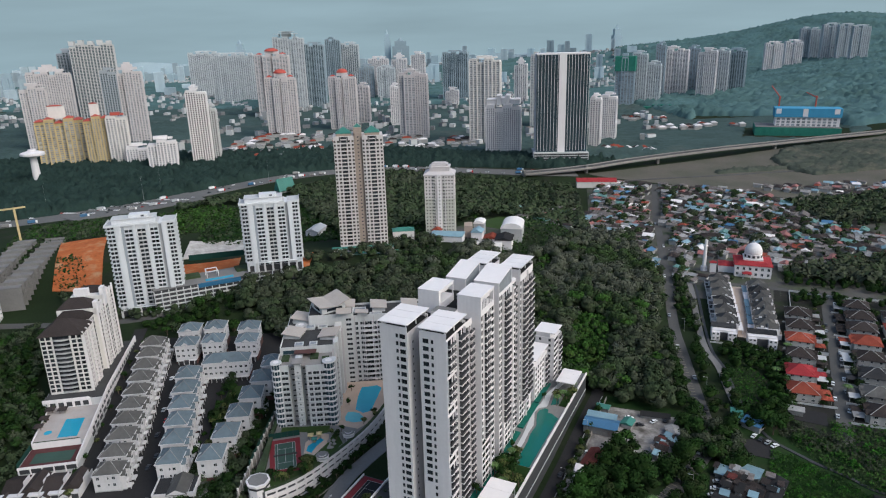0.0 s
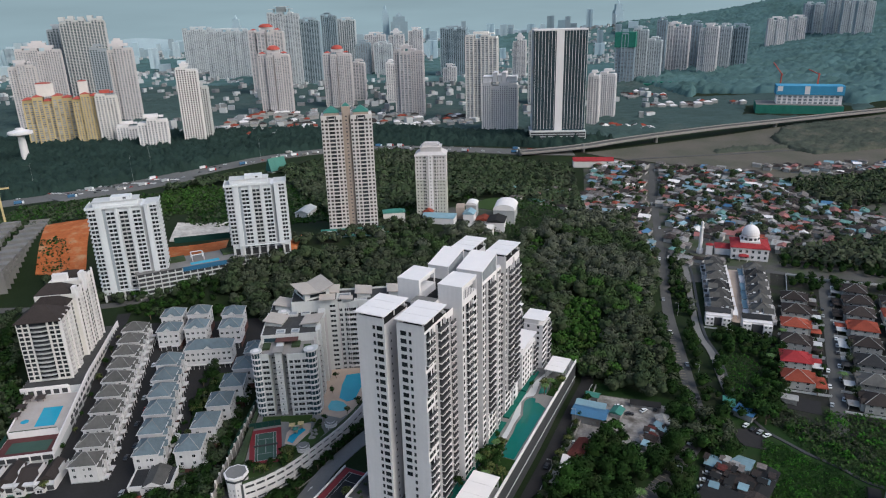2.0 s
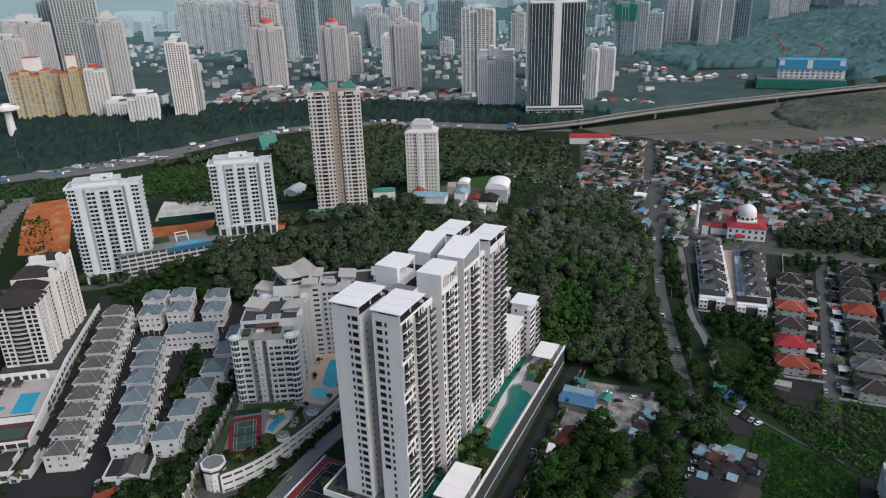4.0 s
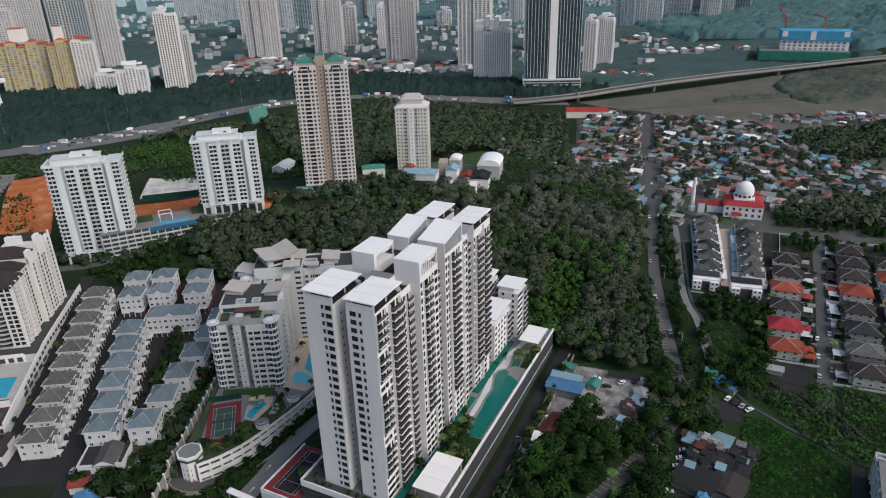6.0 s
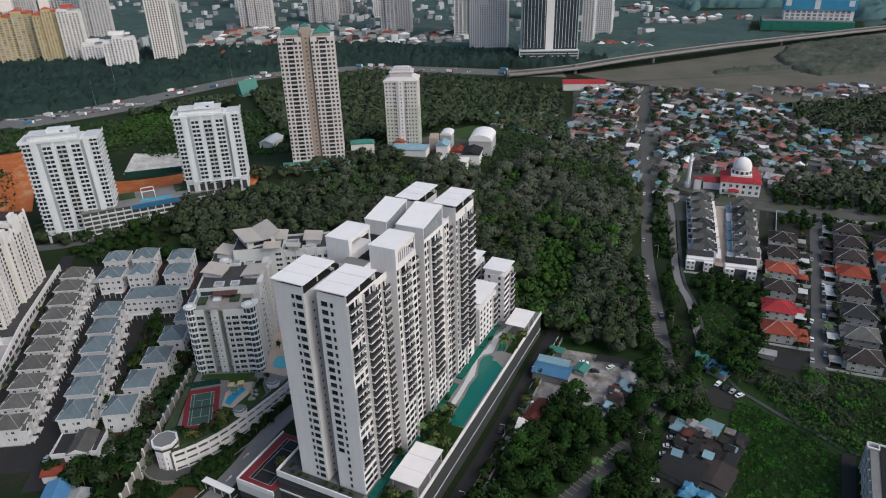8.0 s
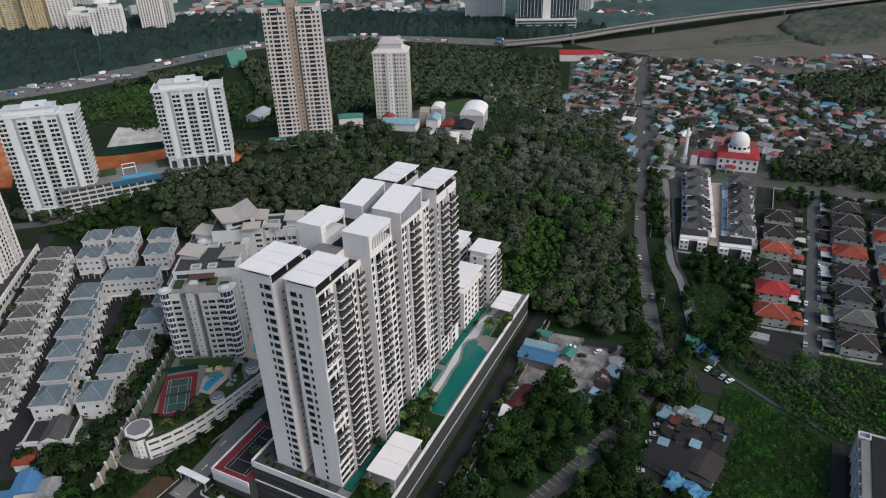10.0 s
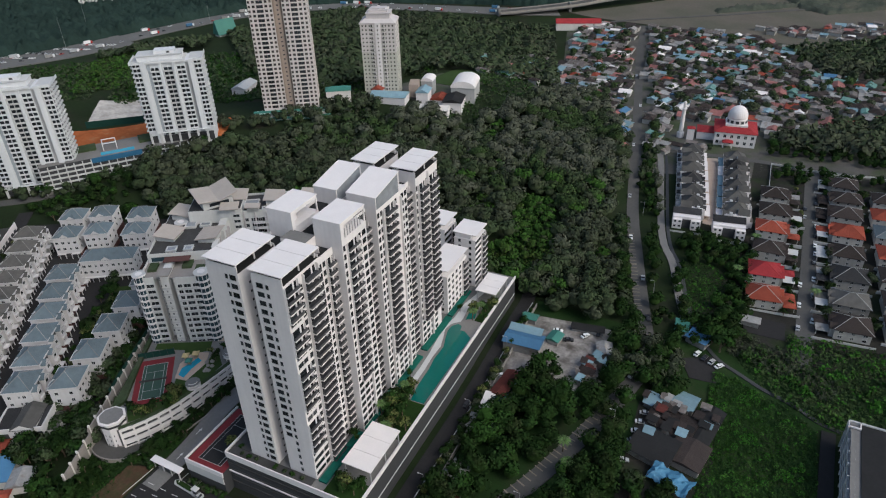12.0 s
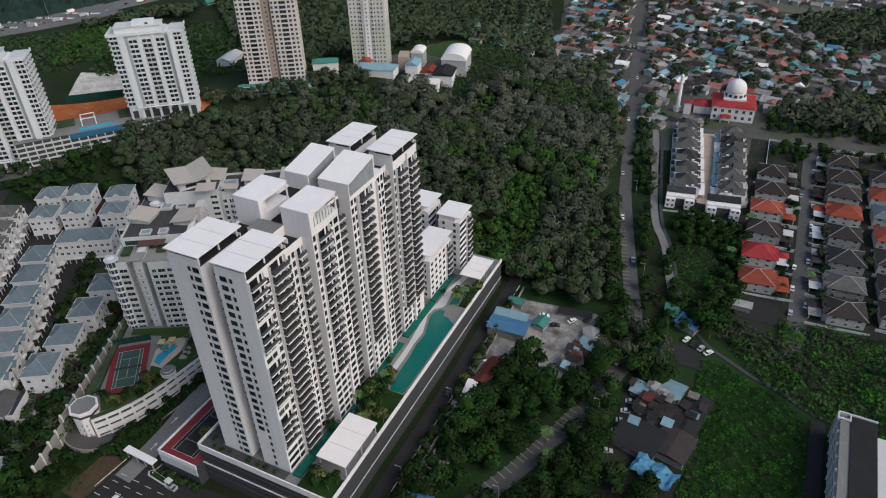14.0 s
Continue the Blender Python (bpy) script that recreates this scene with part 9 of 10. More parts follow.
def terrace_rows():
    for k in range(6):
        for side in (0, 1):
            y = 461 + 16.0 * k
            x = (-12.5 - 0.150 * (y - 455)) if side == 0 else (11.4 - 0.097 * (y - 460))
            e = 1 if side == 0 else -1
            tile = (ROOFGREY, GREYTILE, ROOFGREY, GREYTILE, DARKTILE)[(k * 2 + side) % 5]
            c = solo("terrace_house", Shape().box(-6, 6, -7.9, 7.9, -2, 7.0), WHITE, "white terraced house with a dark grey pitched roof and white gable", "house", "white terraces", m=pose(x, y, gz(x, y), 0, 0, 8))
            part("roof", Shape().hip(-5.9, 5.9, -4.4, 7.7, 7.1, 4.4, over=0.3, thick=0.18), tile, c)
            part("ridge_cap", roof_caps(-6.2, 6.2, -4.7, 8.0, 7.15, 4.4, 0.12), GREYTILE, c)
            part("roof", Shape().hip(*sorted((-e * 6.4, -e * 0.5)), -6.6, -1.0, 7.1, 3.0, over=0.25, thick=0.18, gable=True, end=1), [GREYTILE, PALEGREY], c)
            part("water_tank", Shape().box(e * 3.4 - 0.8, e * 3.4 + 0.8, -7.2, -5.6, 7.0, 8.3), PALEGREY, c, "pale rooftop water tank")
            part("party_wall", Shape().box(-7.0, 7.0, -8.05, -7.8, -1, 7.6), WHITE, c, "white party wall")
            for y0 in (-4.4, 3.2):
                a, b = sorted((e * 1.5, e * 7.6))
                part("front_gable", Shape().hip(a, b, y0 - 2.0, y0 + 2.0, 6.2, 2.0, over=0.2, thick=0.15, gable=True, end=1), [tile, WHITE], c)
                a, b = sorted((e * 6.0, e * 7.4))
                part("front_bay", Shape().box(a, b, y0 - 1.8, y0 + 1.8, -1, 6.2), WHITE, c, "white front bay")
                a, b = sorted((-e * 6.0, -e * 8.8))
                part("rear_wing", Shape().box(a, b, y0 - 2.6, y0 + 1.6, -1, 4.0), WHITE, c)
                part("rear_roof", Shape().slope(a, b, y0 - 2.6, y0 + 1.6, 4.0, 4.5, 0.12), (ZINC, DARKTILE, RUST)[(k + int(y0)) % 3], c)
            a, b = sorted((e * 7.5, e * 10.6))
            part("porch_roof", Shape().slope(a, b, -7.0, 6.8, 3.0, 3.3, 0.14), PALEBLUE if side and k % 4 else WHITE, c)
            for yy in (-6.8, 0, 6.4):
                part("porch_post", Shape().box(e * 10.3 - 0.15, e * 10.3 + 0.15, yy, yy + 0.3, -1, 2.9), WHITE, c)
            put_windows(c, grid_spots((6, -7.9), (6, 7.9), 0.5, 2, 3.0, even_cols(15.8, 4, 1.5, 1.4, 0.9)) + grid_spots((-6, 7.9), (-6, -7.9), 0.5, 2, 3.0, even_cols(15.8, 4, 1.5, 1.4, 0.9)), 6)
    for x, y, w in ((-10, 446, 15), (13, 445, 17)):
        c = solo("terrace_house", Shape().box(-w / 2, w / 2, -5, 4, -2, 7.0), WHITE, "white end terrace house with a dark lean-to roof", "house", "white terraces", m=pose(x - 4, y, gz(x, y), 0, 0, 8))
        part("roof", Shape().slope(-w / 2 - 0.3, w / 2 + 0.3, -1.5, 4.0, 7.6, 8.8, 0.2), DARKTILE, c)
        part("bay", Shape().box(-w / 2 - 0.1, -w / 2 + 5, -7.2, -5, -2, 6.0), WHITE, c, "white projecting bay")
        part("bay", Shape().box(w / 2 - 5, w / 2 + 0.1, -7.2, -5, -2, 6.0), WHITE, c, "white projecting bay")
        # charcoal sheet painted in for the terrace's shade
        part("loggia", Shape().box(-w / 2 + 5.2, w / 2 - 5.2, -5.1, -5, -1, 5.5), DARKWALL, c, "dark panel for terrace shade")
        part("garden_wall", Shape().box(-w / 2 - 1, w / 2 + 1, -12.2, -12, -2, 1.6), PALEGREY, c)
        put_windows(c, grid_spots((-w / 2, -7.2), (-w / 2 + 5, -7.2), 0.5, 2, 3.0, even_cols(5, 2, 1.4, 1.5, 0.8)) + grid_spots((w / 2 - 5, -7.2), (w / 2, -7.2), 0.5, 2, 3.0, even_cols(5, 2, 1.4, 1.5, 0.8)), 12)
    patch("forecourt", (-5, 450), (3, 450), (-8, 552), (-17, 549), PLAZA, "pinkish paved court between two terraces", "forecourt", lift=0.3)


terrace_rows()


def mosque():
    z = gz(-8, 590)
    c = thing("mosque", pose(-8, 592, z, 0, 0, 6), "white mosque with red roofs and a white dome", "mosque")
    part("wall", Shape().box(-8, 20, -12, 14, -2, 10.5).box(-20, -8, -4, 10, -2, 6.0), WHITE, c, "white walls")
    part("roof", Shape().hip(-8, 20, -12, 14, 10.6, 4.6, over=0.9), CRIMSON, c, "red pitched roof")
    part("roof", Shape().hip(-20, -8, -4, 10, 6.1, 1.6, over=0.4), CRIMSON, c, "low red roof over the entrance wing")
    part("porch_roof", Shape().hip(-2, 5, -17, -12.4, 4.6, 1.6, over=0.3), CRIMSON, c, "small red porch roof")
    for x in (-1.6, 4.2):
        part("porch_post", Shape().box(x, x + 0.5, -16.6, -16.1, -1, 4.4), WHITE, c)
    part("gate_tower", Shape().box(-27, -22, -8, -4, -2, 9), WHITE, c, "white gate tower")
    part("gate_roof", Shape().hip(-27, -22, -8, -4, 9.1, 1.4, over=0.5), CRIMSON, c)
    part("drum", Shape().box(-1.5, 13.5, -6, 9, 11, 14.2).round(6, 1.5, 7.0, 14.2, 17.4, 24), WHITE, c, "white arcaded drum")
    # solid drum; dark plates stand for the shade in its arches
    for k in range(12):
        part("drum_opening", Shape().box(-1.1, 1.1, -0.06, 0.02, 14.7, 16.7), DARKWALL, c, m=pose(6 + 7.0 * math.cos(k * math.pi / 6), 1.5 + 7.0 * math.sin(k * math.pi / 6), 0, 0, 0, math.degrees(k * math.pi / 6) + 90))
    part("dome", Shape().round(6, 1.5, 6.4, 17.4, 18.6, 28, r2=6.9).dome(6, 1.5, 18.6, 6.9, 7.8, 28, 9).round(6, 1.5, 0.5, 26.2, 29.6, 8, r2=0.08), WHITE, c, "white ribbed onion dome")
    put_windows(c, grid_spots((-8, -12), (20, -12), 1, 2, 4.5, even_cols(28, 6, 2.0, 2.4, 0.8)) + grid_spots((20, -12), (20, 14), 1, 2, 4.5, even_cols(26, 6, 2.0, 2.4, 0.8)), 30)
    t = thing("minaret", pose(-39, 585, gz(-39, 585)), "slim white minaret with a small dome", "tower")
    part("shaft", Shape().round(0, 0, 2.6, -1, 4, 8).round(0, 0, 1.6, 4, 22, 8, r2=1.3).round(0, 0, 2.1, 22, 22.6, 8).round(0, 0, 1.1, 22.6, 26, 8), WHITE, t)
    part("dome", Shape().dome(0, 0, 26, 1.3, 2.2, 8, 4), WHITE, t)


mosque()


def roadside_sheds():
    prng2 = np.random.default_rng(44)

    def shed(x, y, yaw, w, d, h, m, label, kind="gable", wall=None):
        return roof_house("shed", x, y, yaw, w, d, h, kind, m, label, "sheds", wall or ZINC, rise=1.2)
    shed(-61, 300.5, 2, 16, 9, 4.4, BLUEROOF, "workshop shed with a bright blue metal roof")
    shed(-62, 306.2, 2, 14, 3.0, 4.4, PALEBLUE, "lean-to with a pale turquoise roof", "shed")
    shed(-49.5, 309.5, -8, 5, 6, 2.6, GREENROOF, "small container with a green tarpaulin")
    shed(-59.3, 274, -7, 5.5, 15, 3.2, RUSTRED, "long shed with a dark red rusted roof", wall=BLUEROOF)
    shed(-27.5, 311, 20, 6, 8, 3.2, ZINC, "small shed with a grey roof")
    shed(-31, 294, 22, 8, 4, 2.6, RUST, "low rusty lean-to beside a yard", "shed")
    shed(-29, 302, 22, 8, 4, 2.6, PALEBLUE, "low faded blue lean-to beside a yard", "shed")
    shed(-38, 321.8, 9, 14, 2.6, 1.9, DARKROOF, "long low dark shed at the edge of a yard", "shed")
    shed(25.5, 361.5, 0, 12, 2.8, 2.8, ZINC, "long grey trailer in a dead-end yard", "shed")
    shed(-64, 318, 0, 6, 4, 3, GREENROOF, "skip under a green cover")
    shed(-62.3, 262, 4, 3.2, 8, 2.8, PANEL, "white lean-to by a wall", "shed")
    shed(-62.5, 250, 4, 4.5, 6, 2.8, ZINC, "grey lean-to by a wall", "shed")
    shed(-59, 226, -8, 6, 8, 2.8, ZINC, "patched grey shed among trees")
    shed(-57, 218, -8, 7, 6, 2.8, RUSTRED, "small shed with a dark red roof")
    shed(-58, 210, -8, 8, 6, 2.8, BLUEROOF, "small shed with a blue roof")
    shed(8, 298, -12, 10, 8, 3.5, PALEBLUE, "workshop with a faded blue patched roof")
    shed(-1, 292, -12, 9, 6, 3.0, PALEBLUE, "workshop with a turquoise roof", "shed")
    shed(6, 284, -12, 17, 12, 3.6, BROWNTILE, "workshop with a large rusty patched roof")
    shed(18, 288, -12, 8, 20, 3.4, DARKROOF, "workshop with a dark roof")
    shed(2, 268, -12, 15, 14, 3.8, DARKROOF, "workshop with a wide dark roof")
    shed(14, 270, -12, 12, 13, 4.0, BROWNTILE, "workshop with a black pitched roof")
    tr = np.random.default_rng(8)
    gx, gy = np.meshgrid(np.linspace(-7.5, 7.5, 14), np.linspace(-4, 4, 8))
    tz = 3.6 + 0.12 * gy + tr.normal(0, 0.28, gx.shape) + 0.5 * np.sin(gx * 0.9)
    gx, gy = gx + tr.normal(0, 0.25, gx.shape), gy + tr.normal(0, 0.25, gx.shape)
    ti = np.arange(gx.size).reshape(gx.shape)
    tarp = thing("tarpaulin_shelter", pose(10, 255, gz(10, 255), 0, 0, -18), "crumpled faded blue tarpaulin over a low shelter", "shelter")
    part("tarpaulin", fast_mesh("tarpaulin", np.stack([gx, gy, tz], -1).reshape(-1, 3), np.stack([ti[:-1, :-1], ti[:-1, 1:], ti[1:, 1:], ti[1:, :-1]], -1).reshape(-1, 4), [TARP]), None, tarp)
    for px in (-6.8, 6.8):
        for py in (-3.4, 3.4):
            part("post", Shape().box(px - 0.1, px + 0.1, py - 0.1, py + 0.1, -0.5, 3.4), BARK, tarp)
    shed(8, 338, -20, 9, 6, 3.0, BLUEROOF, "car port with a blue roof", "shed")
    shed(0, 342, 5, 5, 7, 3.0, GREENROOF, "car port with a green roof", "shed")
    for k in range(58):
        w, d = prng2.uniform(1.0, 3.2), prng2.uniform(1.0, 2.6)
        x, y = (8 + prng2.normal(0, 6.5), 286 + prng2.normal(0, 5.5)) if k < 36 else (-30 + prng2.normal(0, 2.2), 299 + prng2.normal(0, 4.5))
        m = (BROWNTILE, RUST, DARKROOF, ZINC, PALEBLUE, DARKROOF, BROWNTILE, BROWNTILE, RUSTRED)[int(prng2.integers(0, 9))]
        r = roof_house("awning", x, y, -12 + prng2.normal(0, 4), w, d, 4.3 + prng2.uniform(0, 0.7) if k < 36 else 2.9 + prng2.uniform(0, 0.5), "shed", m, "patched corrugated awning of a crowded workshop", "workshop awnings", ZINC)
    # white-roofed school halls and blue hall near the towers
    for x, y, w, d, h, m, lab in ((-206, 555, 18, 24, 11, PANEL, "tall hall with an arched white roof"), (-236, 552, 9, 12, 11, PANEL, "white hall with a gabled roof"), (-228, 528, 9, 12, 9, PALEBLUE, "white gabled hall with pale blue walls"), (-249, 514, 26, 14, 5, PALEBLUE, "hall with a light blue metal roof"),
                                  (-205, 532, 14, 18, 7, DARKROOF, "hall with a dark gabled roof"), (-212, 512, 22, 8, 5, OFFWHITE, "white low school block with a pale roof"), (-218, 535, 12, 12, 4, REDTILE, "low building with a red roof"), (-262, 520, 8, 10, 6, REDTILE, "small house with a bright red roof"), (-325, 520, 26, 12, 4, PALEGREY, "low hall with a pale pitched roof"), (-372, 492, 12, 22, 5, PALEGREY, "hall with a pale pitched roof")):
        if -265 < x < -200:
            x, y = x + 11, y - 17
        roof_house("hall", x, y, 14, w, d, h, "arch" if m is PANEL else "gable", m, lab, "halls", GREYWALL if m is PANEL else WHITE, rise=2.6)
    roof_house("school_block", -198, 862, 20, 50, 16, 8, "gable", CRIMSON, "long school block with a bright red roof", "halls", OFFWHITE)
    rng = np.random.default_rng(31)
    for k in range(260):
        x, y = rng.uniform(-900, -460), rng.uniform(840, 1160)
        if -0.9 * (x + 770) + (y - 854) < -60 or y > 1100 + (x + 770) * 0.2:
            continue
        m, word = ((WHITE, "pale"), (BROWNTILE, "dark brown"), (ZINC, "grey"), (REDTILE, "red"))[rng.integers(0, 4)]
        mi, w, d, h = REST_MATS.index(m if m is not WHITE else PANEL), rng.uniform(10, 18), rng.uniform(9, 14), rng.uniform(5, 9)
        REST.add(Shape().box(-w / 2, w / 2, -d / 2, d / 2, -2, h).hip(-w / 2, w / 2, -d / 2, d / 2, h + 0.1, 2.4, mi=mi), pose(x, y, gz(x, y), 0, 0, 35 + rng.choice([0, 90])))


roadside_sheds()


FAR_LOTS = ((-170, 1366, 46, 14, 18), (-205, 1117, 42, 9, 16), (-90, 1410, 40, 16, 9), (-240, 1500, 60, 40, 14))


def far_lots():
    """Low pale houses and a long terrace on the flat land before the distant towers."""
    rng = np.random.default_rng(44)
    for cx, cy, sx, sy, n in FAR_LOTS:
        for k in range(n):
            x, y = cx + rng.uniform(-sx, sx), cy + rng.uniform(-sy, sy)
            w, d, h = rng.uniform(9, 17), rng.uniform(9, 13), rng.uniform(4, 8)
            m = (PANEL, ZINC, BROWNTILE, PANEL, REDTILE)[int(rng.integers(0, 5))]
            REST.add(Shape().box(-w / 2, w / 2, -d / 2, d / 2, -2, h).hip(-w / 2, w / 2, -d / 2, d / 2, h + 0.1, 2.6, mi=REST_MATS.index(m)), pose(x, y, gz(x, y), 0, 0, 20 + rng.choice([0, 90])))


far_lots()
solo("site_hoarding", Shape().box(-50, 50, -7, 7, -3, 8).box(-30, 22, -6, 6, 8, 13), NETGREEN, "low building site wrapped in green netting", "building site", m=pose(-225, 1650, gz(-225, 1650), 0, 0, 3))


solo("village", REST, REST_MATS, "mixed small houses with rusty, grey, red and blue roofs", "houses", kind="stuff")


def unfinished_blocks():
    for x, y, yaw, L in ((-476, 276, 131, 132), (-493, 258, 131, 140)):
        c = thing("unfinished_building", pose(x, y, 25, 0, 0, yaw), "long grey unfinished concrete terrace with open bays", "building")
        for i in range(3):
            part("slab", Shape().box(0, L, 0, 15, 2 + i * 3.4, 2.5 + i * 3.4), CONCRETE, c, "bare concrete slab")
        for k in range(int(L / 7.5) + 1):
            part("cross_wall", Shape().box(k * 7.5, k * 7.5 + 0.4, -1.2, 15, -12, 11.5 if k % 2 else 9.2), CONCRETE, c, "bare concrete cross wall")
        part("back_wall", Shape().box(0, L, 14.6, 15, -12, 9), DARKWALL, c)
    k = thing("tower_crane", pose(-602, 360, gz(-602, 360), 0, 0, 60), "slim ochre tower crane", "crane")
    part("mast", Shape().box(-0.9, 0.9, -0.9, 0.9, 0, 34), YELLOW, k)
    part("jib", Shape().box(-26, 9, -0.6, 0.6, 33, 34.4), YELLOW, k)
    for x, y, w, h in ((-462, 243, 18, 30), (-478, 216, 20, 22)):
        c = thing("apartment_tower", pose(x, y, gz(x, y), 0, 0, 40), "white apartment block with red-tiled roof edges", "apartment building")
        part("wall", Shape().box(-w, 0, 0, 24, -4, h), WHITE, c)
        part("roof", Shape().hip(-w, 0, 0, 24, h, 3.0), REDTILE, c)
        put_windows(c, grid_spots((0, 0), (0, 24), 1, int(h / 3), 3, even_cols(24, 6, 1.5, 1.4, 0.8)) + grid_spots((-w, 0), (0, 0), 1, int(h / 3), 3, even_cols(w, 4, 1.5, 1.4, 0.8)), 60)
    h = thing("market_hall", pose(-545, 664, gz(-545, 664), 0, 0, 70), "hall with a steep sea green gabled roof", "hall")
    part("wall", Shape().box(-10, 10, -5, 5, -3, 2.5), OFFWHITE, h)
    part("roof", Shape().hip(-11, 11, -6, 6, 2.6, 15, gable=True, over=0.6), GREENROOF, h)


unfinished_blocks()

# ---- single trees ----
def tree_meshes(seed, r, h, cards, size, leaf, trunk_h):
    rng = np.random.default_rng(seed)
    p, d, lc, lr = crown_points(r, h, cards, rng, lobes=8)
    off = np.array([0, 0, trunk_h])
    v, q = leaf_cards(p + off, d, size, rng, 0.6)
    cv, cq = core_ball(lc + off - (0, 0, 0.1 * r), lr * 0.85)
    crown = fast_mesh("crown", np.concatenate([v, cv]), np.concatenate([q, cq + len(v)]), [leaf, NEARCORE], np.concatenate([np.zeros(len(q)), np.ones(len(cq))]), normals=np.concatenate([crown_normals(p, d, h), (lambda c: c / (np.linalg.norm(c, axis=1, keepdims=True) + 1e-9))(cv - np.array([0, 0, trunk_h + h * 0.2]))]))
    t = Shape().round(0, 0, 0.06 * r + 0.08, -0.6, trunk_h + h * 0.4, 7, r2=0.05 * r)
    for c in lc[:5]:
        a, b = Vector((0, 0, trunk_h * 0.75)), Vector(c + off)
        m = (b - a).to_track_quat("Z", "Y").to_matrix().to_4x4()
        t.add(Shape().round(0, 0, 0.035 * r, 0, (b - a).length, 5, r2=0.012 * r), Matrix.Translation(a) @ m)
    return crown, t.mesh("trunk", BARK)


TREES = {
    "broad": [tree_meshes(50 + k, 3.6, 4.4, 330, 0.62, leaf, 2.6) for k, leaf in enumerate((NEARLEAF, LUSH, FOREST, NEARLEAF))],
    "small": [tree_meshes(60 + k, 1.9, 2.7, 190, 0.42, leaf, 1.4) for k, leaf in enumerate((NEARLEAF, OLIVE, LUSH))],
    "shrub": [tree_meshes(70 + k, 1.2, 1.3, 90, 0.36, leaf, 0.2) for k, leaf in enumerate((FOREST, LUSH))],
}
LABELS = {"broad": "broad leafy green tree with a rounded uneven crown", "small": "small leafy ornamental tree with a round crown", "shrub": "low rounded green garden shrub"}


def tree(x, y, kind="broad", k=0, s=1.0, z=None):
    z = gz(x, y) if z is None else z
    crown, trunk = TREES[kind][k % len(TREES[kind])]
    t = thing("tree" if kind != "shrub" else "shrub", pose(x, y, z, 0, 0, (x * 37 + y * 91) % 360) @ Matrix.Diagonal((s, s, s, 1)), LABELS[kind], "tree" if kind != "shrub" else "shrub", kind + " trees")
    part("crown", crown, None, t)
    part("trunk", trunk, None, t)


def palm_meshes():
    rng = np.random.default_rng(90)
    v, q = [], []
    for k in range(13):
        a = k * 2.4
        for j in range(6):
            f0, f1 = j / 6, (j + 1) / 6
            for side in (-1, 1):
                pts = []
                for f, wd in ((f0, 0), (f1, 0), (f1, 0.42 * math.sin(math.pi * min(1, f1 + 0.12))), (f0, 0.42 * math.sin(math.pi * (f0 + 0.12)))):
                    rr = 2.9 * f
                    zz = 5.2 + 1.0 * math.sin(f * 2.2) - 1.5 * f * f - wd * 0.6
                    pts.append((rr * math.cos(a) - side * wd * math.sin(a), rr * math.sin(a) + side * wd * math.cos(a), zz))
                i = len(v)
                v += pts
                q.append((i, i + 1, i + 2, i + 3))
    return fast_mesh("fronds", np.array(v), np.array(q), [PALM]), Shape().round(0, 0, 0.2, -0.3, 5.3, 7, r2=0.13).mesh("trunk", BARK)


PALM_MESH = palm_meshes()


def palm(x, y, z=None, s=1.0):
    t = thing("palm_tree", pose(x, y, gz(x, y) if z is None else z, 0, 0, (x * 53) % 360) @ Matrix.Diagonal((s, s, s, 1)), "slim palm tree with arching green fronds", "palm", "palm trees")
    part("frond_crown", PALM_MESH[0], None, t)
    part("trunk", PALM_MESH[1], None, t)


prng = np.random.default_rng(99)
# pool deck planting
for k, (x, y) in enumerate(((-86, 228), (-88, 232), (-85.5, 236), (-89.5, 238), (-84.5, 243), (-88, 246), (-87, 222), (-82, 222), (-90, 250), (-79, 300), (-77, 304), (-82, 303), (-79.5, 312), (-83, 297), (-77, 294), (-81, 195), (-84, 194), (-78.5, 196), (-86.5, 196), (-78, 224), (-89.5, 296), (-92, 213))):
    tree(x, y, "small", k, 1.15 + 0.35 * math.sin(k * 2.1), DECK_Z)
for x, y in ((-80.5, 298), (-78.5, 308.5), (-87, 240.5), (-90.2, 228), (-83.5, 219.8), (-82, 292.5), (-88.5, 234)):
    palm(x, y, DECK_Z, 1.0)
for k, (x, y) in enumerate(((-124, 191.5), (-121, 191.3), (-118, 191.4), (-110, 191.5), (-106, 191.2), (-103, 191.4), (-99, 191.3), (-126.5, 194), (-127, 199))):
    tree(x, y, "shrub", k, 0.9, DECK_Z)
tree(-136, 198, "small", 1, 1.2, 13.7)
for k in range(16):
    tree(-86.5 + prng.normal(0, 2.2), 227 + 12 * prng.random(), "small", k, 1.2 + 0.4 * prng.random(), DECK_Z)
# clipped trees along the service road
for k in range(30):
    y = 196 + k * 4.4
    tree(-66.3 + 0.4 * math.sin(k * 3.1), y, "small", k, 1.0 + 0.25 * math.sin(k * 1.7))
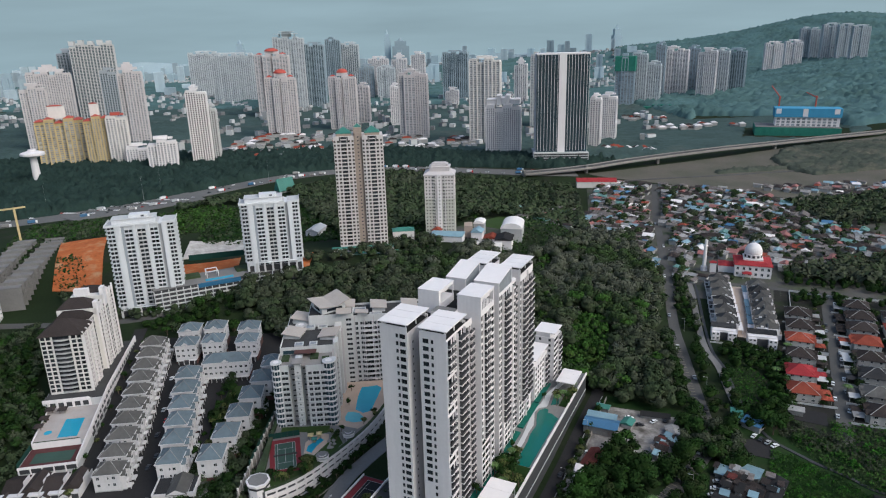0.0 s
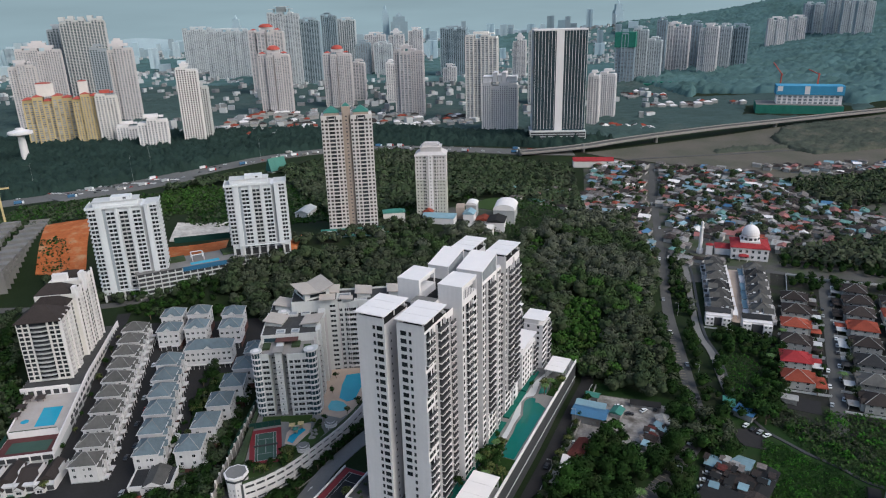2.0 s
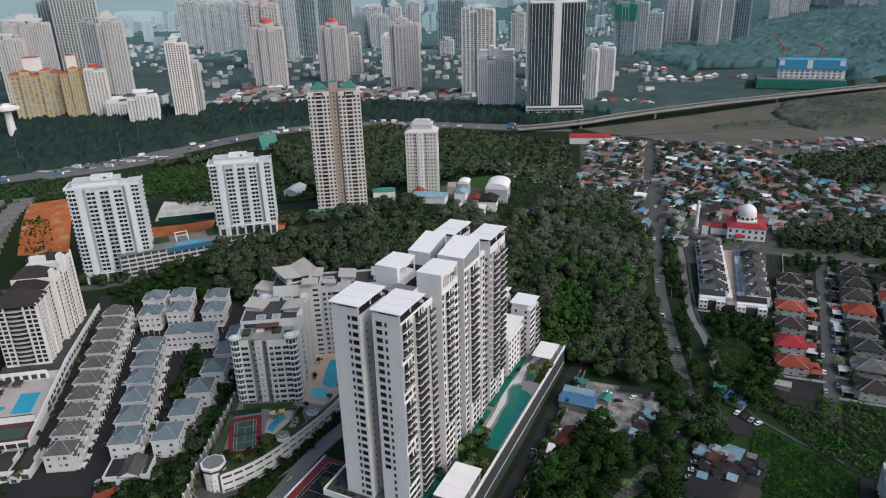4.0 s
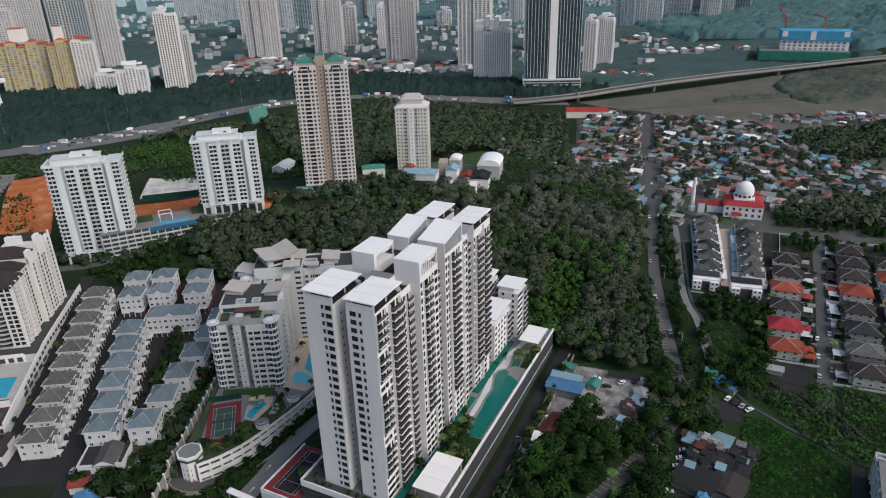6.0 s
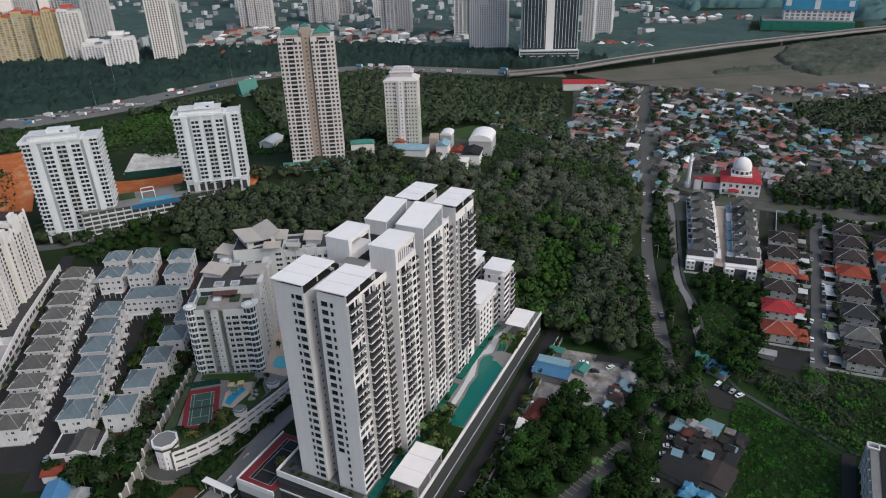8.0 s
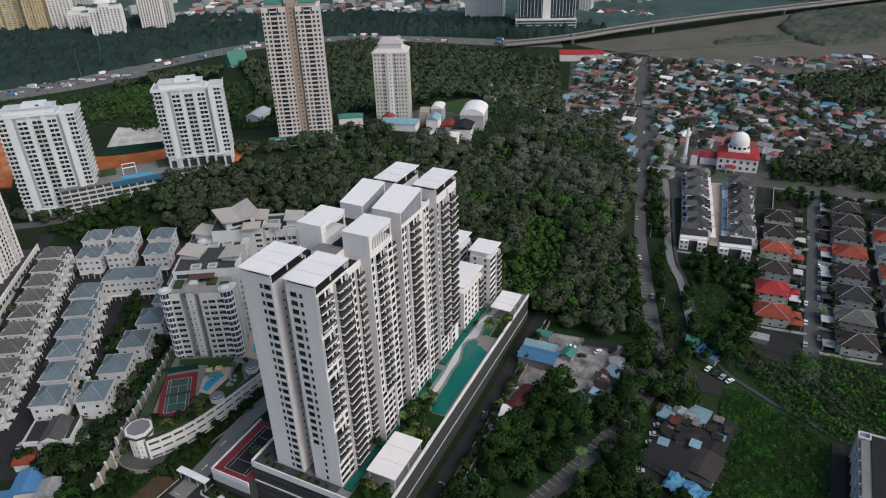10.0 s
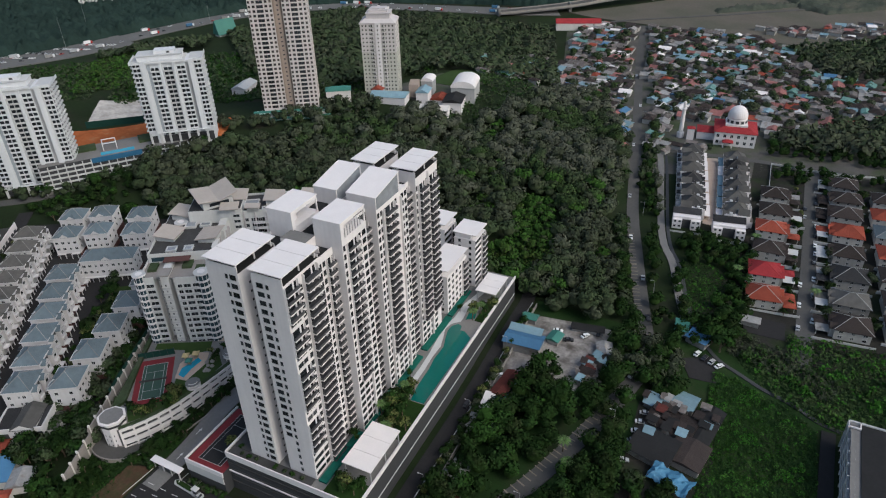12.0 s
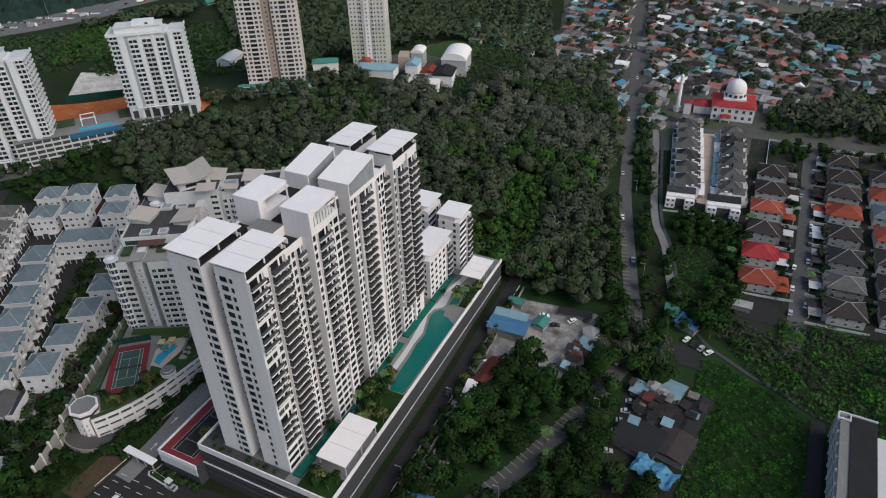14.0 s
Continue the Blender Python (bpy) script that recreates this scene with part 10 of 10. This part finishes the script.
# estate gardens
for a, b, d, e in ((-93.5, 292, -89, 312), (-94, 316, -86, 338), (-92, 342, -82, 358)):
    patch("lawn", uv(a, b), uv(d, b), uv(d, e), uv(a, e), LAWN, "shaded lawn between villa gardens", "lawn", lift=0.4)
for k in range(44):
    v = 280 + 80 * prng.random()
    u = -91.5 + 0.04 * (v - 280) + prng.normal(0, 2.6)
    tree(*uv(u, v), ("small", "broad", "shrub")[k % 3], k, 0.75 + 0.45 * prng.random())
for k in range(12):
    tree(*uv(-148 - 0.9 * k + prng.normal(0, 0.6), 262 + k * 14), "small", k, 1.0 + 0.3 * math.sin(k))
for k in range(36):
    f = prng.random()
    u, v = -95 + 9 * f + prng.normal(0, 2.2) - 0.03 * k, 285 + 72 * prng.random()
    if abs(u + 93 - (v - 285) * 0.02) < 5:
        tree(*uv(u, v), "small" if k % 3 else "shrub", k, 1.1 + 0.4 * prng.random())
for k in range(34):
    v = 262 + k * 3.0
    tree(*uv(-75.5 + 0.11 * (v - 262) + prng.normal(0, 1.2), v), "small" if k % 3 else "broad", k, 0.7 + 0.35 * prng.random())
for k in range(16):
    tree(*uv(-115 + prng.normal(0, 16), 430 + prng.normal(0, 3)), "broad", k, 0.8 + 0.4 * prng.random())
for k in range(22):
    x, y = uv(-93 + 8 * prng.normal(0, 1.0), 254 + prng.normal(0, 4))
    tree(x, y, "broad", k, 0.8 + 0.35 * prng.random())
for k in range(24):  # garden terrace
    u, v = (-52 + prng.normal(0, 3.2), 261 + prng.normal(0, 1.2)) if k < 7 else (-39.5 + prng.normal(0, 1.6), 268 + prng.normal(0, 3))
    tree(*uv(u, v), "small", k, 0.9 + 0.4 * prng.random(), COURT_Z)
for u, v in ((-27, 291), (-25, 295), (-14, 300), (-9, 309), (-22, 320), (-21, 335), (-27, 288), (-29.5, 293), (-8, 306)):
    tree(*uv(u, v), "small", int(u) % 3, 0.9, COURT_Z)
for k in range(30):  # shrubs outside the ramp
    f = k / 29
    tree(*uv(-50.5 + 44 * f + prng.normal(0, 0.5), 242.3 + 47 * f + 6 * f * f + prng.normal(0, 0.7)), "shrub" if k % 3 else "small", k, 1.1 + 0.4 * prng.random())
# by the estate gate
wood("woodland", [[(-216, 178), (-199, 171), (-192, 176), (-200, 190), (-208, 197)], [(-200, 160), (-192, 146), (-172, 146), (-170, 156), (-181, 164)]], 5.6, 3.2, 200, 0.62, [NEARLEAF, NEARCORE, LUSH], "dark leafy trees by the estate wall", seed=93, tops=(1, 4), bright=0.15)
for k in range(26):
    f = prng.random()
    tree(-170 + 8 * f + prng.normal(0, 0.8), 182.5 + 17 * f + prng.normal(0, 1.6), "shrub" if k % 3 else "small", k, 1.0 + 0.5 * prng.random())
scrub("undergrowth", [(-190, 150), (-173, 150), (-173, 180), (-187, 181)], 3200, 0.6, [NEARLEAF, NEARCORE], "dark weeds in a hollow below a wall", seed=96, height=1.2)
scrub("undergrowth", [(-176, 166), (-169, 164), (-168, 172), (-172, 181), (-163, 184), (-170, 182)], 900, 0.6, [NEARLEAF, LUSH], "weeds over bare soil", seed=97, height=0.8)
for k, (x, y) in enumerate(((-176.5, 168), (-181, 166.5), (-174, 173), (-179, 174), (-184, 171))):
    tree(x, y, "small", 0, 1.0 + 0.1 * k)
for k, (x, y) in enumerate(((-190, 158), (-184, 157), (-178.5, 161), (-194, 163))):
    tree(x, y, "broad", 1 if k < 2 else 0, 1.15)
wood("woodland", [[(-66.6, 196), (-64.2, 196), (-64.2, 292), (-66.6, 292)]], 3.4, 1.9, 110, 0.5, [FORESTGREY, NEARCORE, FORESTGREEN], "brownish hedge trees along a service road", seed=102, tops=(0.5, 2), bright=0.2)
# round the gravel yard and the car port
for k, (x, y, s) in enumerate(((-48, 290, 1.5), (-51, 276.5, 1.6), (-43, 286.5, 1.2), (-46, 280, 1.3), (-50, 284, 1.3), (13.5, 340, 1.5), (17.5, 336, 1.4), (11, 345.5, 1.3), (19, 342, 1.2))):
    tree(x, y, "broad", 1 if k in (0, 5, 6, 8) else 0, s)
wood("woodland", [[(-24, 298), (-14, 297), (-10, 304), (0, 300), (5, 310), (2, 322), (-8, 330), (-20, 326)]], 5.4, 3.4, 200, 0.7, [FORESTGREY, FORESTCORE, FORESTGREEN], "greyish trees that close over the village road", seed=94, tops=(2, 6), bright=0.2)
scrub("undergrowth", [(20, 337), (46, 330), (60, 322), (66, 332), (46, 345), (24, 354)], 5200, 0.9, [FORESTGREY, FORESTGREEN], "grey-green bushes along a drain", seed=95, height=3.6)
# below the brown-roofed tower
wood("woodland", [[(-380, 160), (-330, 150), (-326, 196), (-346, 200), (-372, 212), (-384, 250), (-420, 256), (-420, 226)]], 7.0, 3.6, 150, 0.75, [NEARLEAF, NEARCORE, LUSH], "dark leafy trees below a podium", seed=91, tops=(1, 4), bright=0.1)
# along the main road and through the village
for k in range(34):
    tree(prng.choice([43, 60, 79, 103, 127]) + prng.normal(0, 1.2), 372 + 160 * prng.random(), "small" if k % 2 else "broad", k, 0.7 + 0.4 * prng.random())
wood("woodland", [[(-8, 405), (24, 395), (26, 436), (-14, 436)], [(30, 528), (64, 528), (66, 551), (30, 550)], [(24, 566), (60, 572), (110, 568), (110, 592), (40, 588), (22, 600)], [(66, 534), (110, 534), (110, 552), (66, 552)]], 7.5, 3.0, 130, 0.8, [NEARLEAF, NEARCORE, LUSH], "broad dark trees between terraces and houses", seed=67, tops=(1, 4))
wood("woodland", [[(40, 372), (46, 372), (46, 520), (40, 520)], [(57, 372), (61, 372), (61, 520), (57, 520)], [(77, 372), (81, 372), (81, 530), (77, 530)], [(100, 372), (107, 372), (107, 520), (100, 520)], [(125, 372), (130, 372), (130, 520), (125, 520)]], 8.5, 1.7, 60, 0.6, [NEARLEAF, NEARCORE, LUSH], "garden trees and hedges between the houses", seed=68, tops=(1, 3))
for x, y in ((-28, 252), (-24, 243), (54, 396), (88, 420), (24, 438), (18, 402)):
    palm(x, y, None, 1.2)
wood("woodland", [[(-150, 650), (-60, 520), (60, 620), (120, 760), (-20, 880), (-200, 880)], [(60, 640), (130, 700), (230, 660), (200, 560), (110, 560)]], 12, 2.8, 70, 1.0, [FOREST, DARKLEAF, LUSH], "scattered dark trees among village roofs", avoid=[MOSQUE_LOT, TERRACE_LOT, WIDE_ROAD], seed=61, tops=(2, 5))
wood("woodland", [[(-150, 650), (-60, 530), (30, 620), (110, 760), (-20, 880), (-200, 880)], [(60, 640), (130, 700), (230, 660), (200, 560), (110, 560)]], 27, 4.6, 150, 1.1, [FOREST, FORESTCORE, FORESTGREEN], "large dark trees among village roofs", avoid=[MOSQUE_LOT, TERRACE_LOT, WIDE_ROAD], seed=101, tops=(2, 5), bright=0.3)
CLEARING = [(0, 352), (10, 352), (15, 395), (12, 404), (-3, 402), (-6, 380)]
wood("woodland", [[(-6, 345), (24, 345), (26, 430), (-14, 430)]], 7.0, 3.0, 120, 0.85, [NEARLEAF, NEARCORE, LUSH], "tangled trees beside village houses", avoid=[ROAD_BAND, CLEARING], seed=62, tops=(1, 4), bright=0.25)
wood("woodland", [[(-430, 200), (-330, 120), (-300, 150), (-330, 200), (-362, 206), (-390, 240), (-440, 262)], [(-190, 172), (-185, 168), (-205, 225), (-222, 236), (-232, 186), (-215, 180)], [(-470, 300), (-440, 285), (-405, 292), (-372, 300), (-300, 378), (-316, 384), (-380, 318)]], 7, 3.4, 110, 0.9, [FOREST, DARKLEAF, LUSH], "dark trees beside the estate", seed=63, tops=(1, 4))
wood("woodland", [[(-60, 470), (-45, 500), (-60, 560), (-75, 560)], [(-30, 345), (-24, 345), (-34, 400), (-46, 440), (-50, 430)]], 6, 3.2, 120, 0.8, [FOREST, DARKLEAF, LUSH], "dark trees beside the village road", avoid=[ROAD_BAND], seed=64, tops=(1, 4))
wood("woodland", [[(-345, 408), (-318, 402), (-262, 440), (-228, 478), (-262, 496), (-300, 436)]], 7.0, 3.4, 120, 0.9, [FOREST, FORESTCORE, LUSH, FORESTGREY, FORESTGREEN], "dark trees at the foot of the towers", seed=92, tops=(1, 5), bright=0.05)
scrub("undergrowth", [(24, 335), (44, 346), (44, 362), (62, 362), (110, 366), (180, 350), (180, 300), (66, 305), (40, 318)], 22000, 0.95, [FORESTGREEN, NEARGRASS], "low green scrub along a drain", seed=77, height=3.0)
wood("woodland", [[(66, 326), (180, 318), (180, 345), (100, 352), (72, 345)]], 13, 2.5, 110, 0.75, [NEARLEAF, NEARCORE, LUSH], "scattered small trees beside a drain", seed=78, tops=(1, 3), bright=0.5)
for k in range(10):  # shrubs below the lower court and by the gate
    tree(-146 + 1.7 * k, 184.2 + prng.normal(0, 0.4), "shrub", k, 1.2 + 0.3 * prng.random())
    tree(-166 + prng.normal(0, 2.5), 184 + prng.normal(0, 2), "shrub", k, 1.3 + 0.3 * prng.random())
for x, y in ((-87, 195), (-84, 192.5), (-80, 193), (-79, 196.5)):
    tree(x, y, "small", 2, 1.1, DECK_Z + 0.3)
for k in range(14):
    tree(-4 + 14 * prng.random(), 234 + 17 * prng.random(), "broad", k, 0.8 + 0.4 * prng.random())
wood("woodland", [[(-372, 292), (-357, 328), (-337, 354), (-322, 346), (-322, 326), (-350, 300), (-364, 285)]], 6.5, 2.7, 110, 0.75, [NEARLEAF, NEARCORE, LUSH], "low trees and shrubs below a grey street", seed=79, tops=(0.5, 2.5), bright=0.15)

# ---- cars, lamps, markings ----
def car_meshes(L, W, H, paint):
    b = Shape()
    prof = [(-L / 2, 0.35), (L / 2, 0.35), (L / 2, 0.72), (L * 0.42, 0.85), (L * 0.22, 0.95), (-L * 0.36, 0.98), (-L / 2, 0.9)]
    n = len(prof)
    i = len(b.v)
    b.v += [(x, -W / 2, z) for x, z in prof] + [(x, W / 2, z) for x, z in prof]
    b.f += [tuple(range(i, i + n)), tuple(reversed(range(i + n, i + 2 * n)))] + [(i + k, i + n + k, i + n + (k + 1) % n, i + (k + 1) % n) for k in range(n)]
    b.m += [0] * (n + 2)
    c = Shape()
    cab = [(-L * 0.36, 0.97), (L * 0.2, 0.95), (L * 0.06, H), (-L * 0.24, H)]
    i = 0
    c.v += [(x, -W * 0.46, z) for x, z in cab] + [(x, W * 0.46, z) for x, z in cab]
    c.f += [(0, 1, 2, 3), (7, 6, 5, 4), (0, 4, 5, 1), (1, 5, 6, 2), (2, 6, 7, 3), (3, 7, 4, 0)]
    c.m += [0, 0, 0, 0, 1, 0]
    w = Shape().round(0, 0, 0.32, -0.1, 0.1, 10)
    return b.mesh("body", paint), c.mesh("cabin", [GLASS, paint]), w.mesh("wheel", TYRE)


CARS = {"white": car_meshes(4.4, 1.75, 1.45, CARWHITE), "dark": car_meshes(4.5, 1.8, 1.45, CARDARK), "silver": car_meshes(4.3, 1.75, 1.48, CARSILVER), "red": car_meshes(4.1, 1.7, 1.5, CARRED)}
NAMES = list(CARS)


def car(x, y, yaw, tone, z=None, wheels=True):
    body, cabin, wheel = CARS[tone]
    c = thing("car", pose(x, y, (gz(x, y) + 0.4) if z is None else z, 0, 0, yaw), tone + " small car standing on the road surface", "car", "cars")
    part("body", body, None, c)
    part("cabin", cabin, None, c, "dark glazed cabin")
    if wheels:
        for a in (-1.35, 1.35):
            for d in (-0.82, 0.82):
                part("wheel", wheel, None, c, m=pose(a, d, 0.32, 90))


crng = np.random.default_rng(123)


def pick():
    return NAMES[int(crng.choice(4, p=[0.42, 0.25, 0.25, 0.08]))]


for i in range(8, len(MAIN_ROAD) - 16, 3):
    (x, y), (x2, y2) = MAIN_ROAD[i], MAIN_ROAD[i + 1]
    a = math.degrees(math.atan2(y2 - y, x2 - x))
    s = 2.0 * crng.choice([-1, 1])
    car(x - s * math.sin(radians(a)), y + s * math.cos(radians(a)), a, pick(), wheels=i % 2 == 0)
for k in range(16):
    car(51 + crng.choice([-3, 3, 3.2]), 366 + 10.5 * k + crng.normal(0, 1.5), 90 + crng.normal(0, 3), pick())
for x, y, a in ((-44, 312, 20), (-38, 318, 60), (-33, 322, 95), (-50, 316, 10), (-24, 291, 30), (-30, 300, 70), (-56, 252, 80), (-70, 259, 90), (-63, 280, 10)):
    car(x, y, a, pick())
for k in range(6):
    car(-7 + 0.5 * k, 258 + 5.6 * k, 15 + crng.normal(0, 8), pick())
for k in range(4):
    car(9 + 3.2 * k, 330 - 1.2 * k, 70 + crng.normal(0, 14), pick())
car(-139, 187.6 - 7, 178, "silver")
car(-152, 169.3, 2, "white")
for v in (292, 318, 340, 371, 398):
    car(*uv(-118 - 0.12 * (v - 292), v), 121, pick())
for v in (300, 330, 352, 268):
    car(*uv(-115.5 - 0.12 * (v - 292), v), 121, pick())
pts = ribbon_points(HIGHWAY, 14)
for k in range(58):
    i = int(crng.integers(2, len(pts) - 3))
    (x, y), (x2, y2) = pts[i], pts[i + 1]
    a = math.atan2(y2 - y, x2 - x)
    s = crng.choice([-13, -9, -5, 5, 9, 13])
    car(x - s * math.sin(a), y + s * math.cos(a), math.degrees(a), pick(), gz(x, y) + 0.7, wheels=False)
for k in range(60):
    x, y = -712 + (k % 12) * 3.2 + (k // 12) * 11, 478 + (k // 12) * 24 + (k % 12) * 1.1
    car(x, y, 70, pick(), gz(x, y) + 0.95, wheels=False)


def lorry(x, y, yaw, tone, z):
    c = thing("lorry", pose(x, y, z, 0, 0, yaw), "box lorry parked beside the highway", "lorry", "lorries")
    part("box", Shape().box(-4.6, 2.6, -1.25, 1.25, 1.0, 3.7), tone, c)
    part("cab", Shape().box(2.8, 4.8, -1.2, 1.2, 0.5, 2.9), CARWHITE if tone is not CARWHITE else CARRED, c, "lorry cab")
    part("chassis", Shape().box(-4.6, 4.6, -0.9, 0.9, 0.3, 1.0), TYRE, c)


for k in range(26):
    i = int(crng.integers(4, len(pts) - 6))
    (x, y), (x2, y2) = pts[i], pts[i + 1]
    a = math.atan2(y2 - y, x2 - x)
    q = crng.choice([-14.5, -11, 11.5])
    lorry(x - q * math.sin(a), y + q * math.cos(a), math.degrees(a), (CARWHITE, CARSILVER, BLUEROOF, ZINC)[k % 4], gz(x, y) + 0.65)


def lamp_post(x, y, h=9.0, yaw=0, z=None):
    c = thing("street_lamp", pose(x, y, gz(x, y) if z is None else z, 0, 0, yaw), "slim grey street lamp with a curved arm", "street lamp", "street lamps")
    part("pole", Shape().round(0, 0, 0.1, -0.3, h, 6, r2=0.06), GREYWALL, c)
    part("arm", Shape().box(0, 1.8, -0.05, 0.05, h - 0.1, h), GREYWALL, c)
    part("lantern", Shape().box(1.5, 2.2, -0.15, 0.15, h - 0.22, h - 0.08), PALEGREY, c)


for k in range(9):
    i = 12 + k * 6
    if i < len(MAIN_ROAD):
        lamp_post(MAIN_ROAD[i][0] + 6, MAIN_ROAD[i][1], 9, 180)
for k in range(3):
    lamp_post(-66.8, 215 + k * 40, 8, 180)
for x, y in ((-746, 484), (-715, 622), (-676, 560), (-600, 700)):
    lamp_post(x, y, 32, 0)


def rumble_bars():
    c = thing("rumble_strip", pose(0, 0, 0), "pale yellow rumble bars across the village road", "road marking")
    n = 0
    for a, b in zip(MAIN_ROAD, MAIN_ROAD[1:]):
        L = math.hypot(b[0] - a[0], b[1] - a[1])
        for f in np.arange(0, L, 3.2):
            x, y = a[0] + (b[0] - a[0]) * f / L, a[1] + (b[1] - a[1]) * f / L
            if 345 < y < 420 or 225 < y < 290:
                part("bar", Shape().box(-0.25, 0.25, -3.9, -0.2, 0, 0.03), RUMBLE, c, m=pose(x, y, gz(x, y) + 0.42, 0, 0, math.degrees(math.atan2(b[1] - a[1], b[0] - a[0]))))
    d = thing("kerb_line", pose(0, 0, 0), "white painted kerb along a dark service road", "kerb")
    v, f = strip([(-68.6, 150), (-68.2, 190), (-67.6, 332)], 0.3, lift=0.6, drop=0.6)
    part("kerb", fast_mesh("kerb", v, f, [PALEGREY]), None, d)


rumble_bars()


def boundary_walls():
    c = thing("boundary_wall", pose(0, 0, 0), "pale boundary wall between the service road and the yard", "wall")
    v, f = strip([(-63.5, 190), (-64, 250), (-64.5, 300), (-65, 330)], 0.3, lift=2.2, drop=3)
    part("panel", fast_mesh("panel", v, f, [DECK]), None, c)
    for pts, lab in (([(28, 460), (26, 555), (60, 552), (110, 560)], "pale plot wall"),):
        w = thing("boundary_wall", pose(0, 0, 0), lab + " of weathered concrete", "wall")
        v, f = strip(pts, 0.3, lift=1.6, drop=2.4)
        part("panel", fast_mesh("panel", v, f, [PALEGREY]), None, w)


boundary_walls()
